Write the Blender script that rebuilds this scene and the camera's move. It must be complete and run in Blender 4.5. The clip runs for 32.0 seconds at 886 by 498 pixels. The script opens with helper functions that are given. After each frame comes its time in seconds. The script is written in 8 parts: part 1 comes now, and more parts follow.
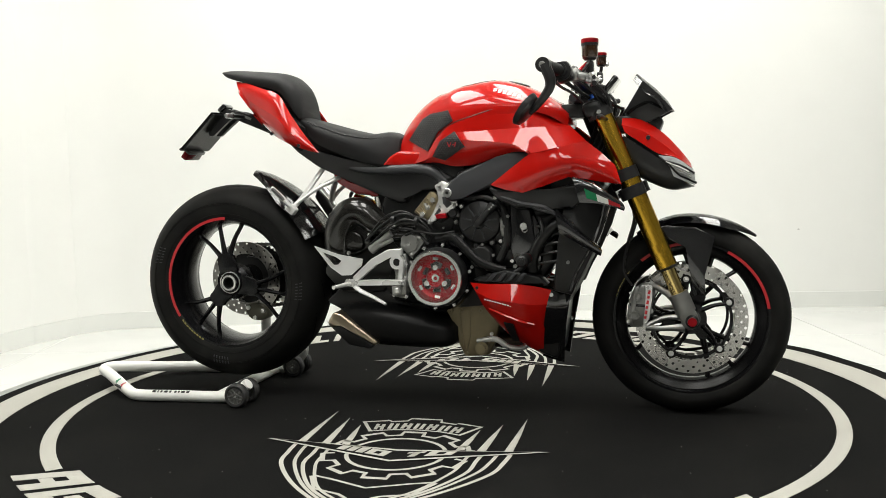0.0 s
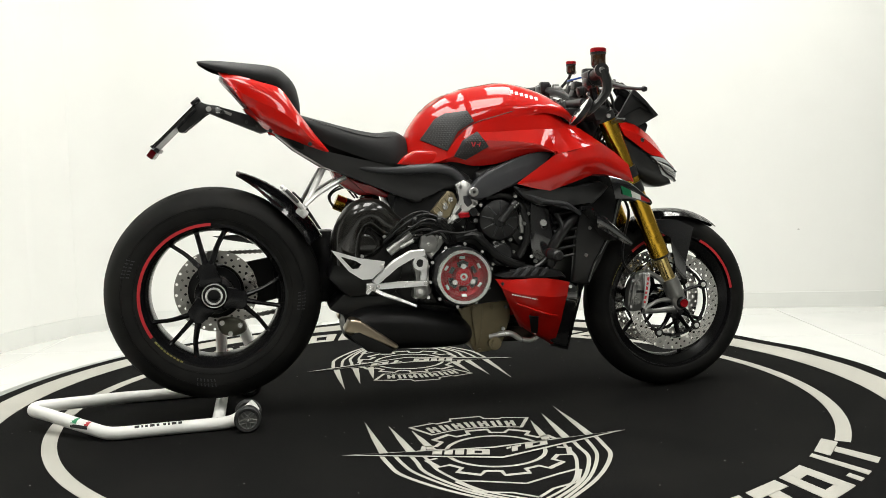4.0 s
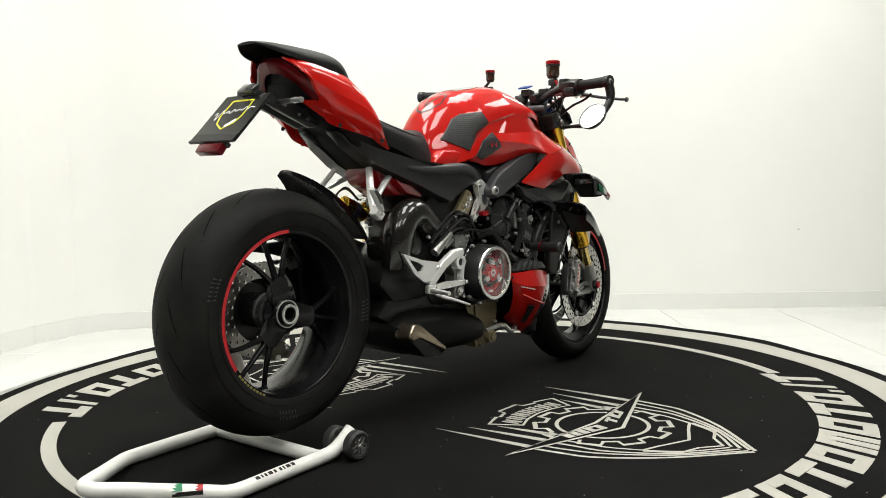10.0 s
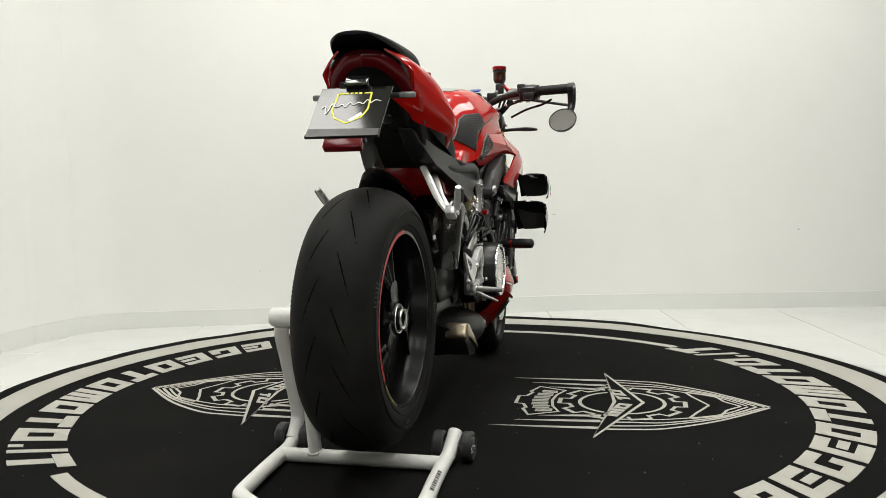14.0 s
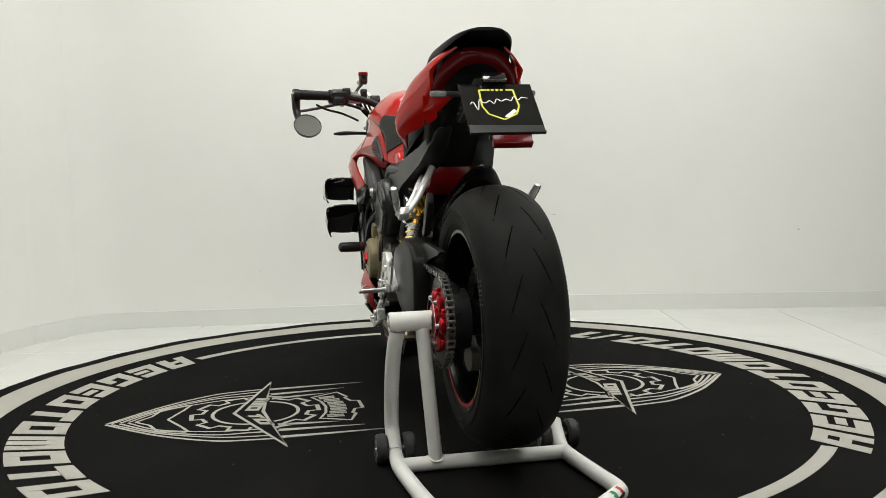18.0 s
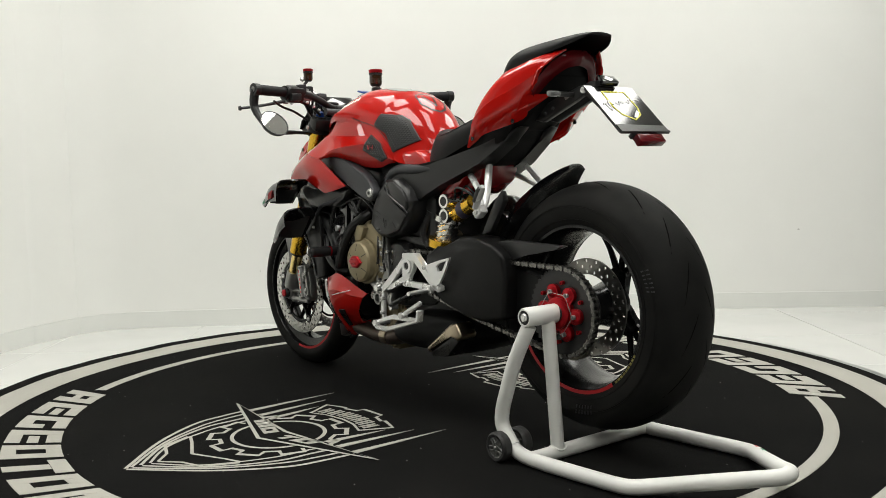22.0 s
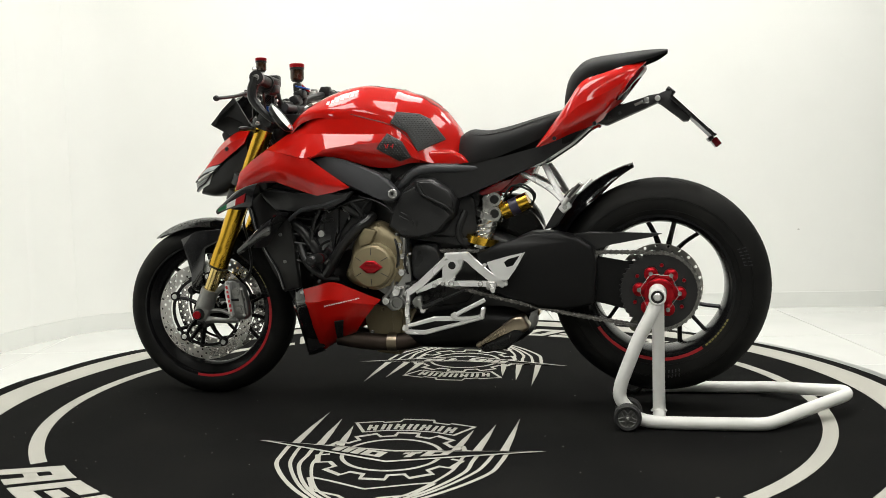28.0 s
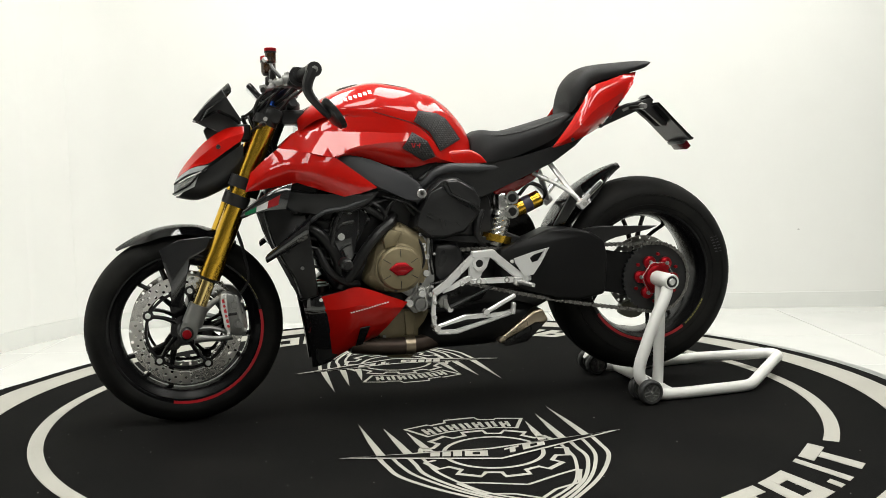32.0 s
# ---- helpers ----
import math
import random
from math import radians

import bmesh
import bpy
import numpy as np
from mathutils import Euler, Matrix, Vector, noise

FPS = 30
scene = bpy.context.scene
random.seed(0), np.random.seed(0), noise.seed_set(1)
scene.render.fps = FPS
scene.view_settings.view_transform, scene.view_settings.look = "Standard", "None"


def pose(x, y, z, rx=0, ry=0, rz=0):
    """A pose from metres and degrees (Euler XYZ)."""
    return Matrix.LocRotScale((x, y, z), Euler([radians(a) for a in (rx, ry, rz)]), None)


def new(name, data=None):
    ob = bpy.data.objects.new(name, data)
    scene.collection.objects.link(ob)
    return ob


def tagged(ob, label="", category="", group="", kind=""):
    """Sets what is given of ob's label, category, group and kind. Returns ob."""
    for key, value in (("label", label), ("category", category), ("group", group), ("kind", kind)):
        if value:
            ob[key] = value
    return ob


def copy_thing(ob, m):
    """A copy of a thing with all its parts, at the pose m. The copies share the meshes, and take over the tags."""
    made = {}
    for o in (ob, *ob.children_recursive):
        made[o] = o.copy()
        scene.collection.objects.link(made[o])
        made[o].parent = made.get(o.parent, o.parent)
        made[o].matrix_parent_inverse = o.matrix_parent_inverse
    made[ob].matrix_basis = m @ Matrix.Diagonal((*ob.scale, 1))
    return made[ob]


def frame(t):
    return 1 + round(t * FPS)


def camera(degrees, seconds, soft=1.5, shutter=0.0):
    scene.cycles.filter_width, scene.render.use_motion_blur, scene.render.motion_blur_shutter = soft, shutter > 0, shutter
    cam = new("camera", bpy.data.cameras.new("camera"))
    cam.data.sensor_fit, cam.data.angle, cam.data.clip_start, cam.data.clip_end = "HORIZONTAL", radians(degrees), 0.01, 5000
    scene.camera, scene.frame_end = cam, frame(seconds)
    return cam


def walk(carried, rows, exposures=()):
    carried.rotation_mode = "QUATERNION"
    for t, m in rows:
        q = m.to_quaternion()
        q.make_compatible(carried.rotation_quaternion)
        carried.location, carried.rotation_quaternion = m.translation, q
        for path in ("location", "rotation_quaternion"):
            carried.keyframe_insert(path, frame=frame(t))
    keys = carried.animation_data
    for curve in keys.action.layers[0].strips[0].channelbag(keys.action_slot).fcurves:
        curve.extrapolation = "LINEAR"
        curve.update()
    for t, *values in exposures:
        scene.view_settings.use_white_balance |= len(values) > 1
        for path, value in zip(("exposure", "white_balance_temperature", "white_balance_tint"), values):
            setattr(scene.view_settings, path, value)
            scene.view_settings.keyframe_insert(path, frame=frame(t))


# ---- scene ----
cam = camera(51.476, 32.0, 0.8)
walk(cam, [(0.0, pose(0, -2.957, 0.762, 84.77, 1.236, -0.501)), (32.0, pose(0, -2.957, 0.762, 84.77, 1.236, -0.501))],
     exposures=[(0, -0.36), (9, -0.36), (11, -0.40), (13, -0.58), (17, -0.88), (20, -0.87), (22, -0.75), (23, -0.67), (25, -0.56), (28, -0.45), (32, -0.42)])

# ---- light: white room under rows of ceiling light panels ----
world = bpy.data.worlds.new("world")
scene.world = world
world.use_nodes = True
world.node_tree.nodes["Background"].inputs[0].default_value = (0.9, 0.95, 1.0, 1)
world.node_tree.nodes["Background"].inputs[1].default_value = 0.05

FLOOR = -0.04
CEIL = 2.75
PANELS = [(-1.1, -3.1), (0.0, -3.1), (1.5, -3.1), (-1.05, -0.9), (0.05, -0.9), (1.55, -0.9), (-0.85, 0.60), (0.40, 0.62), (1.75, 0.88)]
LAMP_W, LAMP_L, LAMP_WATT = 0.6, 1.2, 24.0
for px, py in PANELS:
    lamp = bpy.data.lights.new("panel_light", "AREA")
    lamp.shape, lamp.size, lamp.size_y, lamp.energy = "RECTANGLE", LAMP_W, LAMP_L, LAMP_WATT * (0.65 if py < -2 else 1.0)
    lamp.color = (0.99, 0.985, 0.922)
    lo = new("panel_light", lamp)
    lo.matrix_world = pose(px, py, CEIL - 0.05)


# ---- materials ----
def mat(name, color, rough=0.5, metal=0.0, coat=0.0, vary=0.15, scale=40.0, bump=0.0, bscale=200.0, spec=0.5, dirt=0.0, dscale=4.0, rvary=0.1):
    m = bpy.data.materials.new(name)
    m.use_nodes = True
    nt = m.node_tree
    b = nt.nodes["Principled BSDF"]
    b.inputs["Metallic"].default_value = metal
    b.inputs["Coat Weight"].default_value = coat
    b.inputs["Coat Roughness"].default_value = 0.04
    b.inputs["Specular IOR Level"].default_value = spec
    tc = nt.nodes.new("ShaderNodeTexCoord")
    n1 = nt.nodes.new("ShaderNodeTexNoise")
    n1.inputs["Scale"].default_value, n1.inputs["Detail"].default_value = scale, 6
    n2 = nt.nodes.new("ShaderNodeTexNoise")
    n2.inputs["Scale"].default_value, n2.inputs["Detail"].default_value = dscale, 4
    nt.links.new(tc.outputs["Object"], n1.inputs["Vector"])
    nt.links.new(tc.outputs["Object"], n2.inputs["Vector"])
    mx = nt.nodes.new("ShaderNodeMix")
    mx.data_type = "RGBA"
    lo_c = [c * (1 - vary) for c in color]
    hi_c = [min(1, c * (1 + vary)) for c in color]
    mx.inputs["A"].default_value, mx.inputs["B"].default_value = (*lo_c, 1), (*hi_c, 1)
    nt.links.new(n1.outputs["Fac"], mx.inputs["Factor"])
    out = mx.outputs["Result"]
    if dirt:
        mr = nt.nodes.new("ShaderNodeMapRange")
        mr.inputs["From Min"].default_value, mr.inputs["From Max"].default_value = 0.45, 0.75
        mr.inputs["To Max"].default_value = dirt
        nt.links.new(n2.outputs["Fac"], mr.inputs["Value"])
        m2 = nt.nodes.new("ShaderNodeMix")
        m2.data_type = "RGBA"
        m2.inputs["B"].default_value = (0.16, 0.15, 0.13, 1)
        nt.links.new(out, m2.inputs["A"])
        nt.links.new(mr.outputs["Result"], m2.inputs["Factor"])
        out = m2.outputs["Result"]
    nt.links.new(out, b.inputs["Base Color"])
    rr = nt.nodes.new("ShaderNodeMapRange")
    rr.inputs["To Min"].default_value, rr.inputs["To Max"].default_value = max(0.02, rough - rvary), min(1, rough + rvary)
    nt.links.new(n2.outputs["Fac"], rr.inputs["Value"])
    nt.links.new(rr.outputs["Result"], b.inputs["Roughness"])
    if bump:
        n3 = nt.nodes.new("ShaderNodeTexNoise")
        n3.inputs["Scale"].default_value, n3.inputs["Detail"].default_value = bscale, 5
        nt.links.new(tc.outputs["Object"], n3.inputs["Vector"])
        bp = nt.nodes.new("ShaderNodeBump")
        bp.inputs["Strength"].default_value, bp.inputs["Distance"].default_value = bump, 0.002
        nt.links.new(n3.outputs["Fac"], bp.inputs["Height"])
        nt.links.new(bp.outputs["Normal"], b.inputs["Normal"])
    return m


def weave(name, dark, light, scale, coat):
    """Carbon fibre twill: fine crossing threads under clear coat."""
    m = mat(name, dark, 0.30, coat=coat, spec=0.1)
    nt = m.node_tree
    b = nt.nodes["Principled BSDF"]
    tc = nt.nodes.new("ShaderNodeTexCoord")
    w1 = nt.nodes.new("ShaderNodeTexWave")
    w1.bands_direction = "DIAGONAL"
    w1.inputs["Scale"].default_value = scale
    ck = nt.nodes.new("ShaderNodeTexChecker")
    ck.inputs["Scale"].default_value = scale * 2
    mx = nt.nodes.new("ShaderNodeMix")
    mx.data_type = "RGBA"
    mx.inputs["A"].default_value, mx.inputs["B"].default_value = (*dark, 1), (*light, 1)
    ml = nt.nodes.new("ShaderNodeMath")
    ml.operation = "MULTIPLY"
    nt.links.new(tc.outputs["Object"], w1.inputs["Vector"])
    nt.links.new(tc.outputs["Object"], ck.inputs["Vector"])
    nt.links.new(w1.outputs["Fac"], ml.inputs[0])
    nt.links.new(ck.outputs["Fac"], ml.inputs[1])
    nt.links.new(ml.outputs["Value"], mx.inputs["Factor"])
    nt.links.new(mx.outputs["Result"], b.inputs["Base Color"])
    return m


RED = mat("red_gloss_paint", (0.40, 0.0048, 0.0022), 0.40, coat=0.9, vary=0.04, scale=300, rvary=0.03, spec=0.04)
DARKRED = mat("dark_red_paint", (0.26, 0.003, 0.005), 0.25, coat=0.35, vary=0.06, rvary=0.04)
BLACK = mat("satin_black_plastic", (0.0135, 0.0135, 0.0138), 0.31, vary=0.25, spec=0.34, bump=0.08, bscale=900, dirt=0.03)
# for black parts, and for shade painted into bores, slots and gaps
DEEP = mat("black_parts_and_shade", (0.0095, 0.0095, 0.0095), 0.30, vary=0.3, spec=0.36, dirt=0.03)
GLOSSBLK = mat("gloss_black_paint", (0.006, 0.006, 0.007), 0.10, coat=1.0, vary=0.1, rvary=0.04)
RIMBLK = mat("satin_black_wheel_paint", (0.0045, 0.0045, 0.005), 0.22, vary=0.15, spec=0.28)
# near-black without sheen: stands for the shade inside the tread grooves
GROOVE = mat("tread_groove_shade", (0.0015, 0.0015, 0.0015), 0.9, vary=0.2, spec=0.0)
GREYBLK = mat("dark_grey_frame_cover", (0.036, 0.037, 0.040), 0.42, vary=0.12, spec=0.34, bump=0.05, bscale=700)
SEATM = mat("black_seat_cover", (0.0085, 0.0085, 0.0088), 0.55, vary=0.15, spec=0.20, bump=0.12, bscale=1200)
TYRE = mat("tyre_rubber", (0.0078, 0.0078, 0.0074), 0.62, vary=0.45, spec=0.10, scale=15, bump=0.12, bscale=500, dirt=0.05, dscale=9)
CARBON = weave("carbon_weave", (0.003, 0.003, 0.0028), (0.024, 0.022, 0.018), 240, 0.9)
GOLD = mat("gold_anodised_fork", (0.70, 0.42, 0.045), 0.24, metal=1.0, vary=0.06, scale=8, rvary=0.06)
CHROMEG = mat("gold_sheen_tube", (0.72, 0.55, 0.22), 0.14, metal=1.0, vary=0.06, rvary=0.04)
ALU = mat("machined_aluminium", (0.72, 0.72, 0.70), 0.26, metal=0.7, vary=0.10, scale=60, rvary=0.1)
SILVER = mat("silver_painted_alloy", (0.72, 0.72, 0.71), 0.28, metal=0.40, vary=0.05, rvary=0.08)
GREYCAST = mat("grey_cast_metal", (0.28, 0.28, 0.27), 0.34, metal=0.8, vary=0.15, bump=0.1, bscale=600)
OLIVEC = mat("bronze_grey_cast_metal", (0.13, 0.125, 0.095), 0.36, metal=0.5, vary=0.2, bump=0.1, bscale=500)
STEEL = mat("brushed_disc_steel", (0.33, 0.32, 0.30), 0.30, metal=1.0, vary=0.12, scale=90, rvary=0.1)
DISCM = mat("bright_disc_steel", (0.52, 0.51, 0.49), 0.26, metal=1.0, vary=0.10, scale=90, rvary=0.1)
CHAINM = mat("oily_chain_steel", (0.17, 0.165, 0.155), 0.28, metal=0.9, vary=0.3, scale=120)
RADM = mat("matt_black_plastic", (0.0065, 0.0065, 0.0065), 0.55, vary=0.3, spec=0.10)
PLATEM = mat("black_display_film", (0.006, 0.006, 0.006), 0.10, vary=0.2, spec=0.35, coat=0.3, rvary=0.03)
BRONZE = mat("bronze_magnesium_case", (0.235, 0.195, 0.115), 0.42, metal=0.45, vary=0.12, bump=0.08, bscale=500)
TITAN = mat("heat_tinted_titanium", (0.42, 0.35, 0.26), 0.30, metal=1.0, vary=0.25, scale=12, rvary=0.08)
PIPE = mat("sooty_exhaust_pipe", (0.07, 0.052, 0.042), 0.45, metal=0.8, vary=0.3, scale=14)
EXHAUST = mat("matt_black_paint", (0.0055, 0.0055, 0.0055), 0.42, vary=0.15, spec=0.16, bump=0.06, bscale=500)
REDANO = mat("red_anodised_metal", (0.36, 0.008, 0.014), 0.33, metal=0.85, vary=0.08)
BLUEANO = mat("blue_anodised_metal", (0.02, 0.08, 0.36), 0.3, metal=0.8, vary=0.08)
SHOCKM = mat("polished_shock_alloy", (0.72, 0.72, 0.70), 0.24, metal=1.0, vary=0.12, scale=30)
DARKBLUE = mat("dark_label", (0.03, 0.025, 0.05), 0.4, vary=0.3, scale=60)
STANDW = mat("white_powder_coat", (0.79, 0.79, 0.76), 0.38, vary=0.04, scale=30, bump=0.05, bscale=300, dirt=0.10, dscale=14)
CASTOR = mat("castor_rubber", (0.02, 0.02, 0.02), 0.6, vary=0.2, dirt=0.06)
SMOKE = mat("smoked_reservoir", (0.030, 0.012, 0.003), 0.12, coat=0.4, vary=0.2)
REDLENS = mat("red_lens", (0.085, 0.002, 0.004), 0.20, spec=0.15, coat=0.15, vary=0.15, scale=60)
CLEARL = mat("clear_lamp_lens", (0.40, 0.41, 0.41), 0.08, coat=1.0, vary=0.4, scale=90)
PADM = mat("black_tank_pad", (0.013, 0.0135, 0.0135), 0.40, vary=0.15)
PADG = mat("grey_rubber", (0.06, 0.06, 0.058), 0.6, vary=0.2)
WHITEP = mat("white_marking", (0.80, 0.80, 0.78), 0.5, vary=0.03)
GREENP = mat("green_marking", (0.01, 0.22, 0.09), 0.4, vary=0.05)
REDP = mat("red_marking", (0.44, 0.012, 0.018), 0.4, vary=0.05)
YELLOWP = mat("yellow_marking", (0.62, 0.60, 0.03), 0.45, vary=0.08)
DULLYEL = mat("faded_yellow_marking", (0.24, 0.21, 0.06), 0.6, vary=0.2)
WIRE = mat("black_hose", (0.008, 0.008, 0.008), 0.30, vary=0.2, spec=0.35)
MIRROR = mat("mirror_glass", (0.88, 0.88, 0.88), 0.02, metal=1.0, vary=0.0, rvary=0.0)
CLEARC = mat("clear_cover", (1, 1, 1), 0.03, vary=0.0, rvary=0.0)
CLEARC.node_tree.nodes["Principled BSDF"].inputs["Transmission Weight"].default_value = 1.0
SCREEN = mat("smoked_screen", (0.012, 0.012, 0.013), 0.08, coat=0.8, vary=0.1, rvary=0.02)
WALL = mat("white_wall_paint", (0.795, 0.80, 0.772), 0.75, vary=0.02, scale=6, bump=0.03, bscale=120, dirt=0.015, dscale=1.2)
BASEB = mat("white_baseboard", (0.74, 0.75, 0.72), 0.35, vary=0.03, scale=9, dirt=0.02)
TILE = mat("white_porcelain_tile", (0.695, 0.70, 0.678), 0.22, vary=0.03, scale=5, rvary=0.08, dirt=0.02, dscale=2.2)
GROUT = mat("grey_grout", (0.55, 0.55, 0.51), 0.8)
CEILM = mat("white_ceiling_paint", (0.50, 0.50, 0.48), 0.8, vary=0.03)
# unseen walls: the grey stands for an unlit room, keeps reflections dark
DIMWALL = mat("unlit_wall_grey", (0.18, 0.18, 0.175), 0.8, vary=0.05, scale=5)
RUGB = mat("black_carpet_pile", (0.0082, 0.0082, 0.0080), 0.95, vary=0.35, scale=260, bump=0.5, bscale=900, spec=0.02, dirt=0.025, dscale=3.0)
RUGW = mat("off_white_carpet_pile", (0.42, 0.41, 0.37), 0.95, vary=0.10, scale=260, bump=0.5, bscale=900, spec=0.15, dirt=0.07, dscale=5)
SCUFF = mat("grey_scuff", (0.56, 0.56, 0.53), 0.8)
INDIC = mat("clear_indicator_lens", (0.15, 0.15, 0.15), 0.10, coat=0.8, vary=0.4, scale=120)
METALRIM = mat("worn_turntable_rim", (0.36, 0.37, 0.36), 0.45, metal=0.5, vary=0.25, scale=14)


def glow(name, color, strength):
    m = mat(name, color, 0.5)
    b = m.node_tree.nodes["Principled BSDF"]
    b.inputs["Emission Color"].default_value = (*color, 1)
    b.inputs["Emission Strength"].default_value = strength
    return m


PANELGLOW = glow("light_panel_diffuser", (1.0, 0.985, 0.94), 5.0)


def carpet_flecks(m):
    """Scattered pale fibres on the dark pile."""
    nt = m.node_tree
    b = nt.nodes["Principled BSDF"]
    src = b.inputs["Base Color"].links[0].from_socket
    tc = nt.nodes.new("ShaderNodeTexCoord")
    v = nt.nodes.new("ShaderNodeTexVoronoi")
    v.inputs["Scale"].default_value = 24
    near = nt.nodes.new("ShaderNodeMapRange")
    near.inputs["From Min"].default_value, near.inputs["From Max"].default_value = 0.055, 0.03
    few = nt.nodes.new("ShaderNodeMath")
    few.operation, few.inputs[1].default_value = "GREATER_THAN", 0.55
    mr = nt.nodes.new("ShaderNodeMath")
    mr.operation = "MULTIPLY"
    soft = nt.nodes.new("ShaderNodeMath")
    soft.operation, soft.inputs[1].default_value = "MULTIPLY", 0.8
    nt.links.new(v.outputs["Distance"], near.inputs["Value"])
    nt.links.new(v.outputs["Color"], few.inputs[0])
    nt.links.new(near.outputs["Result"], mr.inputs[0])
    nt.links.new(few.outputs["Value"], mr.inputs[1])
    nt.links.new(mr.outputs["Value"], soft.inputs[0])
    mx = nt.nodes.new("ShaderNodeMix")
    mx.data_type = "RGBA"
    mx.inputs["B"].default_value = (0.4, 0.4, 0.38, 1)
    nt.links.new(tc.outputs["Object"], v.inputs["Vector"])
    nt.links.new(soft.outputs["Value"], mx.inputs["Factor"])
    nt.links.new(src, mx.inputs["A"])
    nt.links.new(mx.outputs["Result"], b.inputs["Base Color"])


carpet_flecks(RUGB)


# ---- mesh tools ----
def B():
    return bmesh.new()


def V(*a):
    return Vector(a)


def part(name, bm, material, parent=None, label="", angle=35, flat=False):
    bmesh.ops.recalc_face_normals(bm, faces=bm.faces)
    me = bpy.data.meshes.new(name)
    bm.to_mesh(me)
    bm.free()
    me.materials.append(material)
    if not flat:
        me.shade_smooth()
        me.set_sharp_from_angle(angle=radians(angle))
    ob = new(name, me)
    ob.parent = parent
    if label:
        ob["label"] = label
    return ob


def spline(pts, n=6, closed=False):
    """Catmull-Rom curve through the points."""
    P = [Vector(p) for p in pts]
    out = []
    k = len(P)
    for i in range(k if closed else k - 1):
        if closed:
            a, b, c, d = P[i - 1], P[i], P[(i + 1) % k], P[(i + 2) % k]
        else:
            a, b, c, d = P[max(i - 1, 0)], P[i], P[i + 1], P[min(i + 2, k - 1)]
        for j in range(n):
            t = j / n
            out.append(0.5 * ((2 * b) + (c - a) * t + (2 * a - 5 * b + 4 * c - d) * t * t + (3 * b - a - 3 * c + d) * t ** 3))
    if not closed:
        out.append(P[-1])
    return out


def grid(bm, rows, close_u=False, close_v=False, cap=False):
    """Faces over rows of points. close_u joins the ends of each row, close_v the last row to the first, cap fills end rows."""
    vs = [[bm.verts.new(p) for p in r] for r in rows]
    n, m = len(vs), len(vs[0])
    for i in range(n if close_v else n - 1):
        a, b = vs[i], vs[(i + 1) % n]
        for j in range(m if close_u else m - 1):
            q = (a[j], a[(j + 1) % m], b[(j + 1) % m], b[j])
            try:
                bm.faces.new(q)
            except ValueError:
                pass
    if cap:
        bm.faces.new(vs[0])
        bm.faces.new(vs[-1][::-1])
    return vs


def tube(bm, path, r, n=10, closed=False, smooth=0, flat=1.0):
    P = spline(path, smooth, closed) if smooth else [Vector(p) for p in path]
    k = len(P)
    rows = []
    up = None
    for i in range(k):
        a = P[i - 1] if (i > 0 or closed) else P[i]
        b = P[(i + 1) % k] if (i < k - 1 or closed) else P[i]
        d = (b - a).normalized()
        if up is None:
            up = Vector((0, 0, 1)) if abs(d.z) < 0.9 else Vector((0, 1, 0))
        s = d.cross(up).normalized()
        up = s.cross(d).normalized()
        rr = float(np.interp(i / (k - 1), np.linspace(0, 1, len(r)), r)) if isinstance(r, (list, tuple)) else r
        rows.append([P[i] + (s * math.cos(2 * math.pi * j / n) * rr + up * math.sin(2 * math.pi * j / n) * rr * flat) for j in range(n)])
    grid(bm, rows, close_u=True, close_v=closed, cap=not closed)
    return bm


def rod(bm, p0, p1, r0, r1=None, n=14):
    p0, p1 = Vector(p0), Vector(p1)
    r1 = r0 if r1 is None else r1
    d = (p1 - p0).normalized()
    up = Vector((0, 0, 1)) if abs(d.z) < 0.9 else Vector((1, 0, 0))
    s = d.cross(up).normalized()
    u = s.cross(d)
    rows = [[p + (s * math.cos(2 * math.pi * j / n) + u * math.sin(2 * math.pi * j / n)) * r for j in range(n)] for p, r in ((p0, r0), (p1, r1))]
    grid(bm, rows, close_u=True, cap=True)
    return bm


def turned(bm, prof, c, n=32, axis="y", closed=False, a0=0.0, a1=360.0):
    """A turned shape: (radius, offset along the axis) pairs about the axis through c."""
    full = abs(a1 - a0) >= 359.9
    cnt = n if full else n + 1
    rows = []
    for i in range(cnt):
        a = radians(a0 + (a1 - a0) * i / n)
        row = []
        for r, h in prof:
            p = {"y": (r * math.cos(a), h, r * math.sin(a)), "z": (r * math.cos(a), r * math.sin(a), h), "x": (h, r * math.cos(a), r * math.sin(a))}[axis]
            row.append(Vector(c) + Vector(p))
        rows.append(row)
    grid(bm, rows, close_u=closed, close_v=full)
    if not full and closed:
        pass
    bmesh.ops.remove_doubles(bm, verts=bm.verts, dist=1e-6)
    return bm


def slab(bm, poly, y0, y1, bevel=0.0, seg=2, taper=1.0):
    """A plate with the outline poly (x, z), from y0 to y1 across; taper draws in the second face about its middle."""
    cx = sum(p[0] for p in poly) / len(poly)
    cz = sum(p[1] for p in poly) / len(poly)
    a = [bm.verts.new((x, y0, z)) for x, z in poly]
    b = [bm.verts.new((cx + (x - cx) * taper, y1, cz + (z - cz) * taper)) for x, z in poly]
    n = len(poly)
    fs = [bm.faces.new(a), bm.faces.new(b[::-1])]
    for i in range(n):
        fs.append(bm.faces.new((a[i], b[i], b[(i + 1) % n], a[(i + 1) % n])))
    if bevel:
        es = list({e for f in fs for e in f.edges})
        bmesh.ops.bevel(bm, geom=es, offset=bevel, segments=seg, profile=0.5, affect="EDGES", clamp_overlap=True)
    return bm


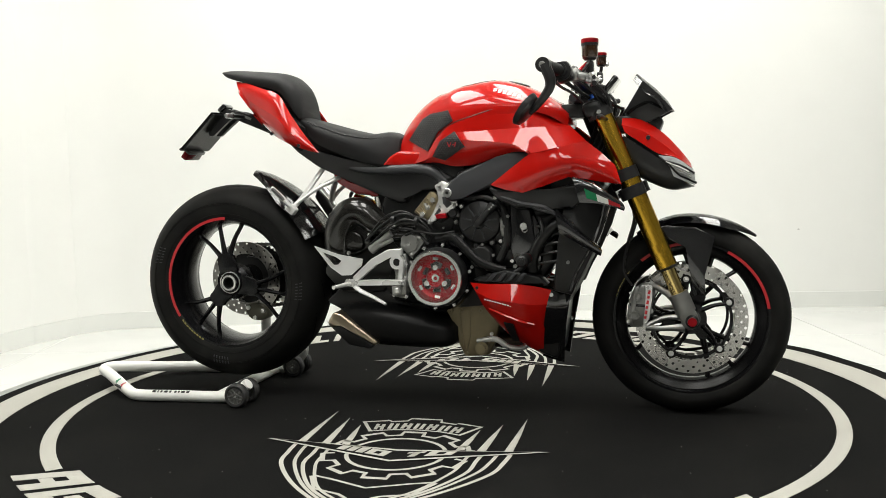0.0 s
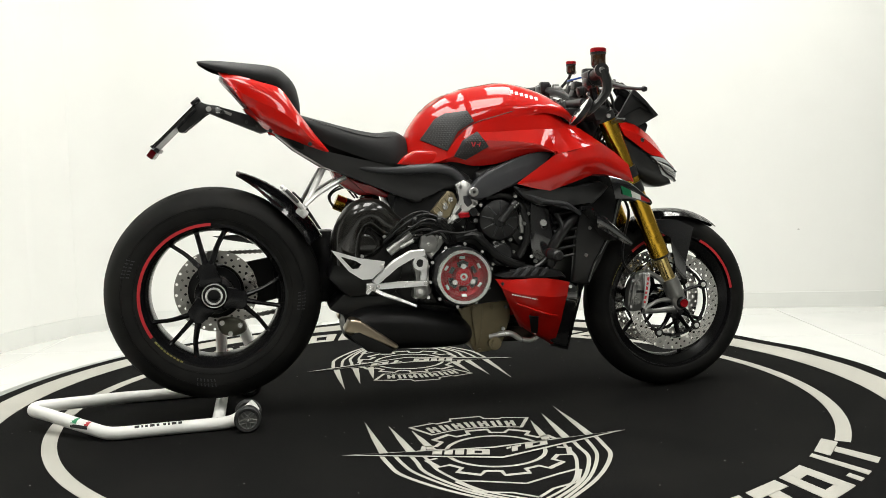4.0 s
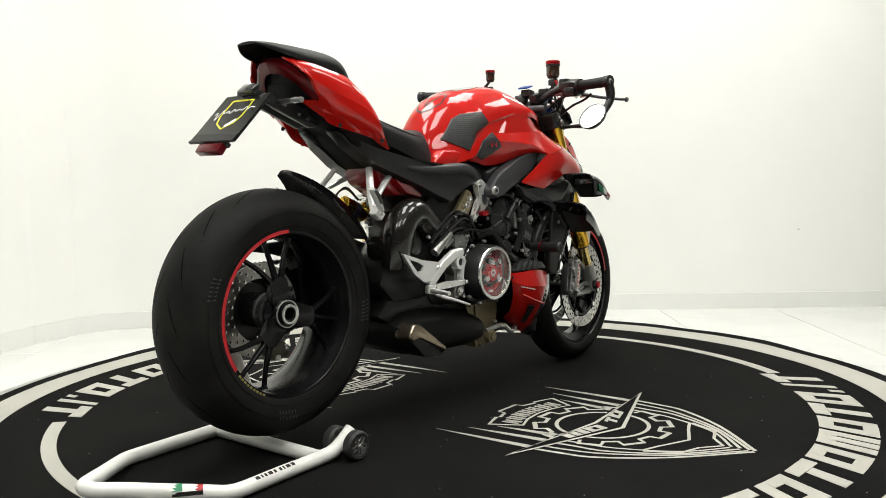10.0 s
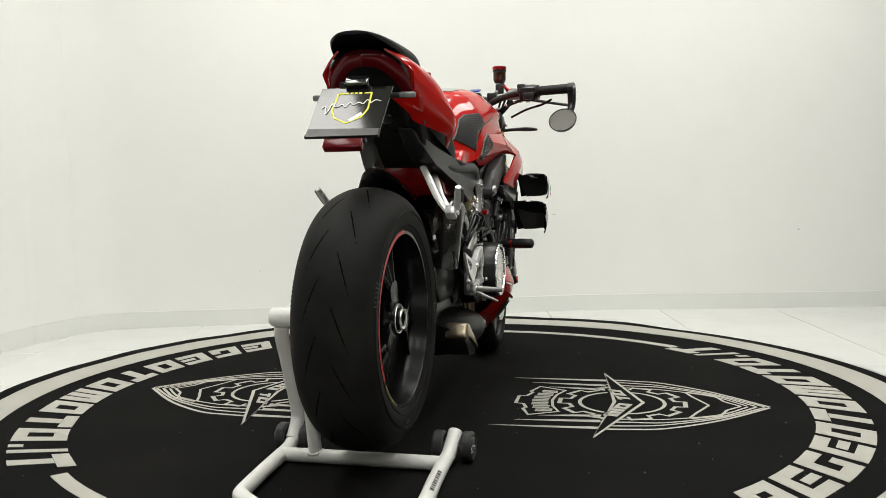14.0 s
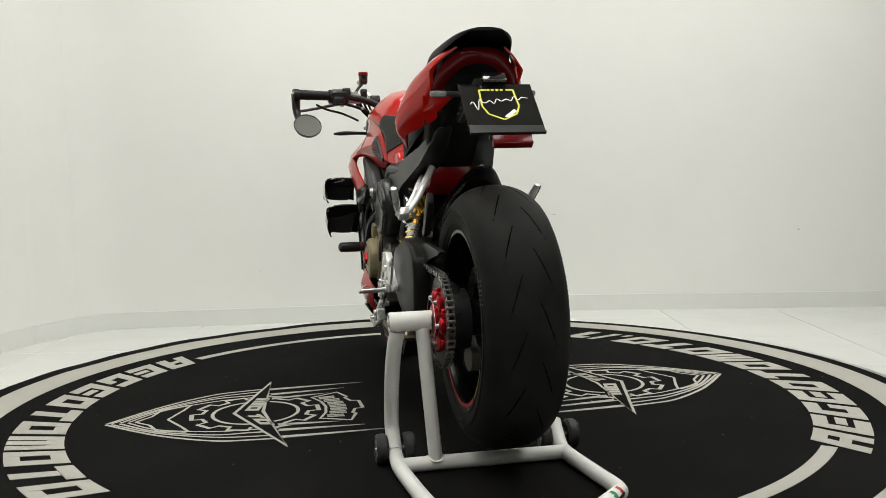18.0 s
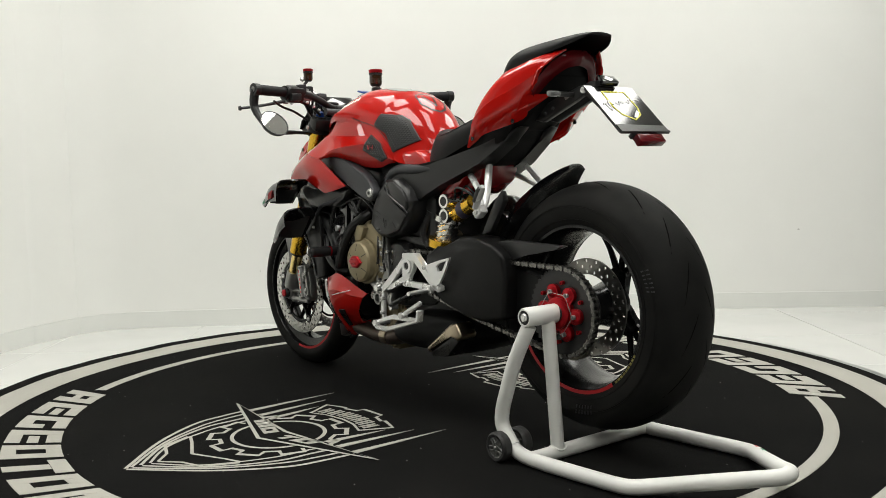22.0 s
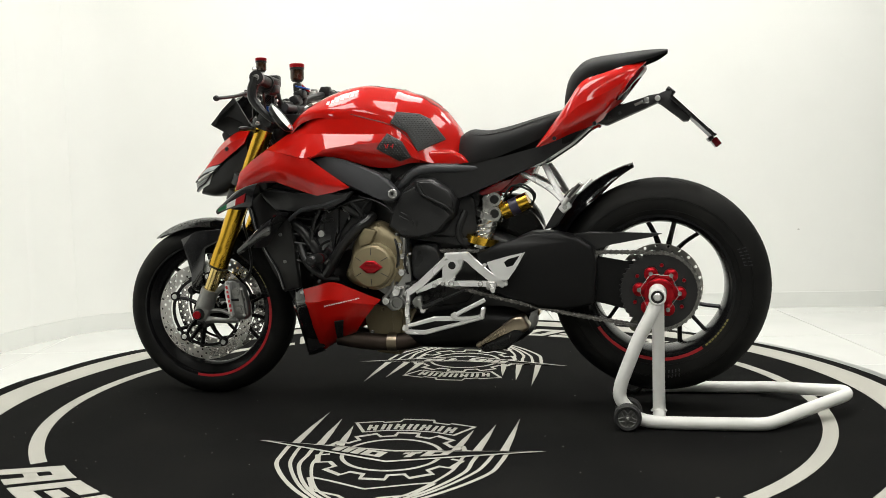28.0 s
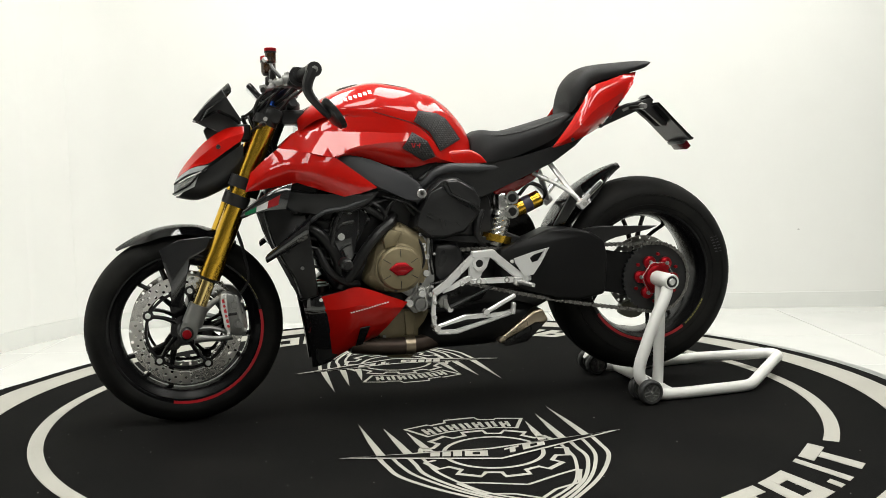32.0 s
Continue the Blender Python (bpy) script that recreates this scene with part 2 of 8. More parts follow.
def box(bm, c, size, m=None, bevel=0.0, seg=2):
    g = bmesh.ops.create_cube(bm, size=1.0)["verts"]
    m = m or Matrix.Identity(4)
    for v in g:
        v.co = m @ Vector((v.co.x * size[0], v.co.y * size[1], v.co.z * size[2])) + Vector(c)
    if bevel:
        es = list({e for v in g for e in v.link_edges})
        bmesh.ops.bevel(bm, geom=es, offset=bevel, segments=seg, profile=0.5, affect="EDGES", clamp_overlap=True)
    return bm


def shell(bm, lines, thick, across=3, along=4):
    """A curved panel over a few guiding lines, with thickness."""
    fine = [spline(l, along) for l in lines]
    rows = [spline([f[i] for f in fine], across) for i in range(len(fine[0]))]
    before = len(bm.faces)
    grid(bm, rows)
    bm.faces.ensure_lookup_table()
    fs = bm.faces[before:]
    bmesh.ops.recalc_face_normals(bm, faces=fs)
    bmesh.ops.solidify(bm, geom=fs, thickness=thick)
    return bm


def side_of(pts, s):
    return [(p[0], p[1] * s, p[2]) for p in pts]


def root(name, label, category, m=None):
    e = new(name)
    e.empty_display_size = 0.1
    if m is not None:
        e.matrix_world = m
    return tagged(e, label, category)


# ---- the room ----
WALL_LINE = [(-4.3, -5.4), (-2.75, -1.2), (-2.02, 1.05), (-1.90, 1.38), (-1.80, 1.60), (-1.64, 1.71), (-1.35, 1.745), (-0.6, 1.80), (0.1, 1.90), (0.7, 1.985),
             (1.2, 1.965), (1.62, 1.93), (2.6, 1.87), (3.6, 1.8), (4.3, 1.0), (4.3, -5.4)]


def wall_run(name, pts, z0, z1, thick, material, inner=0.0):
    """An upright sheet with thickness that follows a line on the floor; inner moves its face into the room."""
    P = spline([(x, y, 0) for x, y in pts], 6)
    rows = []
    for i, p in enumerate(P):
        a, b = P[max(i - 1, 0)], P[min(i + 1, len(P) - 1)]
        d = (b - a).normalized()
        nrm = Vector((d.y, -d.x, 0))
        q0, q1 = p + nrm * inner, p - nrm * thick
        rows.append([(q0.x, q0.y, z0), (q0.x, q0.y, z1), (q1.x, q1.y, z1), (q1.x, q1.y, z0)])
    bm = B()
    grid(bm, rows, close_u=True, cap=True)
    return tagged(part(name, bm, material, angle=50), kind="structure")


tagged(wall_run("wall_west", WALL_LINE[1:5], FLOOR, CEIL, 0.12, WALL), "smooth white painted studio wall, gently angled", "wall")
tagged(wall_run("wall_southwest", WALL_LINE[:2], FLOOR, CEIL, 0.12, DIMWALL), "unseen wall, greyed to stand for the unlit room behind", "wall")
tagged(wall_run("wall_north", WALL_LINE[4:14], FLOOR, CEIL, 0.12, WALL), "white painted studio wall with small scuffs", "wall")
tagged(wall_run("wall_east", WALL_LINE[13:], FLOOR, CEIL, 0.12, DIMWALL), "unseen wall, greyed to stand for the unlit room", "wall")
tagged(wall_run("wall_south", [(4.42, -5.4), (0, -5.4), (-4.42, -5.4)], FLOOR, CEIL, 0.12, DIMWALL), "unseen back wall, greyed to stand for the unlit room", "wall")
for k, (a, b) in enumerate(((0, 5), (4, 14), (13, 16))):
    tagged(wall_run("baseboard_%d" % (k + 1), WALL_LINE[a:b], FLOOR, FLOOR + 0.084, 0.004, BASEB, 0.010), "white tiled skirting along the wall foot", "baseboard")
bm = B()
box(bm, (0, -1.7, CEIL + 0.06), (9.0, 7.8, 0.12))
tagged(part("ceiling", bm, CEILM), "white painted flat ceiling", "ceiling", kind="structure")
bm = B()
box(bm, (0, -1.7, FLOOR - 0.058), (9.0, 7.8, 0.10))
floor_ob = tagged(part("floor", bm, GROUT), "glossy white porcelain floor tiles with thin grey joints", "floor", kind="structure")

tile_bm = B()
box(tile_bm, (0, 0, 0), (0.5965, 0.5965, 0.0078), bevel=0.001, seg=1)
tile_mesh = bpy.data.meshes.new("floor_tile")
tile_bm.to_mesh(tile_mesh)
tile_bm.free()
tile_mesh.materials.append(TILE)
for i in range(-8, 8):
    for j in range(-10, 7):
        tx, ty = 0.29 + 0.6 * i, 0.22 + 0.6 * j
        if ty > 2.4 or abs(tx) > 4.6:
            continue
        o = new("floor_tile", tile_mesh)
        o.parent = floor_ob
        o.location = (tx, ty, FLOOR - 0.004)
# light panels in the ceiling
def light_panel():
    e = root("ceiling_light_panel", "white rectangular ceiling light panel, switched on", "ceiling light")
    bm = B()
    for sx, sy, lx, ly in ((0, LAMP_L / 2 + 0.01, LAMP_W + 0.04, 0.02), (0, -LAMP_L / 2 - 0.01, LAMP_W + 0.04, 0.02),
                           (LAMP_W / 2 + 0.01, 0, 0.02, LAMP_L), (-LAMP_W / 2 - 0.01, 0, 0.02, LAMP_L)):
        box(bm, (sx, sy, -0.015), (lx, ly, 0.03))
    part("frame", bm, WHITEP, e)
    bm = B()
    box(bm, (0, 0, -0.012), (LAMP_W, LAMP_L, 0.012))
    part("diffuser", bm, PANELGLOW, e)
    return tagged(e, group="ceiling light panels")


first_panel = light_panel()
for k, (px, py) in enumerate(PANELS):
    if k == 0:
        first_panel.matrix_world = pose(px, py, CEIL)
    else:
        copy_thing(first_panel, pose(px, py, CEIL))

# marks on the back wall
def wall_mark(x, z, w, h, y):
    bm = B()
    turned(bm, [(0.0, 0.0), (1.0, 0.0), (1.0, 0.002), (0.0, 0.002)], (0, 0, 0), 8)
    for v in bm.verts:
        v.co = Vector((x + v.co.x * w, y + v.co.y, z + v.co.z * h))
    return tagged(part("wall_scuff", bm, SCUFF), "small grey scuff on the white wall", "scuff", group="scuffs on the wall")


for mx, mz, my, mw, mh in ((-0.918, 0.235, 1.774, 0.0040, 0.0090), (1.928, 0.380, 1.908, 0.0060, 0.0050), (0.633, 0.483, 1.972, 0.0120, 0.0025), (0.550, 0.510, 1.961, 0.0060, 0.0020)):
    wall_mark(mx, mz, mw, mh, my)


# ---- turntable and carpet: a disc that turns under everything on it ----
TABLE_R, RUG_R, RUG_X = 1.580, 1.548, 0.018
turntable = root("turntable", "low round motorised turntable with a worn metal rim", "turntable")
bm = B()
turned(bm, [(0.0, -0.006), (TABLE_R, -0.006), (TABLE_R + 0.012, -0.012), (TABLE_R + 0.016, FLOOR + 0.004), (0.0, FLOOR + 0.004)], (0, 0, 0), 128, "z")
part("disc", bm, METALRIM, turntable, "grey worn metal disc")
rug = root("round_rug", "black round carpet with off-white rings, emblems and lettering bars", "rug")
bm = B()
def curl(bm):
    """Lifts the carpet's edge along the stretch where it has come up from the disc."""
    for v in bm.verts:
        r, a = math.hypot(v.co.x - RUG_X, v.co.y), math.degrees(math.atan2(v.co.y, v.co.x - RUG_X))
        f = max(0.0, (r - 1.30) / (RUG_R - 1.30))
        w = min(1.0, max(0.0, (a + 30) / 14)) * min(1.0, max(0.0, (112 - a) / 25))
        v.co.z += f * f * w * w * (3 - 2 * w) * (0.0115 + 0.0016 * math.sin(a * 0.21) + 0.0011 * math.sin(a * 0.53 + 1))


turned(bm, [(0.0, 0.0), (1.30, 0.0), (1.36, 0.0), (1.41, 0.0), (1.46, 0.0), (RUG_R - 0.004, 0.0), (RUG_R, -0.002), (RUG_R, -0.0045), (1.46, -0.0045), (1.41, -0.0045), (1.36, -0.0045), (1.30, -0.0045), (0.0, -0.0045)], (RUG_X, 0, 0), 160, "z")
curl(bm)
part("carpet_disc", bm, RUGB, rug, "black carpet pile with pale lint")


def ring_piece(bm, r0, r1, a0, a1, n, z0=-0.001, z1=0.0011):
    turned(bm, [(r0, z0), (r0, z1), (r1, z1), (r1, z0)], (RUG_X, 0, 0), n, "z", False, a0, a1)


def flat_poly(bm, pts, z0=-0.001, z1=0.0011):
    a = [bm.verts.new((x, y, z0)) for x, y in pts]
    b = [bm.verts.new((x, y, z1)) for x, y in pts]
    n = len(pts)
    bm.faces.new(b)
    for i in range(n):
        bm.faces.new((a[i], a[(i + 1) % n], b[(i + 1) % n], b[i]))


def stroke(bm, pts, w, closed=False, taper=None, z1=0.0011):
    """A printed line along the points; taper gives the share of the width at its two ends."""
    P = [Vector((p[0], p[1], 0)) for p in pts]
    k = len(P)
    L, R = [], []
    for i in range(k):
        a = P[i - 1] if (i > 0 or closed) else P[i]
        b = P[(i + 1) % k] if (i < k - 1 or closed) else P[i]
        d = (b - a).normalized()
        n = Vector((-d.y, d.x, 0))
        ww = w / 2
        if taper:
            ww *= taper[0] + (taper[1] - taper[0]) * i / (k - 1)
        corner = 1.0
        if 0 < i < k - 1 or closed:
            d1, d2 = (P[i] - a).normalized(), (b - P[i]).normalized()
            corner = 1 / max(0.5, math.cos(d1.angle(d2) / 2)) if d1.length and d2.length else 1
        L.append(P[i] + n * ww * corner)
        R.append(P[i] - n * ww * corner)
    lv = [bm.verts.new((p.x, p.y, z1)) for p in L]
    rv = [bm.verts.new((p.x, p.y, z1)) for p in R]
    for i in range(k if closed else k - 1):
        j = (i + 1) % k
        bm.faces.new((lv[i], lv[j], rv[j], rv[i]))


bm = B()
turned(bm, [(1.383, -0.001), (1.383, 0.0012), (1.41, 0.0012), (1.46, 0.0012), (1.492, 0.0012), (1.492, -0.001)], (RUG_X, 0, 0), 160, "z")
curl(bm)
part("outer_ring", bm, RUGW, rug, "wide off-white ring")
for a0, a1 in ((-38.5, 43.0), (140.0, 227.8)):
    bm = B()
    ring_piece(bm, 1.178, 1.219, a0, a1, 48)
    part("inner_arc", bm, RUGW, rug, "off-white arc")


def glyph(bm, a, wdeg, kind):
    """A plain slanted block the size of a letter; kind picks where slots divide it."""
    r0, r1, sl = 1.145, 1.300, 1.5
    pieces = {0: [(0, 0.33, 0, 1), (0.62, 0.96, 0, 1), (0.33, 0.62, 0.0, 0.26), (0.33, 0.62, 0.46, 0.66)],
              1: [(0.33, 0.96, 0.72, 1), (0.33, 0.96, 0, 0.27), (0, 0.33, 0, 1), (0.44, 0.96, 0.40, 0.60)],
              2: [(0, 0.33, 0, 1), (0.33, 0.94, 0.72, 1), (0.33, 0.94, 0, 0.27), (0.64, 0.94, 0.45, 0.72)],
              3: [(0.32, 0.66, 0.28, 1), (0, 0.98, 0, 0.28)],
              4: [(0, 0.31, 0, 1), (0.65, 0.96, 0, 1), (0.31, 0.65, 0.74, 1), (0.31, 0.65, 0, 0.26)],
              5: [(0.25, 0.75, 0, 1)], 6: [(0.2, 0.8, 0.74, 1)], 7: [(0, 0.28, 0, 1), (0.36, 0.64, 0, 1), (0.72, 1, 0, 1), (0.28, 0.36, 0, 0.3), (0.64, 0.72, 0, 0.3)]}[kind]
    for u0, u1, v0, v1 in pieces:
        pts = []
        for u, v in ((u0, v0), (u0, v1), (u1, v1), (u1, v0)):
            r = r0 + (r1 - r0) * v
            ang = radians(a + wdeg * u + sl * (0.5 - v) * 2)
            pts.append((RUG_X + r * math.cos(ang), r * math.sin(ang)))
        flat_poly(bm, pts)


for start in (-131.5, 44.5):
    at = start
    for kind in (0, 1, 2, 1, 4, 3, 4, 7, 4, 3, 4, 6, 5, 3):
        w = {5: 3.2, 6: 2.2}.get(kind, 7.3)
        bm = B()
        glyph(bm, at, w * 0.86, kind)
        part("lettering_bar", bm, RUGW, rug)
        at += w


def emblem(centre, turn):
    c, s = math.cos(radians(turn)), math.sin(radians(turn))

    def at(pts):
        return [(centre[0] + c * u - s * v, centre[1] + s * u + c * v) for u, v in pts]

    def out(name, bm):
        part(name, bm, RUGW, rug, flat=True)

    W = 0.0115
    # long star band: a black field with a white outline, laid over the lines
    bm = B()
    flat_poly(bm, at([(-0.391, 0.0), (0.0, -0.136), (0.391, 0.0), (0.0, -0.047)]), 0.0, 0.0022)
    part("emblem_band", bm, RUGB, rug, flat=True)
    bm = B()
    stroke(bm, at([(-0.391, 0.0), (0.0, -0.047), (0.391, 0.0), (0.0, -0.136)]), W, True, z1=0.0030)
    out("emblem_star", bm)
    for u0, u1, kind in ((-0.165, -0.085, 0), (-0.078, -0.02, 1), (0.03, 0.075, 2), (0.085, 0.155, 1)):
        bm = B()
        base = lambda u: -0.088 + 0.06 * abs(u) / 0.2
        h = 0.021
        slots = {0: [(0, 0.3), (0.38, 0.64), (0.72, 1)], 1: [(0, 0.34), (0.66, 1)], 2: [(0.3, 0.7)]}[kind]
        for f0, f1 in slots:
            a, b = u0 + (u1 - u0) * f0, u0 + (u1 - u0) * f1
            flat_poly(bm, at([(a - 0.006, base(a) - h), (b - 0.006, base(b) - h), (b + 0.006, base(b) + h), (a + 0.006, base(a) + h)]), 0.0, 0.0030)
        if kind == 1:
            for v0, v1 in ((0.5, 1.0), (-1.0, -0.5)):
                a, b = u0 + (u1 - u0) * 0.34, u0 + (u1 - u0) * 0.66
                flat_poly(bm, at([(a + 0.006 * v0, base(a) + h * v0), (b + 0.006 * v0, base(b) + h * v0), (b + 0.006 * v1, base(b) + h * v1), (a + 0.006 * v1, base(a) + h * v1)]), 0.0, 0.0030)
        if kind == 2:
            for a, b in ((u0, u0 + (u1 - u0) * 0.3), (u0 + (u1 - u0) * 0.7, u1)):
                flat_poly(bm, at([(a, base(a) + h * 0.4), (b, base(b) + h * 0.4), (b + 0.004, base(b) + h), (a + 0.004, base(a) + h)]), 0.0, 0.0030)
        part("emblem_bar", bm, RUGW, rug, flat=True)
    # spikes
    for sg in (-1, 1):
        for u, v, b in ((0.298, 0.31, 0.290), (0.236, 0.24, 0.218), (0.18, 0.178, 0.160)):
            bm = B()
            flat_poly(bm, at([(sg * (b - 0.010), -0.012), (sg * (b + 0.013), -0.010), (sg * (b + 0.010 + (u - b) * 0.4), v * 0.45), (sg * u, v), (sg * (b - 0.004 + (u - b) * 0.30), v * 0.45)][::sg]))
            out("emblem_spike", bm)
    # gear wheel and inner circle
    gc, ro, ri = (0.0, -0.07), 0.197, 0.166
    teeth = []
    for i in range(10):
        a = 90 + i * 36
        for da, r in ((-11, ri), (-9, ro), (9, ro), (11, ri)):
            teeth.append((gc[0] + r * math.cos(radians(a + da)), gc[1] + r * math.sin(radians(a + da))))
    for part_pts, nm in (([p for p in teeth], "emblem_gear"),):
        up = [p for p in teeth if p[1] > -0.03 - 0.03]
        bm = B()
        up.sort(key=lambda p: -math.atan2(p[1] - gc[1], p[0] - gc[0]))
        stroke(bm, at(up), W)
        low = [p for p in teeth if p[1] <= -0.085]
        low.sort(key=lambda p: math.atan2(p[1] - gc[1], p[0] - gc[0]))
        stroke(bm, at(low), W)
        out(nm, bm)
    bm = B()
    for a0, a1 in ((22, 158), (188, 352)):
        stroke(bm, at([(gc[0] + 0.132 * math.cos(radians(a0 + (a1 - a0) * i / 24)), gc[1] + 0.132 * math.sin(radians(a0 + (a1 - a0) * i / 24))) for i in range(25)]), W)
    out("emblem_circle", bm)
    # banner over the gear
    bm = B()
    stroke(bm, at([(-0.178, 0.207), (-0.105, 0.232), (-0.098, 0.222), (-0.052, 0.236), (-0.046, 0.262), (0.046, 0.262), (0.052, 0.236), (0.098, 0.222), (0.105, 0.232), (0.178, 0.207),
                   (0.132, 0.118), (0.07, 0.142), (0.0, 0.150), (-0.07, 0.142), (-0.132, 0.118)]), 0.009, True)
    out("emblem_banner", bm)
    for i in range(7):
        u = -0.118 + i * 0.0385
        v = 0.188 - 1.6 * u * u
        t = -u * 1.3
        bm = B()
        for du in (-0.009, 0.009):
            flat_poly(bm, at([(u + du - 0.005 + 0.02 * t, v - 0.026), (u + du + 0.005 + 0.02 * t, v - 0.026), (u + du + 0.005 - 0.02 * t, v + 0.026), (u + du - 0.005 - 0.02 * t, v + 0.026)]))
        if i % 2 == 0:
            flat_poly(bm, at([(u - 0.01, v - 0.004), (u + 0.01, v - 0.004), (u + 0.01, v + 0.006), (u - 0.01, v + 0.006)]))
        part("emblem_bar", bm, RUGW, rug, flat=True)
    # shield lines that run together at the point
    for sg in (-1, 1):
        for k, (u0, um, vt, w) in enumerate(((0.302, 0.272, -0.515, 0.013), (0.268, 0.235, -0.50, 0.011), (0.23, 0.212, -0.475, 0.012), (0.198, 0.178, -0.45, 0.010))):
            bm = B()
            pts = spline([(sg * u0, -0.012, 0), (sg * (u0 - 0.008), -0.10, 0), (sg * um, -0.20, 0), (sg * (um * 0.62), -0.355, 0), (sg * 0.004, vt, 0)], 6)
            stroke(bm, at([(p.x, p.y) for p in pts]), w, taper=(1.0, 0.8), z1=0.0008 + 0.00012 * k + (0.00006 if sg > 0 else 0.0))
            out("emblem_line", bm)
        bm = B()
        stroke(bm, at([(sg * 0.155, -0.27), (sg * 0.10, -0.29), (sg * 0.0, -0.335)]), 0.009)
        stroke(bm, at([(sg * 0.16, -0.275), (sg * 0.12, -0.36), (sg * 0.05, -0.385), (sg * 0.0, -0.43)]), 0.009)
        out("emblem_chevron", bm)


emblem((0.037, -0.514), 2.0)
emblem((-0.007, 0.523), 182.0)


# ---- paddock stand ----
stand = root("paddock_stand", "white tubular single-sided paddock stand on four small black wheels", "paddock stand")
bm = B()
tube(bm, [(-0.600, 0.236, 0.050), (-0.655, 0.236, 0.025), (-0.72, 0.236, 0.0198), (-0.84, 0.227, 0.0195), (-0.958, 0.215, 0.0195), (-1.000, 0.205, 0.0215), (-1.038, 0.176, 0.027), (-1.118, 0.103, 0.040), (-1.20, 0.030, 0.053),
          (-1.234, -0.003, 0.058), (-1.242, -0.030, 0.059), (-1.232, -0.057, 0.058), (-1.19, -0.085, 0.052), (-1.115, -0.1425, 0.040), (-1.040, -0.200, 0.028), (-1.005, -0.219, 0.0215), (-0.960, -0.222, 0.0195), (-0.84, -0.209, 0.0195), (-0.70, -0.197, 0.0198), (-0.645, -0.199, 0.030), (-0.590, -0.203, 0.070)],
     0.0187, 14, smooth=5)
part("base_tube", bm, STANDW, stand, "white bent tube, scratched")
bm = B()
rod(bm, (-0.700, 0.236, 0.0205), (-0.700, -0.197, 0.0205), 0.0186, n=16)
part("cross_tube", bm, STANDW, stand)
bm = B()
tube(bm, [(-0.690, 0.229, 0.358), (-0.676, 0.235, 0.325), (-0.643, 0.238, 0.259), (-0.611, 0.238, 0.177), (-0.592, 0.237, 0.120), (-0.594, 0.236, 0.080), (-0.632, 0.236, 0.038)], 0.0190, 14, smooth=6)
part("bent_leg", bm, STANDW, stand)
bm = B()
rod(bm, (-0.696, 0.170, 0.372), (-0.699, 0.143, 0.026), 0.0176, n=16)
weld = [V(-0.699 + 0.0215 * math.cos(radians(a)), 0.144 + 0.0205 * math.sin(radians(a)), 0.0405 - 0.011 * abs(math.cos(radians(a)))) for a in range(0, 360, 20)]
tube(bm, weld, 0.0024, 6, closed=True)
part("straight_leg", bm, STANDW, stand)
bm = B()
turned(bm, [(0.0, 0.142), (0.023, 0.142), (0.0245, 0.146), (0.0245, 0.248), (0.022, 0.252), (0.0185, 0.252), (0.0185, 0.244), (0.0, 0.244)], (-0.695, 0, 0.381), 28)
part("axle_sleeve", bm, STANDW, stand)
bm = B()
turned(bm, [(0.0, 0.2545), (0.009, 0.2545), (0.011, 0.2525), (0.011, 0.10), (0.0, 0.10)], (-0.695, 0, 0.381), 18)
turned(bm, [(0.0, 0.2555), (0.004, 0.2555), (0.004, 0.2535), (0.0, 0.2535)], (-0.695, 0, 0.381), 12)
part("axle_pin", bm, ALU, stand, "bright steel pin end")
bm = B()
turned(bm, [(0.0115, 0.2505), (0.018, 0.2505), (0.018, 0.245), (0.0115, 0.245)], (-0.695, 0, 0.381), 24, closed=True)
part("sleeve_bush", bm, BLACK, stand, "black bush in the sleeve end")
bm = B()
rod(bm, (-0.695, 0.142, 0.381), (-0.695, 0.128, 0.381), 0.029, 0.033, 20)
part("collar", bm, BLACK, stand)


def castor(c, s):
    e = new("wheel")
    e.parent = stand
    e.location = c
    bm = B()
    turned(bm, [(0.027, -0.014), (0.034, -0.015), (0.039, -0.009), (0.039, 0.009), (0.034, 0.015), (0.027, 0.014)], (0, 0, 0), 30, closed=True)
    t = part("tyre", bm, CASTOR, e)
    bm = B()
    turned(bm, [(0.0252, -0.012), (0.0272, -0.0125), (0.0272, 0.0125), (0.0252, 0.012)], (0, 0, 0), 28, closed=True)
    for k in range(5):
        a = radians(72 * k + 20)
        for b in (a - radians(26), a + radians(26)):
            rod(bm, (0.010 * math.cos(a), 0.0115 * s, 0.010 * math.sin(a)), (0.0255 * math.cos(b), 0.0115 * s, 0.0255 * math.sin(b)), 0.0019, 0.0023, 8)
    turned(bm, [(0.0, 0.004 * s), (0.026, 0.004 * s), (0.026, 0.002 * s), (0.0, 0.002 * s)], (0, 0, 0), 24)
    turned(bm, [(0.0, -0.013), (0.008, -0.013), (0.008, 0.013), (0.0, 0.013)], (0, 0, 0), 16)
    part("rim", bm, GREYCAST, e, "grey hub with a five-pointed star")
    bm = B()
    turned(bm, [(0.0, 0.018 * s), (0.004, 0.017 * s), (0.0045, 0.012 * s), (0.0, 0.012 * s)], (0, 0, 0), 10)
    part("bolt", bm, ALU, e)


for c, s in (((-0.613, 0.268, 0.0395), 1), ((-0.613, 0.198, 0.0395), -1), ((-0.612, -0.242, 0.0395), -1), ((-0.612, -0.166, 0.0395), 1)):
    castor(c, s)
for y0, y1 in ((0.198, 0.268), (-0.242, -0.166)):
    bm = B()
    rod(bm, (-0.613, y0, 0.0395), (-0.613, y1, 0.0395), 0.006)
    part("wheel_axle", bm, ALU, stand)


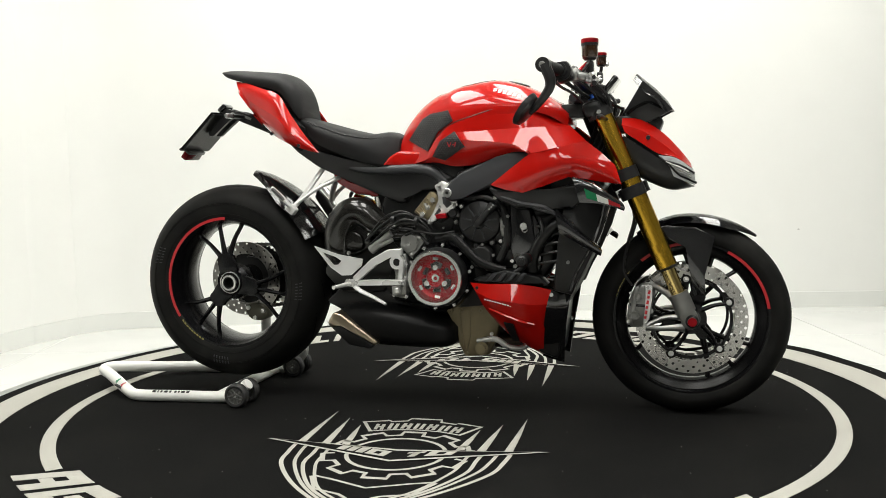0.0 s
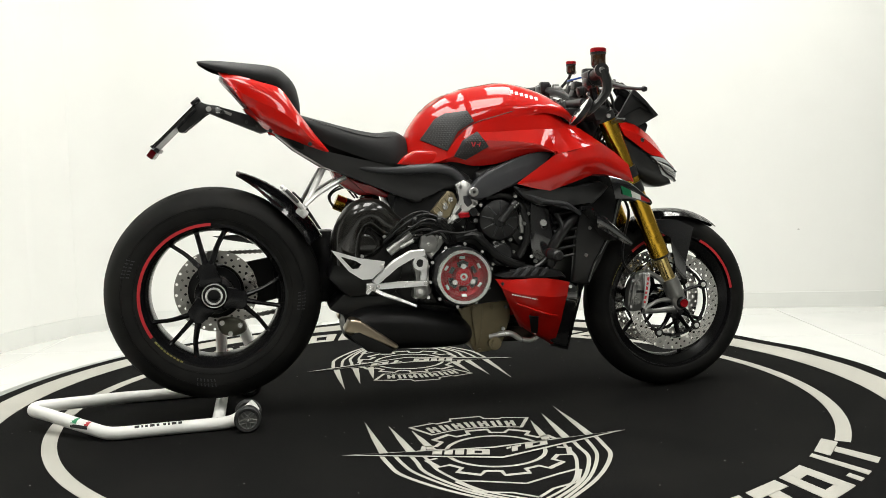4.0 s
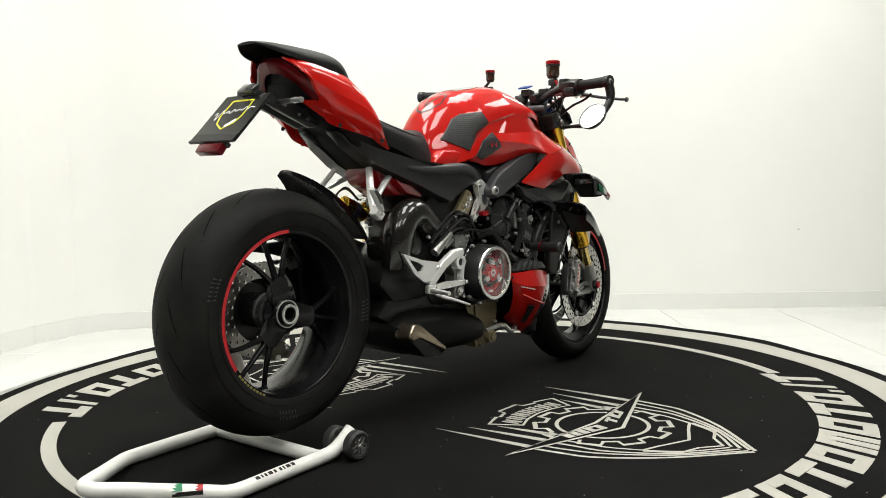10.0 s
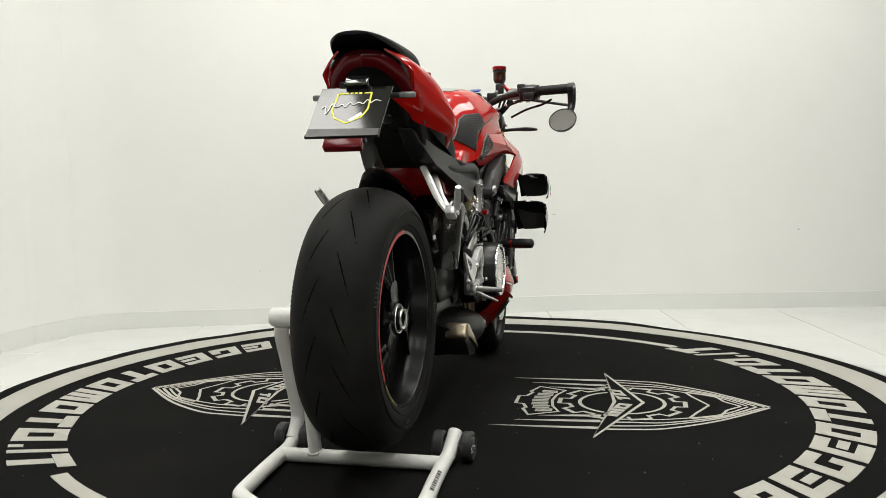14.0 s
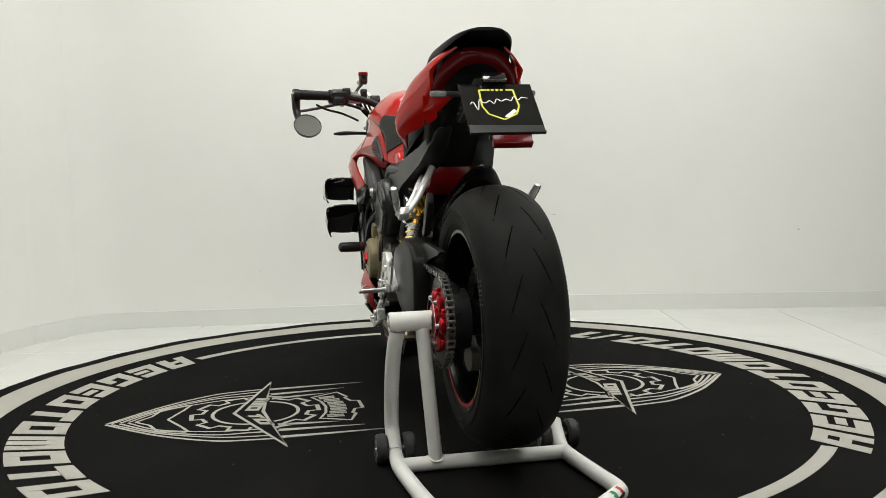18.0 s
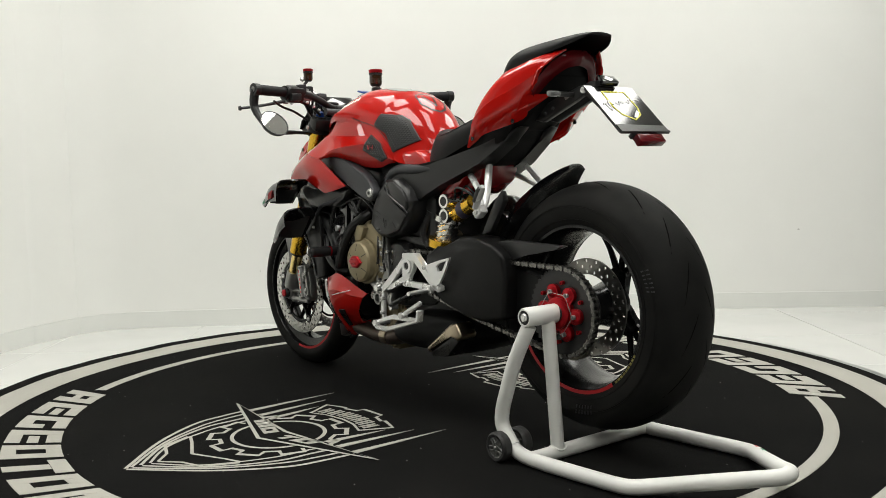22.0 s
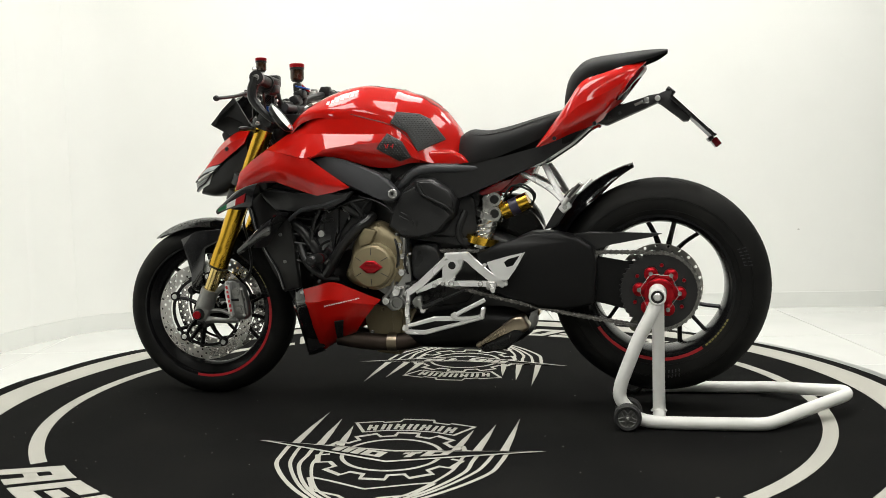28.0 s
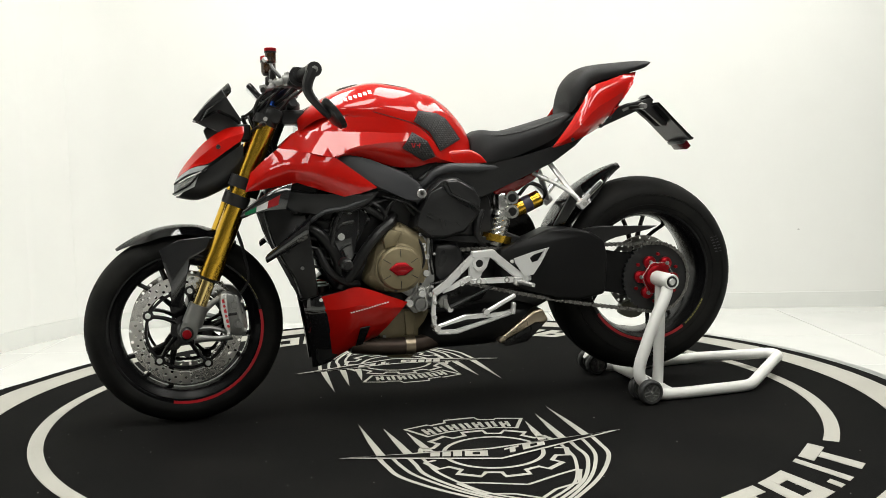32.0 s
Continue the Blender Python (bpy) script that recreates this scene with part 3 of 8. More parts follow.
def tube_mark(x0, y0, x1, y1, zc, widths, material, r=0.0194, tilt=-1, arc=(-14, 2, 18, 34)):
    """Plain bars that lie on the outer side of the base tube."""
    d = Vector((x1 - x0, y1 - y0, 0))
    n = Vector((d.y, -d.x, 0)).normalized() * tilt
    at = 0.0
    tot = sum(abs(w) for w in widths)
    for w in widths:
        f0, f1 = at / tot, (at + abs(w)) / tot
        at += abs(w)
        if w < 0:
            continue
        rows = []
        for f in (f0, f1):
            base = Vector((x0, y0, zc)) + d * f
            rows.append([base + n * r * math.cos(radians(a)) + Vector((0, 0, r * math.sin(radians(a)))) for a in arc])
        bm = B()
        grid(bm, rows)
        part("marking", bm, material, stand)


tube_mark(-0.93, -0.2187, -0.80, -0.2053, 0.0195, [5, -2, 2, -2, 3, -2, 5, -2, 3, -4, 3, -2, 2, -2, 5, -2, 4], DEEP, tilt=1, arc=(46, 56, 66, 76))
tube_mark(-1.104, -0.151, -1.050, -0.1925, 0.0342, [1], DEEP, r=0.0192, tilt=1, arc=(-6, 4, 14, 24))
tube_mark(-1.104, -0.151, -1.086, -0.1648, 0.0366, [1], GREENP, tilt=1, arc=(24, 46, 68, 90))
tube_mark(-1.086, -0.1648, -1.068, -0.1786, 0.0338, [1], WHITEP, tilt=1, arc=(24, 46, 68, 90))
tube_mark(-1.068, -0.1786, -1.050, -0.1925, 0.0309, [1], REDP, tilt=1, arc=(24, 46, 68, 90))

from mathutils.bvhtree import BVHTree

# ---- motorcycle: x forward, y to its left, the middle plane at y = 0 ----
bike = root("motorcycle", "red naked sports motorcycle with gold fork, on a white paddock stand", "motorcycle")
REAR, FRONT = V(-0.700, -0.018, 0.384), V(0.790, 0, 0.290)


def bolt(p, s, r=0.006, h=0.005, material=None, parent=None, name="bolt"):
    """A socket-headed bolt whose head looks along y times s."""
    bm = B()
    turned(bm, [(r * 0.5, h * s * 0.5), (r * 0.5, h * s), (r * 0.9, h * s), (r, h * s * 0.75), (r, -h * s * 0.4), (0.0, -h * s * 0.4)], p, 12)
    turned(bm, [(0.0, h * s * 0.45), (r * 0.5, h * s * 0.5)], p, 12)
    return part(name, bm, material or ALU, parent or bike)


def dome(bm, poly, y0, y1, rounds=((1.0, 0.0), (1.0, 0.45), (0.96, 0.72), (0.86, 0.90), (0.68, 0.98), (0.35, 1.0)), smooth=3, pull=(0, 0)):
    """A rounded boss over the outline poly (x, z) that rises from y0 to y1."""
    P = spline([(x, 0, z) for x, z in poly], smooth, True) if smooth else [V(x, 0, z) for x, z in poly]
    cx = sum(p.x for p in P) / len(P) + pull[0]
    cz = sum(p.z for p in P) / len(P) + pull[1]
    rows = [[V(cx + (p.x - cx) * f, y0 + (y1 - y0) * g, cz + (p.z - cz) * f) for p in P] for f, g in rounds]
    vs = grid(bm, rows, close_u=True)
    bm.faces.new(vs[-1])
    bm.faces.new(vs[0][::-1])
    return bm


# -- wheels --
def arc_band(c, r0, r1, y, s, a0, a1, n=24):
    bm = B()
    turned(bm, [(r0, y), (r0, y + 0.0012 * s), (r1, y + 0.0012 * s), (r1, y)], c, n, a0=a0, a1=a1)
    return bm


def tyre_profile(R, half, bead, crown):
    """Round motorcycle tyre section from bead to bead."""
    pts = [(bead, -0.89 * half), (bead + 0.005, -0.925 * half)]
    for k in range(25):
        a = math.pi / 2 * (-1 + k / 12)
        pts.append((R - crown * (1 - math.cos(a)), half * math.sin(a)))
    pts += [(bead + 0.005, 0.925 * half), (bead, 0.89 * half)]
    return pts


def groove_set(wheel, c, R, half, crown, count, off):
    """Tread grooves as near-black strips sunk into the crown, shade put in their colour."""
    for k in range(count):
        for sgn in (-1, 1):
            a0 = 360 / count * (k + (0.5 if sgn > 0 else 0.0)) + off
            pts = []
            for j in range(7):
                f = j / 6
                yy = sgn * (0.10 + 0.50 * f) * half
                a = radians(a0 + 21 * f + 4 * f * f)
                q = math.asin(max(-1, min(1, yy / half)))
                r = R - crown * (1 - math.cos(q)) - 0.0021
                pts.append((c.x + r * math.cos(a), c.y + yy, c.z + r * math.sin(a)))
            bm = B()
            tube(bm, pts, [0.0012, 0.0025, 0.0028, 0.0028, 0.0026, 0.0022, 0.001], 6)
            part("tread_groove", bm, GROOVE, wheel)


def wheel(name, c, R, half, rim_r, rim_half, crown, label, drop=0.040):
    e = new(name)
    e.parent = bike
    e["label"] = label
    bm = B()
    prof = tyre_profile(R, half, rim_r, crown)
    turned(bm, prof + [(rim_r - 0.004, half * 0.7), (rim_r - 0.004, -half * 0.7)], c, 120, closed=True)
    part("tyre", bm, TYRE, e, "worn black sports tyre", angle=60)
    bm = B()
    h = rim_half
    turned(bm, [(rim_r + 0.006, -h), (rim_r + 0.007, -h + 0.006), (rim_r - 0.004, -h + 0.012), (rim_r - 0.012, -h * 0.55), (rim_r + 0.010 - drop, -h * 0.35), (rim_r + 0.010 - drop, h * 0.35), (rim_r - 0.012, h * 0.55),
                (rim_r - 0.004, h - 0.012), (rim_r + 0.007, h - 0.006), (rim_r + 0.006, h), (rim_r - 0.006, h), (rim_r - 0.008, h - 0.003), (rim_r - 0.010, h - 0.016), (rim_r - drop * 0.58, h - 0.022), (rim_r - drop * 0.90, h * 0.45), (rim_r - drop, h * 0.2), (rim_r - drop, -h * 0.2), (rim_r - drop * 0.90, -h * 0.45), (rim_r - drop * 0.58, -h + 0.022), (rim_r - 0.010, -h + 0.016), (rim_r - 0.008, -h + 0.003), (rim_r - 0.006, -h)],
           c, 96, closed=True)
    part("rim", bm, RIMBLK, e, "satin black alloy rim")
    return e


def spokes(e, c, groups, hub_r, rim_r, y_hub, y_rim, r0, r1, spread=24.5):
    """Three groups of three slim spokes that fan out from broad stems on the hub."""
    for g in groups:
        q = lambda r, d, y: (c.x + r * math.cos(radians(g + d)), c.y + y, c.z + r * math.sin(radians(g + d)))
        ym = y_hub * 0.75 + y_rim * 0.25
        stem = hub_r + 0.036
        for f in (-1, 0, 1):
            bm = B()
            tube(bm, [q(stem - 0.014, 8 * f, ym), q(stem + 0.004, 11.5 * f, ym), q((stem + rim_r) * 0.5, 18.5 * f, (ym + y_rim) / 2), q(rim_r - 0.014, spread * 0.96 * f, y_rim), q(rim_r - 0.002, spread * f, y_rim), q(rim_r + 0.008, spread * 1.04 * f, y_rim)],
                 [r0 * 0.85, r0 * 0.8, r1 * 0.95, r1 * 0.9, r1 * 1.1, r1 * 1.7], 10, smooth=3, flat=0.85)
            part("spoke", bm, RIMBLK, e)
        bm = B()
        pts = [q(hub_r * 0.8, -48, 0), q(hub_r * 1.12, -30, 0), q(stem - 0.006, -15.5, 0), q(stem + 0.008, -13.5, 0), q(stem + 0.002, -5, 0), q(stem + 0.006, 0, 0), q(stem + 0.002, 5, 0), q(stem + 0.008, 13.5, 0), q(stem - 0.006, 15.5, 0), q(hub_r * 1.12, 30, 0), q(hub_r * 0.8, 48, 0)]
        slab(bm, [(p[0], p[2]) for p in pts], c.y + ym - 0.011, c.y + ym + 0.011, 0.005, 2)
        part("spoke_stem", bm, RIMBLK, e)


rw = wheel("rear_wheel", REAR, 0.327, 0.1005, 0.2165, 0.0905, 0.068, "black five-spoke rear wheel with a red rim stripe", 0.0240)
spokes(rw, REAR, (103.5, 227, 347.5), 0.058, 0.200, -0.062, -0.046, 0.0125, 0.0082)
bm = B()
turned(bm, [(0.019, -0.083), (0.026, -0.084), (0.028, -0.080), (0.028, -0.074), (0.038, -0.074), (0.041, -0.070), (0.044, -0.060), (0.058, -0.052), (0.062, -0.030), (0.048, 0.02), (0.045, 0.085), (0.019, 0.085)], REAR, 40, closed=True)
part("hub", bm, RIMBLK, rw)
bm = B()
turned(bm, [(0.020, -0.086), (0.0255, -0.087), (0.0265, -0.083), (0.020, -0.081)], REAR, 36, closed=True)
turned(bm, [(0.0335, -0.0755), (0.0365, -0.0765), (0.0375, -0.073), (0.0335, -0.072)], REAR, 36, closed=True)
part("axle_nut", bm, ALU, rw, "bright ring of the hollow axle")
bm = B()
turned(bm, [(0.0, -0.045), (0.0195, -0.045), (0.0195, -0.080), (0.0175, -0.080), (0.0175, -0.050), (0.0, -0.050)], REAR, 24)
part("axle_bore", bm, DEEP, rw)
part("rim_stripe", arc_band(REAR, 0.2118, 0.2222, -0.0915, -1, 90, 212, 40), REDP, rw, "red rim tape")
part("rim_stripe", arc_band(REAR, 0.2118, 0.2222, 0.0915, 1, -125, -34, 32), REDP, rw, "red rim tape")
for k in range(9):
    part("tyre_marking", arc_band(REAR, 0.2138, 0.2188, -0.0912, -1, 216 + k * 3.1, 218.2 + k * 3.1, 3), DULLYEL, rw)
    part("tyre_marking", arc_band(REAR, 0.2138, 0.2188, 0.0912, 1, -155 + k * 3.1, -152.8 + k * 3.1, 3), DULLYEL, rw)
for sg in (-1, 1):
    for rr in (0.2330, 0.2650, 0.2685):
        bm = B()
        yy = sg * 0.1005 * (0.955 if rr < 0.25 else math.sin(math.acos((rr - 0.259) / 0.068)))
        turned(bm, [(rr - 0.0008, yy - 0.001 * sg), (rr, yy + 0.0011 * sg), (rr + 0.0008, yy - 0.001 * sg)], REAR, 120)
        part("sidewall_rib", bm, TYRE, rw)
groove_set(rw, REAR, 0.327, 0.1005, 0.068, 16, 6)
for sg in (-1, 1):
    for mid in (158, 354, 262):
        for k in range(6):
            a = radians(mid + (k - 2.5) * 2.3)
            bm = B()
            yy = REAR.y + sg * 0.0990
            at = lambda r, d: (REAR.x + r * math.cos(a + d), REAR.z + r * math.sin(a + d))
            slab(bm, [at(0.249, 0.0), at(0.249, 0.012), at(0.272, 0.030), at(0.272, 0.018)], yy - 0.004 * sg, yy + 0.0012 * sg)
            part("sidewall_bar", bm, GREYBLK, rw)

fw = wheel("front_wheel", FRONT, 0.292, 0.061, 0.228, 0.0525, 0.048, "black front wheel with twin drilled brake discs")
spokes(fw, FRONT, (70, 190, 310), 0.042, 0.198, 0.0, 0.0, 0.012, 0.0085)
bm = B()
turned(bm, [(0.016, -0.062), (0.030, -0.062), (0.034, -0.050), (0.040, -0.030), (0.040, 0.030), (0.034, 0.050), (0.030, 0.062), (0.016, 0.062)], FRONT, 32, closed=True)
part("hub", bm, GLOSSBLK, fw)
part("rim_stripe", arc_band(FRONT, 0.2195, 0.2335, -0.0530, -1, 8, 62, 24), REDP, fw, "red rim tape")
part("rim_stripe", arc_band(FRONT, 0.2195, 0.2335, -0.0530, -1, 96, 130, 16), REDP, fw, "red rim tape")
part("rim_stripe", arc_band(FRONT, 0.2195, 0.2335, 0.0530, 1, 168, 282, 40), REDP, fw, "red rim tape")
for k in range(7):
    part("tyre_marking", arc_band(FRONT, 0.2255, 0.2300, 0.0528, 1, 138 + k * 3.2, 140.4 + k * 3.2, 3), DULLYEL, fw)
    part("tyre_marking", arc_band(FRONT, 0.2255, 0.2300, -0.0528, -1, 142 + k * 3.2, 144.4 + k * 3.2, 3), DULLYEL, fw)
groove_set(fw, FRONT, 0.292, 0.061, 0.048, 13, 0)


def brake_disc(c, r_in, r_out, y, parent, bands, nh, off=0.0, metal=STEEL):
    """A brake disc with true drillings: a ring of cells, some with an eight-sided hole."""
    t = 0.0024
    bm = B()
    dr = (r_out - r_in) / bands
    at = lambda r, a, yy: V(c.x + r * math.cos(a), c.y + yy, c.z + r * math.sin(a))
    for i in range(nh):
        a0, a1 = 2 * math.pi * i / nh + off, 2 * math.pi * (i + 1) / nh + off
        for j in range(bands):
            r0, r1 = r_in + dr * j, r_in + dr * (j + 1)
            am, rm = (a0 + a1) / 2, (r0 + r1) / 2
            out = [(r0, a0), (r0, am), (r0, a1), (rm, a1), (r1, a1), (r1, am), (r1, a0), (rm, a0)]
            if (i + j) % 2 == 0:
                h = 0.0047
                hole = [(rm + h * dy, am + h * dx / rm) for dx, dy in ((-0.7, -0.7), (0, -1), (0.7, -0.7), (1, 0), (0.7, 0.7), (0, 1), (-0.7, 0.7), (-1, 0))]
                f = [[at(r, a, y - t) for r, a in out], [at(r, a, y - t) for r, a in hole], [at(r, a, y + t) for r, a in hole], [at(r, a, y + t) for r, a in out]]
                grid(bm, f, close_u=True)
            else:
                for yy in (y - t, y + t):
                    bm.faces.new([bm.verts.new(at(r, a, yy)) for r, a in out])
    turned(bm, [(r_in, y - t), (r_in, y + t)], c, nh * 2, a0=math.degrees(off), a1=math.degrees(off) + 360)
    turned(bm, [(r_out, y - t), (r_out, y + t)], c, nh * 2, a0=math.degrees(off), a1=math.degrees(off) + 360)
    bmesh.ops.remove_doubles(bm, verts=bm.verts, dist=1e-5)
    return part("brake_disc", bm, metal, parent, "drilled steel brake disc", flat=True)


for s in (-1, 1):
    d = brake_disc(FRONT, 0.126, 0.163, 0.066 * s, fw, 3, 60, 0.0, DISCM)
    bm = B()
    turned(bm, [(0.028, 0.050 * s), (0.046, 0.052 * s), (0.046, 0.063 * s), (0.028, 0.063 * s)], FRONT, 32, closed=True)
    part("disc_carrier", bm, RIMBLK, d)
    bm = B()
    turned(bm, [(0.111, 0.0615 * s), (0.120, 0.0625 * s), (0.120, 0.0665 * s), (0.112, 0.0665 * s)], FRONT, 60, closed=True)
    part("carrier_ring", bm, RIMBLK, d)
    for k in range(5):
        a = radians(72 * k + 25)
        at = lambda r, da, yy: FRONT + V(r * math.cos(a + da), yy * s, r * math.sin(a + da))
        bm = B()
        tube(bm, [at(0.038, 0.25, 0.057), at(0.075, 0.12, 0.060), at(0.110, 0, 0.0645)], [0.011, 0.0085, 0.0085], 8, smooth=3, flat=0.7)
        part("carrier_arm", bm, RIMBLK, d)
    for k in range(5):
        a = radians(72 * k + 25)
        bolt(FRONT + V(0.119 * math.cos(a), 0.0695 * s, 0.119 * math.sin(a)), s, 0.0085, 0.004, ALU, d, "disc_rivet")
        bm = B()
        turned(bm, [(0.0, 0.070 * s), (0.015, 0.070 * s), (0.016, 0.067 * s), (0.016, 0.063 * s), (0.0, 0.063 * s)], FRONT + V(0.118 * math.cos(a), 0, 0.118 * math.sin(a)), 18)
        part("rivet_lug", bm, RIMBLK, d)
brake_disc(REAR, 0.086, 0.128, 0.042, rw, 3, 44, 0.0, STEEL)

# -- fork --
F0, F1 = V(0.517, 0, 0.94), V(0.7575, 0, 0.355)
FD = (F1 - F0).normalized()


def on_fork(z, y=0.0):
    k = (z - F0.z) / FD.z
    return F0 + FD * k + V(0, y, 0)


for s in (-1, 1):
    y = 0.107 * s
    leg = new("fork_leg")
    leg.parent = bike
    bm = B()
    rod(bm, on_fork(0.905, y), on_fork(0.515, y), 0.0285, n=28)
    rod(bm, on_fork(0.735, y), on_fork(0.515, y), 0.0296, n=28)
    rod(bm, on_fork(0.515, y), on_fork(0.492, y), 0.0296, 0.0312, 28)
    rod(bm, on_fork(0.492, y), on_fork(0.448, y), 0.0312, n=28)
    part("outer_tube", bm, GOLD, leg, "gold anodised fork tube")
    bm = B()
    rod(bm, on_fork(0.450, y), on_fork(0.442, y), 0.0325, 0.027, 24)
    part("dust_seal", bm, BLACK, leg)
    bm = B()
    rod(bm, on_fork(0.45, y), on_fork(0.345, y), 0.0215, n=24)
    part("inner_tube", bm, CHROMEG, leg, "polished gold-toned slider tube")
    bm = B()
    rod(bm, on_fork(0.372, y), on_fork(0.315, y), 0.0285, 0.030, 20)
    slab(bm, [(0.745, 0.345), (0.783, 0.345), (0.805, 0.312), (0.811, 0.290), (0.802, 0.270), (0.785, 0.263), (0.766, 0.272), (0.755, 0.296)], y - 0.014, y + 0.014, 0.006, 3)
    tube(bm, [(0.752, y, 0.340), (0.722, y, 0.368), (0.690, y, 0.388), (0.668, y, 0.398)], [0.011, 0.0075, 0.0065, 0.009], 10, smooth=4, flat=1.3)
    tube(bm, [(0.770, y, 0.270), (0.730, y, 0.268), (0.695, y, 0.266), (0.660, y, 0.270)], [0.011, 0.0070, 0.0060, 0.009], 10, smooth=4, flat=1.3)
    tube(bm, [(0.756, y, 0.300), (0.720, y, 0.300), (0.690, y, 0.290), (0.665, y, 0.276)], [0.010, 0.007, 0.007, 0.008], 8, smooth=4)
    part("axle_clamp", bm, GREYCAST, leg, "grey cast axle clamp")
    bm = B()
    turned(bm, [(0.0, y + 0.030 * s), (0.008, y + 0.030 * s), (0.015, y + 0.026 * s), (0.019, y + 0.020 * s), (0.020, y + 0.010 * s), (0.020, y), (0.0, y)], V(FRONT.x, 0, FRONT.z), 24)
    part("axle_slider", bm, BLACK, leg, "crash protector at the axle end")
    bm = B()
    turned(bm, [(0.0, y + 0.0325 * s), (0.006, y + 0.0325 * s), (0.013, y + 0.0315 * s), (0.014, y + 0.026 * s)], V(FRONT.x, 0, FRONT.z), 16)
    part("slider_cap", bm, REDANO, leg)
    # radial caliper
    cal = new("brake_caliper")
    cal.parent = bike
    bm = B()
    slab(bm, [(0.655, 0.402), (0.684, 0.404), (0.692, 0.375), (0.682, 0.33), (0.674, 0.29), (0.652, 0.270), (0.622, 0.268), (0.607, 0.285), (0.612, 0.335), (0.625, 0.38)], y - 0.022 * s, y + 0.008 * s, 0.007, taper=0.96)
    part("caliper_body", bm, GREYCAST, cal, "machined silver radial brake caliper")
    for cx, cz, rr in ((0.644, 0.364, 0.0135), (0.634, 0.308, 0.0135)):
        bm = B()
        turned(bm, [(0.0, y + 0.021 * s), (rr * 0.5, y + 0.022 * s), (rr * 0.62, y + 0.019 * s), (rr * 0.9, y + 0.020 * s), (rr, y + 0.016 * s), (rr, y), (0.0, y)], (cx, 0, cz), 24)
        part("piston_boss", bm, GREYCAST, cal)
    bm = B()
    slab(bm, [(0.662, 0.398), (0.684, 0.398), (0.684, 0.36), (0.676, 0.30), (0.664, 0.278), (0.656, 0.285), (0.668, 0.34)], y, y + 0.020 * s, 0.004)
    part("outer_bridge", bm, SILVER, cal)
    bm = B()
    slab(bm, [(0.632, 0.392), (0.648, 0.396), (0.626, 0.276), (0.612, 0.280)], y, y + 0.017 * s, 0.004)
    part("inner_bridge", bm, GREYCAST, cal)
    bm = B()
    rod(bm, (0.668, y + 0.004 * s, 0.335), (0.620, y + 0.004 * s, 0.338), 0.006, n=10)
    part("pad_pin", bm, BLACK, cal)
    for k in range(6):
        bm = B()
        zc = 0.378 - k * 0.0150
        box(bm, (0.676 - 0.0024 * k, y + 0.0206 * s, zc), (0.007, 0.001, 0.008 if k % 2 else 0.011), Matrix.Rotation(radians(12), 4, "Y"))
        part("caliper_marking", bm, REDP, cal)
    for p in ((0.622, 0.375), (0.615, 0.29), (0.672, 0.392), (0.665, 0.282)):
        bolt((p[0], y + 0.02 * s, p[1]), s, 0.0048, 0.005, ALU, cal)
    bm = B()
    tube(bm, [(0.625, y, 0.395), (0.600, y - 0.01 * s, 0.44), (0.612, 0.085 * s, 0.52), (0.63, 0.075 * s, 0.60), (0.60, 0.05 * s, 0.68)], 0.0045, 8, smooth=5)
    part("brake_hose", bm, WIRE, cal)

# yokes
bm = B()
slab(bm, [(0.497, 0.885), (0.545, 0.905), (0.530, 0.945), (0.480, 0.928)], -0.142, 0.142, 0.012)
part("top_yoke", bm, BLACK, bike)
bm = B()
for s in (-1, 1):
    for z in (0.722, 0.672):
        rod(bm, on_fork(z + 0.016, 0.107 * s), on_fork(z - 0.016, 0.107 * s), 0.0385, n=24)
box(bm, on_fork(0.697), (0.05, 0.16, 0.07), bevel=0.008)
rod(bm, on_fork(0.93) + V(-0.03, 0, 0), on_fork(0.68) + V(-0.03, 0, 0), 0.032, n=18)
part("bottom_yoke", bm, BLACK, bike)
for s in (-1, 1):
    bm = B()
    rod(bm, on_fork(0.945, 0.107 * s), on_fork(0.915, 0.107 * s), 0.0265, n=20)
    rod(bm, on_fork(0.89, 0.107 * s), on_fork(0.915, 0.107 * s), 0.036, n=20)
    part("fork_clamp", bm, BLACK, bike)
    bm = B()
    rod(bm, on_fork(0.958, 0.107 * s), on_fork(0.944, 0.107 * s), 0.012, 0.017, 6)
    part("fork_cap", bm, BLUEANO, bike, "blue anodised fork adjuster")
    bolt((0.535, 0.146 * s, 0.905), s, 0.007, 0.005)

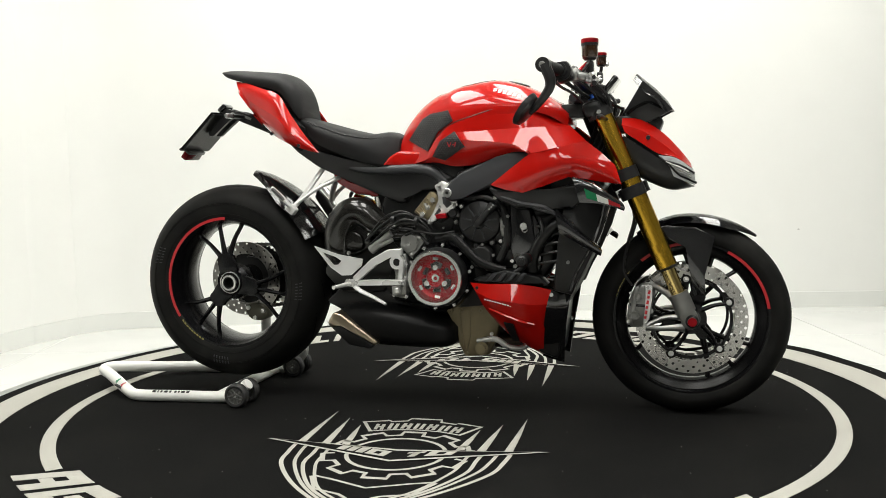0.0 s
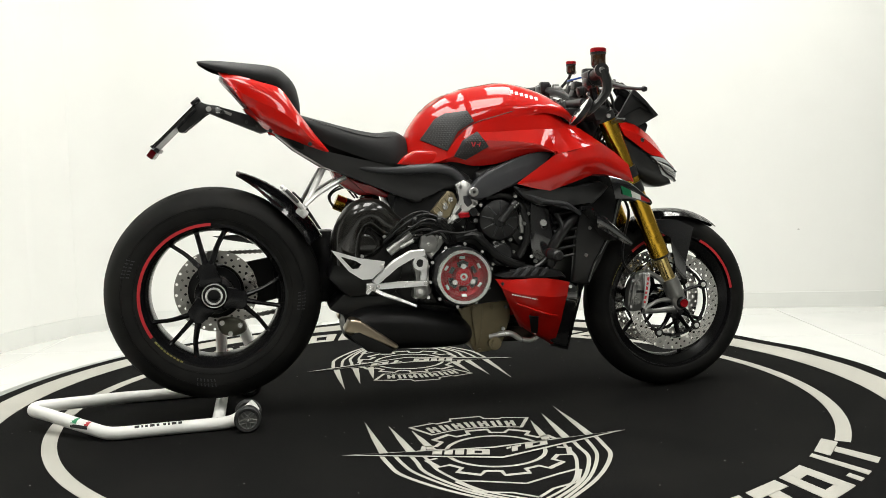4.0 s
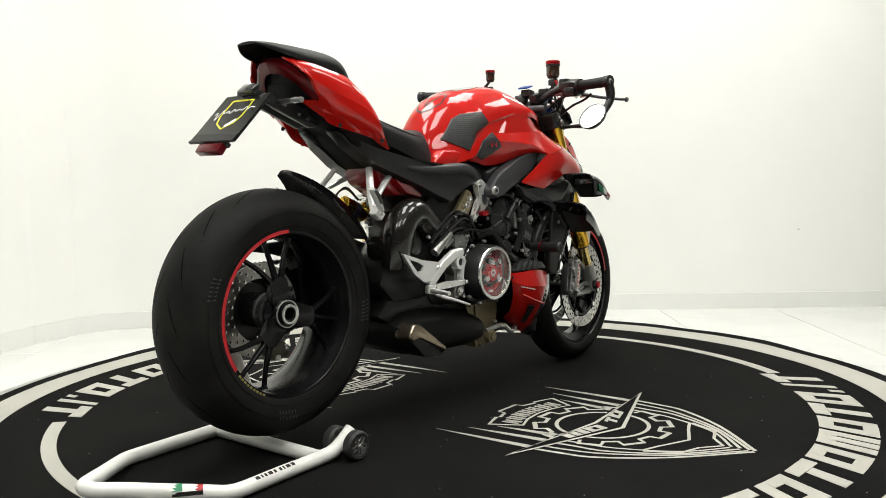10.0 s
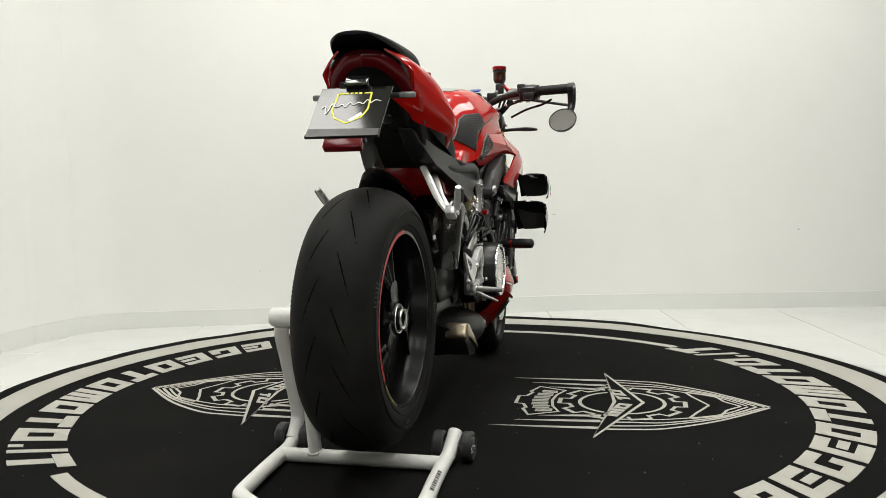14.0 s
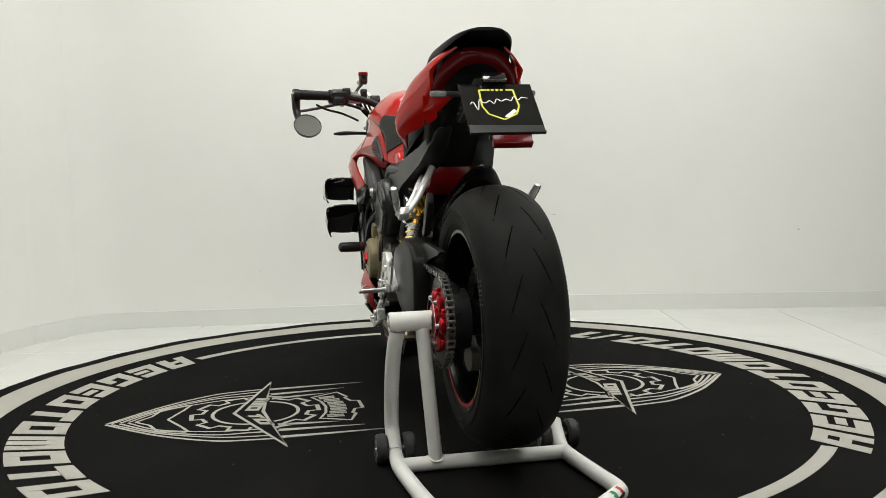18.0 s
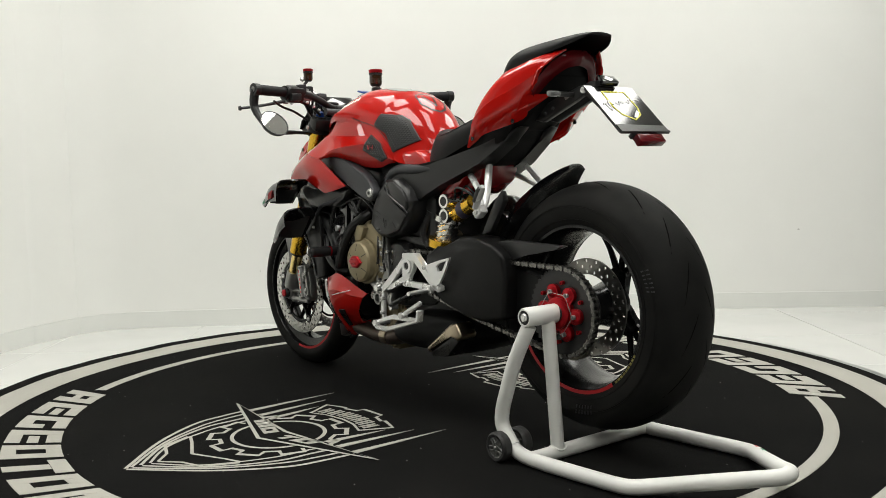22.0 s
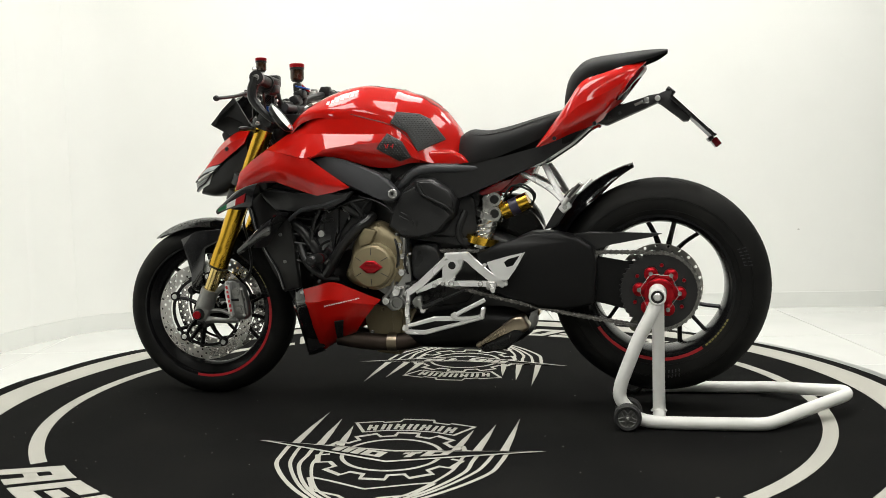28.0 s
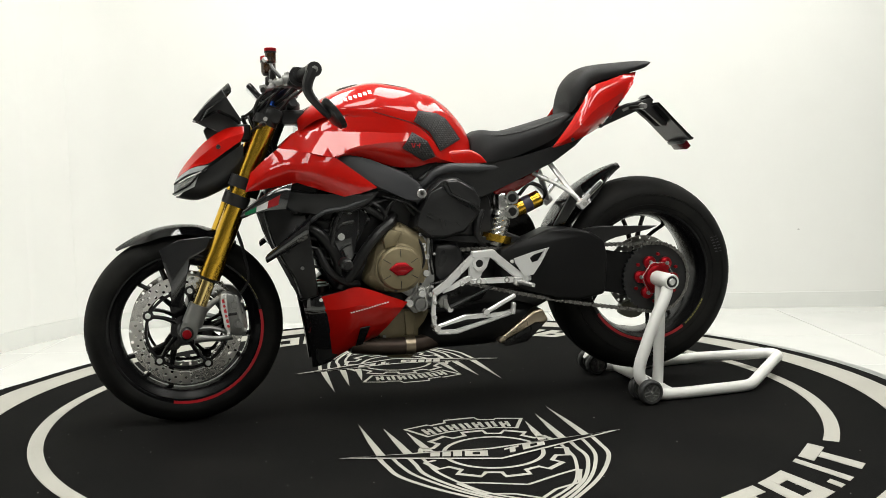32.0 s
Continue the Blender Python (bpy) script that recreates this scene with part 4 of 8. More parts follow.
# -- handlebar and controls --
bar = new("handlebar")
bar.parent = bike
bm = B()
tube(bm, [(0.416, -0.405, 1.020), (0.440, -0.27, 1.016), (0.452, -0.20, 1.012), (0.475, -0.13, 0.995), (0.492, -0.07, 0.972), (0.495, 0, 0.970), (0.492, 0.07, 0.972), (0.475, 0.13, 0.995), (0.452, 0.20, 1.012), (0.440, 0.27, 1.016), (0.416, 0.405, 1.020)], 0.0125, 12, smooth=5)
part("tapered_bar", bm, BLACK, bar)
bm = B()
box(bm, (0.495, 0, 0.955), (0.05, 0.12, 0.05), bevel=0.01)
part("bar_clamp", bm, BLACK, bar)
for s in (-1, 1):
    bm = B()
    rod(bm, (0.417, 0.392 * s, 1.020), (0.438, 0.285 * s, 1.0165), 0.0175, 0.0165, 20)
    rod(bm, (0.4385, 0.285 * s, 1.0165), (0.4395, 0.277 * s, 1.016), 0.022, n=20)
    part("grip", bm, SEATM, bar, "black rubber grip")
    bm = B()
    rod(bm, (0.4135, 0.412 * s, 1.0205), (0.417, 0.392 * s, 1.020), 0.020, n=20)
    part("bar_end", bm, BLACK, bar)
    bolt((0.4132, 0.412 * s, 1.0205), s, 0.009, 0.003, GREYCAST, bar)
    bm = B()
    box(bm, (0.447, 0.245 * s, 1.012), (0.048, 0.062, 0.054), Matrix.Rotation(radians(-20), 4, "Y"), 0.010)
    box(bm, (0.440, 0.222 * s, 1.026), (0.034, 0.030, 0.036), bevel=0.006)
    box(bm, (0.428, 0.250 * s, 1.000), (0.022, 0.040, 0.026), bevel=0.006)
    rod(bm, (0.447, 0.282 * s, 1.014), (0.449, 0.268 * s, 1.0135), 0.026, 0.024, 20)
    part("switch_block", bm, BLACK, bar)
    for k in range(3):
        bm = B()
        box(bm, (0.426, (0.232 + 0.012 * k) * s, 1.008 + 0.010 * (k % 2)), (0.008, 0.008, 0.006), bevel=0.0015)
        part("switch_button", bm, REDP if (k == 1 and s < 0) else GREYBLK, bar)
    bm = B()
    box(bm, (0.472, 0.195 * s, 1.008), (0.035, 0.06, 0.035), bevel=0.008)
    rod(bm, (0.485, 0.215 * s, 1.006), (0.50, 0.16 * s, 1.004), 0.012)
    part("master_cylinder", bm, GREYCAST, bar)
    bm = B()
    tube(bm, [(0.500, 0.205 * s, 1.000), (0.520, 0.26 * s, 0.990), (0.522, 0.31 * s, 0.980), (0.535, 0.36 * s, 0.972), (0.547, 0.395 * s, 0.968)], [0.010, 0.009, 0.0075, 0.0075, 0.007], 10, smooth=4, flat=0.7)
    part("lever", bm, BLACK, bar, "black hand lever")
    bm = B()
    rod(bm, (0.547, 0.395 * s, 0.968), (0.548, 0.402 * s, 0.967), 0.009, 0.007)
    part("lever_tip", bm, BLACK, bar)
    bm = B()
    box(bm, (0.470, 0.188 * s, 1.012), (0.020, 0.022, 0.044), bevel=0.004)
    rod(bm, (0.500, 0.212 * s, 1.014), (0.500, 0.212 * s, 0.988), 0.010, n=12)
    part("lever_perch", bm, GREYCAST, bar)
    bolt((0.470, 0.200 * s, 1.030), s, 0.005, 0.004, ALU, bar)
    bm = B()
    tube(bm, [(0.440, 0.255 * s, 0.995), (0.452, 0.21 * s, 0.985), (0.480, 0.15 * s, 0.965), (0.520, 0.09 * s, 0.930), (0.530, 0.055 * s, 0.86)], 0.0055, 8, smooth=5)
    part("switch_cable", bm, WIRE, bar)
    bm = B()
    tube(bm, [(0.485, 0.19 * s, 1.000), (0.520, 0.165 * s, 0.990), (0.560, 0.12 * s, 0.945), (0.565, 0.085 * s, 0.86), (0.585, 0.06 * s, 0.76)], 0.0048, 8, smooth=5)
    part("brake_line", bm, WIRE, bar)
    # mirror under the bar end
    mir = new("bar_end_mirror")
    mir.parent = bike
    my = 0.392 * s - 0.0
    c = V(0.360, 0.373 * s - 0.005, 0.907)
    bm = B()
    tube(bm, [(0.416, 0.402 * s, 1.022), (0.432, 0.402 * s, 0.985), (0.428, 0.400 * s, 0.955), (0.395, 0.392 * s, 0.915), (0.374, 0.384 * s, 0.897)], [0.016, 0.015, 0.013, 0.010, 0.008], 10, smooth=4)
    part("stem", bm, BLACK, mir)
    rot = Matrix.Rotation(radians(36), 4, "Y") @ Matrix.Rotation(radians(6 * s), 4, "Z")
    for nm, mt, prof in (("housing", BLACK, [(0.0, 0.018), (0.6, 0.017), (0.9, 0.010), (1.0, 0.0), (1.0, -0.004), (0.94, -0.004), (0.94, -0.002), (0.0, -0.002)]),
                         ("glass", MIRROR, [(0.0, -0.0026), (0.93, -0.0026), (0.93, -0.001), (0.0, -0.001)])):
        bm = B()
        turned(bm, prof, (0, 0, 0), 36, "x")
        for v in bm.verts:
            v.co = c + rot @ V(v.co.x, v.co.y * 0.049, v.co.z * 0.049)
        part(nm, bm, mt, mir)


def reservoir(c, r, h, s):
    e = new("fluid_reservoir")
    e.parent = bike
    bm = B()
    turned(bm, [(0.0, 0.0), (r * 0.8, 0.0), (r * 0.92, h * 0.1), (r * 0.92, h * 0.8), (0.0, h * 0.8)], c, 24, "z")
    part("cup", bm, SMOKE, e, "smoked brown fluid cup")
    bm = B()
    turned(bm, [(0.0, h), (r * 0.8, h), (r, h * 0.95), (r, h * 0.76), (0.0, h * 0.76)], c, 24, "z")
    part("cap", bm, REDANO, e, "red anodised cap")
    bm = B()
    turned(bm, [(r * 0.93, h * 0.62), (r * 0.99, h * 0.62), (r * 0.99, h * 0.74), (r * 0.93, h * 0.74)], c, 24, "z", True)
    part("band", bm, BLACK, e)
    bm = B()
    turned(bm, [(0.0, -h * 0.12), (r * 0.6, -h * 0.12), (r * 0.85, 0.0), (0.0, 0.0)], c, 20, "z")
    tube(bm, [(c[0], c[1], c[2] + 0.002), (c[0] - 0.004, c[1] + 0.02 * s, c[2] - 0.02), (c[0] - 0.03, c[1] + 0.045 * s, c[2] - 0.055)], 0.0055, 8, smooth=4)
    part("bracket", bm, BLACK, e)


reservoir((0.508, -0.130, 1.062), 0.0255, 0.056, -1)
reservoir((0.514, 0.150, 1.068), 0.0175, 0.040, 1)
bm = B()
box(bm, (0.555, 0, 0.985), (0.018, 0.125, 0.075), Matrix.Rotation(radians(40), 4, "Y"), 0.006)
part("dash_display", bm, GLOSSBLK, bike, "black rectangular dash display")
for s in (-1, 1):
    for k in range(4):
        bm = B()
        tube(bm, [(0.47, (0.19 - 0.015 * k) * s, 1.0), (0.52 + 0.02 * k, (0.15 - 0.02 * k) * s, 0.96 - 0.012 * k), (0.53 + 0.02 * k, (0.09 - 0.015 * k) * s, 0.90), (0.50, 0.06 * s, 0.82 - 0.03 * k)], 0.0042, 7, smooth=5)
        part("cable", bm, WIRE, bike)
bm = B()
turned(bm, [(0.0, 0.962), (0.016, 0.962), (0.02, 0.955), (0.02, 0.935), (0.0, 0.935)], (0.445, 0.02, 0), 18, "z")
part("ignition_key_barrel", bm, BLACK, bike)
bm = B()
box(bm, (0.457, -0.047, 1.028), (0.040, 0.040, 0.006), Matrix.Rotation(radians(-14), 4, "Y"), 0.003)
part("mount_clamp", bm, BLUEANO, bike, "blue anodised mount plate")
for c, sz, ry in (((0.466, -0.050, 1.006), (0.034, 0.040, 0.026), 10), ((0.476, -0.075, 0.990), (0.040, 0.030, 0.030), -15), ((0.470, -0.020, 0.985), (0.030, 0.046, 0.030), 20), ((0.492, -0.105, 1.006), (0.034, 0.036, 0.030), 0),
                  ((0.500, 0.110, 1.004), (0.034, 0.036, 0.032), 12), ((0.510, 0.150, 1.030), (0.020, 0.026, 0.034), 0), ((0.508, -0.130, 1.035), (0.024, 0.030, 0.036), 0), ((0.520, 0.060, 0.980), (0.040, 0.050, 0.030), -10), ((0.524, -0.060, 0.975), (0.040, 0.050, 0.034), 14)):
    bm = B()
    box(bm, c, sz, Matrix.Rotation(radians(ry), 4, "Y"), 0.006)
    part("control_block", bm, BLACK, bike)
for p0, p1 in (((0.489, -0.118, 1.02), (0.512, -0.128, 1.036)), ((0.500, 0.128, 1.018), (0.514, 0.144, 1.036)), ((0.486, -0.150, 1.008), (0.520, -0.170, 1.000))):
    bm = B()
    rod(bm, p0, p1, 0.006, n=8)
    part("clamp_screw", bm, ALU, bike)
bm = B()
tube(bm, [(0.500, -0.145, 1.045), (0.488, -0.165, 1.030), (0.480, -0.185, 1.018)], 0.005, 8, smooth=3)
part("reservoir_hose", bm, REDANO, bike, "short red hose")
for s in (-1, 1):
    bm = B()
    tube(bm, [(0.570, 0.095 * s, 0.875), (0.552, 0.140 * s, 0.885), (0.550, 0.185 * s, 0.887)], 0.006, 8, smooth=3)
    part("front_indicator_stalk", bm, BLACK, bike)
    bm = B()
    dome_pts = [(0.548, 0.180 * s, 0.887), (0.546, 0.215 * s, 0.887), (0.545, 0.240 * s, 0.886), (0.545, 0.262 * s, 0.885)]
    tube(bm, dome_pts, [0.008, 0.011, 0.010, 0.005], 10, smooth=4, flat=0.75)
    part("front_indicator", bm, BLACK, bike, "slim black front indicator")
# steering damper and head bearing clutter
bm = B()
rod(bm, (0.458, -0.130, 0.950), (0.452, 0.120, 0.955), 0.012, n=14)
part("damper_rod", bm, GREYBLK, bike, "silver steering damper body")
bm = B()
box(bm, (0.45, 0.0, 0.915), (0.07, 0.16, 0.04), bevel=0.006)
part("steering_damper", bm, BLACK, bike)

for c, r in (((0.530, 0.165, 1.072), 0.009), ((0.524, -0.190, 1.010), 0.007)):
    bm = B()
    turned(bm, [(0.0, -r), (r * 0.7, -r * 0.7), (r, 0.0), (r * 0.7, r * 0.7), (0.0, r)], c, 14, "z")
    part("bleed_nipple", bm, ALU, bike)
for s in (-1, 1):
    bm = B()
    box(bm, (0.500, 0.232 * s, 1.000), (0.030, 0.030, 0.020), Matrix.Rotation(radians(15), 4, "Y"), 0.004)
    rod(bm, (0.512, 0.215 * s, 0.996), (0.548, 0.200 * s, 0.990), 0.009, 0.007, 12)
    part("cylinder_body", bm, GREYCAST, bar, "silver master cylinder body")
    for k in range(3):
        bm = B()
        rod(bm, (0.520 + 0.010 * k, 0.222 * s, 1.006 - 0.008 * k), (0.520 + 0.010 * k, 0.236 * s, 1.006 - 0.008 * k), 0.0055, n=10)
        part("adjuster", bm, ALU if k != 1 else BLACK, bar)
    bm = B()
    tube(bm, [(0.430, 0.330 * s, 0.985), (0.448, 0.290 * s, 0.968), (0.470, 0.235 * s, 0.955), (0.492, 0.175 * s, 0.930)], 0.0042, 8, smooth=5)
    part("switch_lead", bm, WIRE, bar)
    for x, y, z in ((0.455, 0.180, 0.985), (0.462, 0.150, 0.972), (0.478, 0.120, 0.962)):
        bolt((x, (y + 0.01) * s, z), s, 0.0055, 0.006, ALU, bar)

# -- front bodywork --
for s in (-1, 1):
    bm = B()
    shell(bm, [side_of([(0.596, 0.075, 0.888), (0.650, 0.064, 0.882), (0.712, 0.052, 0.843), (0.765, 0.038, 0.786), (0.792, 0.020, 0.750)], s),
               side_of([(0.596, 0.098, 0.868), (0.652, 0.093, 0.850), (0.710, 0.085, 0.812), (0.762, 0.068, 0.768), (0.794, 0.045, 0.742)], s)], 0.004)
    shell(bm, [side_of([(0.596, 0.098, 0.868), (0.652, 0.093, 0.850), (0.710, 0.085, 0.812), (0.762, 0.068, 0.768), (0.794, 0.045, 0.742)], s),
               side_of([(0.606, 0.101, 0.845), (0.650, 0.097, 0.815), (0.700, 0.091, 0.782), (0.750, 0.080, 0.770), (0.795, 0.060, 0.738)], s)], 0.004)
    part("headlight_cowl", bm, RED, bike, "red gloss headlight cowl")
    bm = B()
    shell(bm, [side_of([(0.600, 0.094, 0.838), (0.642, 0.092, 0.808), (0.695, 0.085, 0.772), (0.73, 0.08, 0.752)], s),
               side_of([(0.602, 0.085, 0.775), (0.65, 0.088, 0.745), (0.71, 0.082, 0.722), (0.765, 0.070, 0.712)], s),
               side_of([(0.615, 0.060, 0.735), (0.675, 0.062, 0.702), (0.735, 0.055, 0.682), (0.790, 0.045, 0.688)], s),
               side_of([(0.64, 0.0, 0.73), (0.69, 0.0, 0.70), (0.74, 0.0, 0.676), (0.802, 0.0, 0.685)], s)], 0.004)
    part("headlight_shroud", bm, BLACK, bike)
    bm = B()
    shell(bm, [side_of([(0.700, 0.089, 0.777), (0.750, 0.080, 0.768), (0.797, 0.058, 0.736)], s), side_of([(0.725, 0.087, 0.756), (0.765, 0.081, 0.738), (0.803, 0.059, 0.716)], s),
               side_of([(0.744, 0.086, 0.714), (0.776, 0.076, 0.699), (0.804, 0.048, 0.687)], s)], 0.003)
    part("headlight", bm, CLEARL, bike, "clear slanted headlight lens")
    bm = B()
    tube(bm, side_of([(0.700, 0.091, 0.774), (0.728, 0.090, 0.752), (0.757, 0.084, 0.720), (0.784, 0.074, 0.706), (0.807, 0.048, 0.693)], s), 0.003, 6, smooth=3)
    part("headlight_rim", bm, BLACK, bike)
    for k in range(3):
        bm = B()
        f = k / 2
        tube(bm, side_of([(0.722 + 0.016 * f, 0.0905 - 0.004 * f, 0.757 - 0.022 * f), (0.758 + 0.012 * f, 0.086 - 0.004 * f, 0.742 - 0.022 * f), (0.786 + 0.008 * f, 0.075 - 0.004 * f, 0.727 - 0.018 * f)], s), 0.0042 - 0.0008 * k, 6, smooth=3, flat=0.5)
        part("lamp_reflector", bm, WHITEP if k == 0 else ALU, bike)
    bm = B()
    tube(bm, side_of([(0.706, 0.0915, 0.762), (0.760, 0.084, 0.748), (0.802, 0.063, 0.722)], s), 0.003, 6, smooth=3)
    part("lens_divider", bm, BLACK, bike)
    bm = B()
    rod(bm, (0.668, 0.078 * s, 0.832), (0.672, 0.096 * s, 0.828), 0.008, 0.006, 12)
    part("cowl_grommet", bm, BLACK, bike)
bm = B()
slab(bm, [(0.60, 0.87), (0.66, 0.85), (0.72, 0.79), (0.755, 0.745), (0.72, 0.71), (0.64, 0.74), (0.61, 0.80)], -0.075, 0.075, 0.008)
part("headlight_core", bm, DEEP, bike)
# windscreen: dark curved deflector
bm = B()
rows = []
for i in range(9):
    f = -1 + 2 * i / 8
    w = 0.085 * f
    cur = 0.028 * f * f
    rows.append([V(0.630 - cur, w * 0.85, 0.895), V(0.650 - cur, w, 0.915), V(0.700 - cur * 1.4, w * 1.1, 0.935 + 0.0 * f), V(0.742 - cur * 1.3, w * 0.95, 0.908 + 0.004 * f * f)])
grid(bm, rows)
bmesh.ops.solidify(bm, geom=bm.faces[:], thickness=0.003)
part("screen_lip", bm, SCREEN, bike)
bm = B()
rows = []
for i in range(9):
    f = -1 + 2 * i / 8
    rows.append([V(0.745 - 0.030 * f * f, 0.080 * f, 0.906), V(0.725 - 0.032 * f * f, 0.082 * f, 0.938), V(0.695 - 0.035 * f * f, 0.075 * f, 0.972 - 0.01 * f * f), V(0.636 - 0.01 * f * f, 0.050 * f, 1.022 - 0.022 * f * f)])
grid(bm, rows)
bmesh.ops.solidify(bm, geom=bm.faces[:], thickness=0.003)
part("windscreen", bm, SCREEN, bike, "small smoked windscreen")
for s in (-1, 1):
    bm = B()
    slab(bm, [(0.600, 0.906), (0.625, 0.885), (0.665, 0.872), (0.700, 0.888), (0.742, 0.910), (0.700, 0.955), (0.655, 0.998), (0.634, 0.962)], 0.052 * s, 0.062 * s, 0.002)
    part("screen_side", bm, BLACK, bike)

bm = B()
slab(bm, [(0.605, 0.895), (0.625, 0.868), (0.70, 0.840), (0.715, 0.880), (0.660, 0.925), (0.625, 0.925)], -0.045, 0.045, 0.008)
box(bm, (0.600, 0, 0.870), (0.05, 0.13, 0.05), bevel=0.008)
part("screen_mount", bm, DEEP, bike)
# solid black block added to close the view between shroud and fork
bm = B()
slab(bm, [(0.37, 0.905), (0.430, 0.870), (0.475, 0.815), (0.500, 0.760), (0.48, 0.70), (0.37, 0.70)], -0.078, 0.078, 0.008)
part("shroud_fork_filler", bm, DEEP, bike)
# front mudguard: carbon arch with side blades
bm = B()
rows = []
for i in range(19):
    a = radians(52 + i * 70 / 18)
    r = 0.3115 - 0.012 * max(0, (i - 12) / 6)
    w = 0.074 * (0.22 + 0.78 * min(1, i / 5)) * (0.95 if i < 15 else 0.85)
    row = []
    for j in range(9):
        f = -1 + j / 4
        rr = r - 0.026 * abs(f) ** 2.4 * min(1, 0.3 + i / 6)
        row.append(V(FRONT.x + 0.0 + rr * math.cos(a), w * f, FRONT.z + rr * math.sin(a)))
    rows.append(row)
grid(bm, rows)
bmesh.ops.solidify(bm, geom=bm.faces[:], thickness=-0.003)
part("front_mudguard", bm, GLOSSBLK, bike, "glossy black front mudguard")
for s in (-1, 1):
    bm = B()
    slab(bm, [(0.683, 0.560), (0.72, 0.568), (0.80, 0.562), (0.858, 0.535), (0.846, 0.49), (0.826, 0.42), (0.832, 0.365), (0.797, 0.360), (0.788, 0.42), (0.775, 0.505), (0.72, 0.53)], 0.074 * s, 0.080 * s, 0.002)
    part("mudguard_blade", bm, GLOSSBLK, bike)
# the front end stands a little turned to the left
up = FD.normalized() if FD.z > 0 else -FD.normalized()
steer = Matrix.Translation(FRONT) @ Matrix.Rotation(radians(3.6), 4, up) @ Matrix.Translation(-FRONT)
for ob in bike.children:
    if ob.name.split(".")[0] in ("front_wheel", "fork_leg", "front_mudguard", "mudguard_blade"):
        ob.matrix_local = steer
# -- tank and shrouds --
def lofted(bm, stations, half=True, along=5, n=None):
    """Skin over cross-sections (x, [(y, z)...]); half sections run from the top middle outwards and are mirrored."""
    lines = []
    for j in range(len(stations[0][1])):
        lines.append(spline([(x, pts[j][0], pts[j][1]) for x, pts in stations], along))
    rows = []
    for i in range(len(lines[0])):
        r = spline([l[i] for l in lines], 3)
        if half:
            r = [V(p.x, -p.y, p.z) for p in r[:0:-1]] + r
        rows.append(r)
    grid(bm, rows, cap=True)
    return bm


bm = B()
lofted(bm, [(-0.100, [(0, 0.850), (0.030, 0.845), (0.052, 0.825), (0.066, 0.795), (0.085, 0.765)]),
            (-0.083, [(0, 0.885), (0.040, 0.876), (0.066, 0.845), (0.080, 0.80), (0.105, 0.764)]),
            (-0.040, [(0, 0.938), (0.050, 0.925), (0.083, 0.885), (0.102, 0.83), (0.125, 0.766)]),
            (0.015, [(0, 0.978), (0.060, 0.965), (0.104, 0.915), (0.128, 0.85), (0.143, 0.782)]),
            (0.060, [(0, 0.993), (0.070, 0.980), (0.122, 0.928), (0.141, 0.875), (0.145, 0.820)]),
            (0.097, [(0, 1.006), (0.078, 0.993), (0.135, 0.938), (0.150, 0.890), (0.151, 0.850)]),
            (0.188, [(0, 1.021), (0.090, 1.006), (0.150, 0.952), (0.161, 0.912), (0.160, 0.878)]),
            (0.242, [(0, 1.017), (0.092, 1.004), (0.150, 0.957), (0.165, 0.928), (0.163, 0.898)]),
            (0.315, [(0, 0.994), (0.088, 0.986), (0.145, 0.952), (0.162, 0.935), (0.162, 0.915)]),
            (0.388, [(0, 0.957), (0.072, 0.953), (0.124, 0.937), (0.142, 0.92), (0.142, 0.90)]),
            (0.440, [(0, 0.915), (0.050, 0.912), (0.092, 0.902), (0.112, 0.885), (0.112, 0.865)])])
tank = part("fuel_tank", bm, RED, bike, "glossy red fuel tank", angle=50)
bm = B()
rows = []
for i in range(9):
    x = 0.325 + i * 0.0135
    zt = 0.988 - (x - 0.315) * 0.50
    rows.append([V(x, 0.055 * f * (1 - i * 0.03), zt - 0.007 * f * f + 0.003) for f in (-1, -0.5, 0, 0.5, 1)])
grid(bm, rows)
bmesh.ops.solidify(bm, geom=bm.faces[:], thickness=0.012)
part("tank_cap_cover", bm, GLOSSBLK, tank, "dark cover around the filler")
bm = B()
turned(bm, [(0.0, 0.006), (0.030, 0.006), (0.036, 0.003), (0.036, -0.01), (0.0, -0.01)], (0, 0, 0), 24, "z")
for v in bm.verts:
    v.co = V(0.275, 0, 1.004) + Matrix.Rotation(radians(14), 4, "Y") @ v.co
part("filler_cap", bm, BLACK, tank)
# emblem and dark film on the tank, laid on its skin
tank_skin = BVHTree.FromPolygons([v.co for v in tank.data.vertices], [p.vertices for p in tank.data.polygons])


def on_tank(x, y, up):
    hit = tank_skin.ray_cast(V(x, y, 2.0), V(0, 0, -1))
    return hit[0] + hit[1] * (up if hit[1].z > 0 else -up)


def tank_strip(bm, pts, w, up=0.001):
    """A flat strip along (x, y) points that lies on the tank."""
    for a, b in zip(pts, pts[1:]):
        a, b = Vector(a), Vector(b)
        d = (b - a).normalized()
        nn = Vector((-d.y, d.x)) * w / 2
        rows = [[on_tank(*(a.lerp(b, k / 5) + nn * f), up) for f in (-1, 0, 1)] for k in range(6)]
        grid(bm, rows)


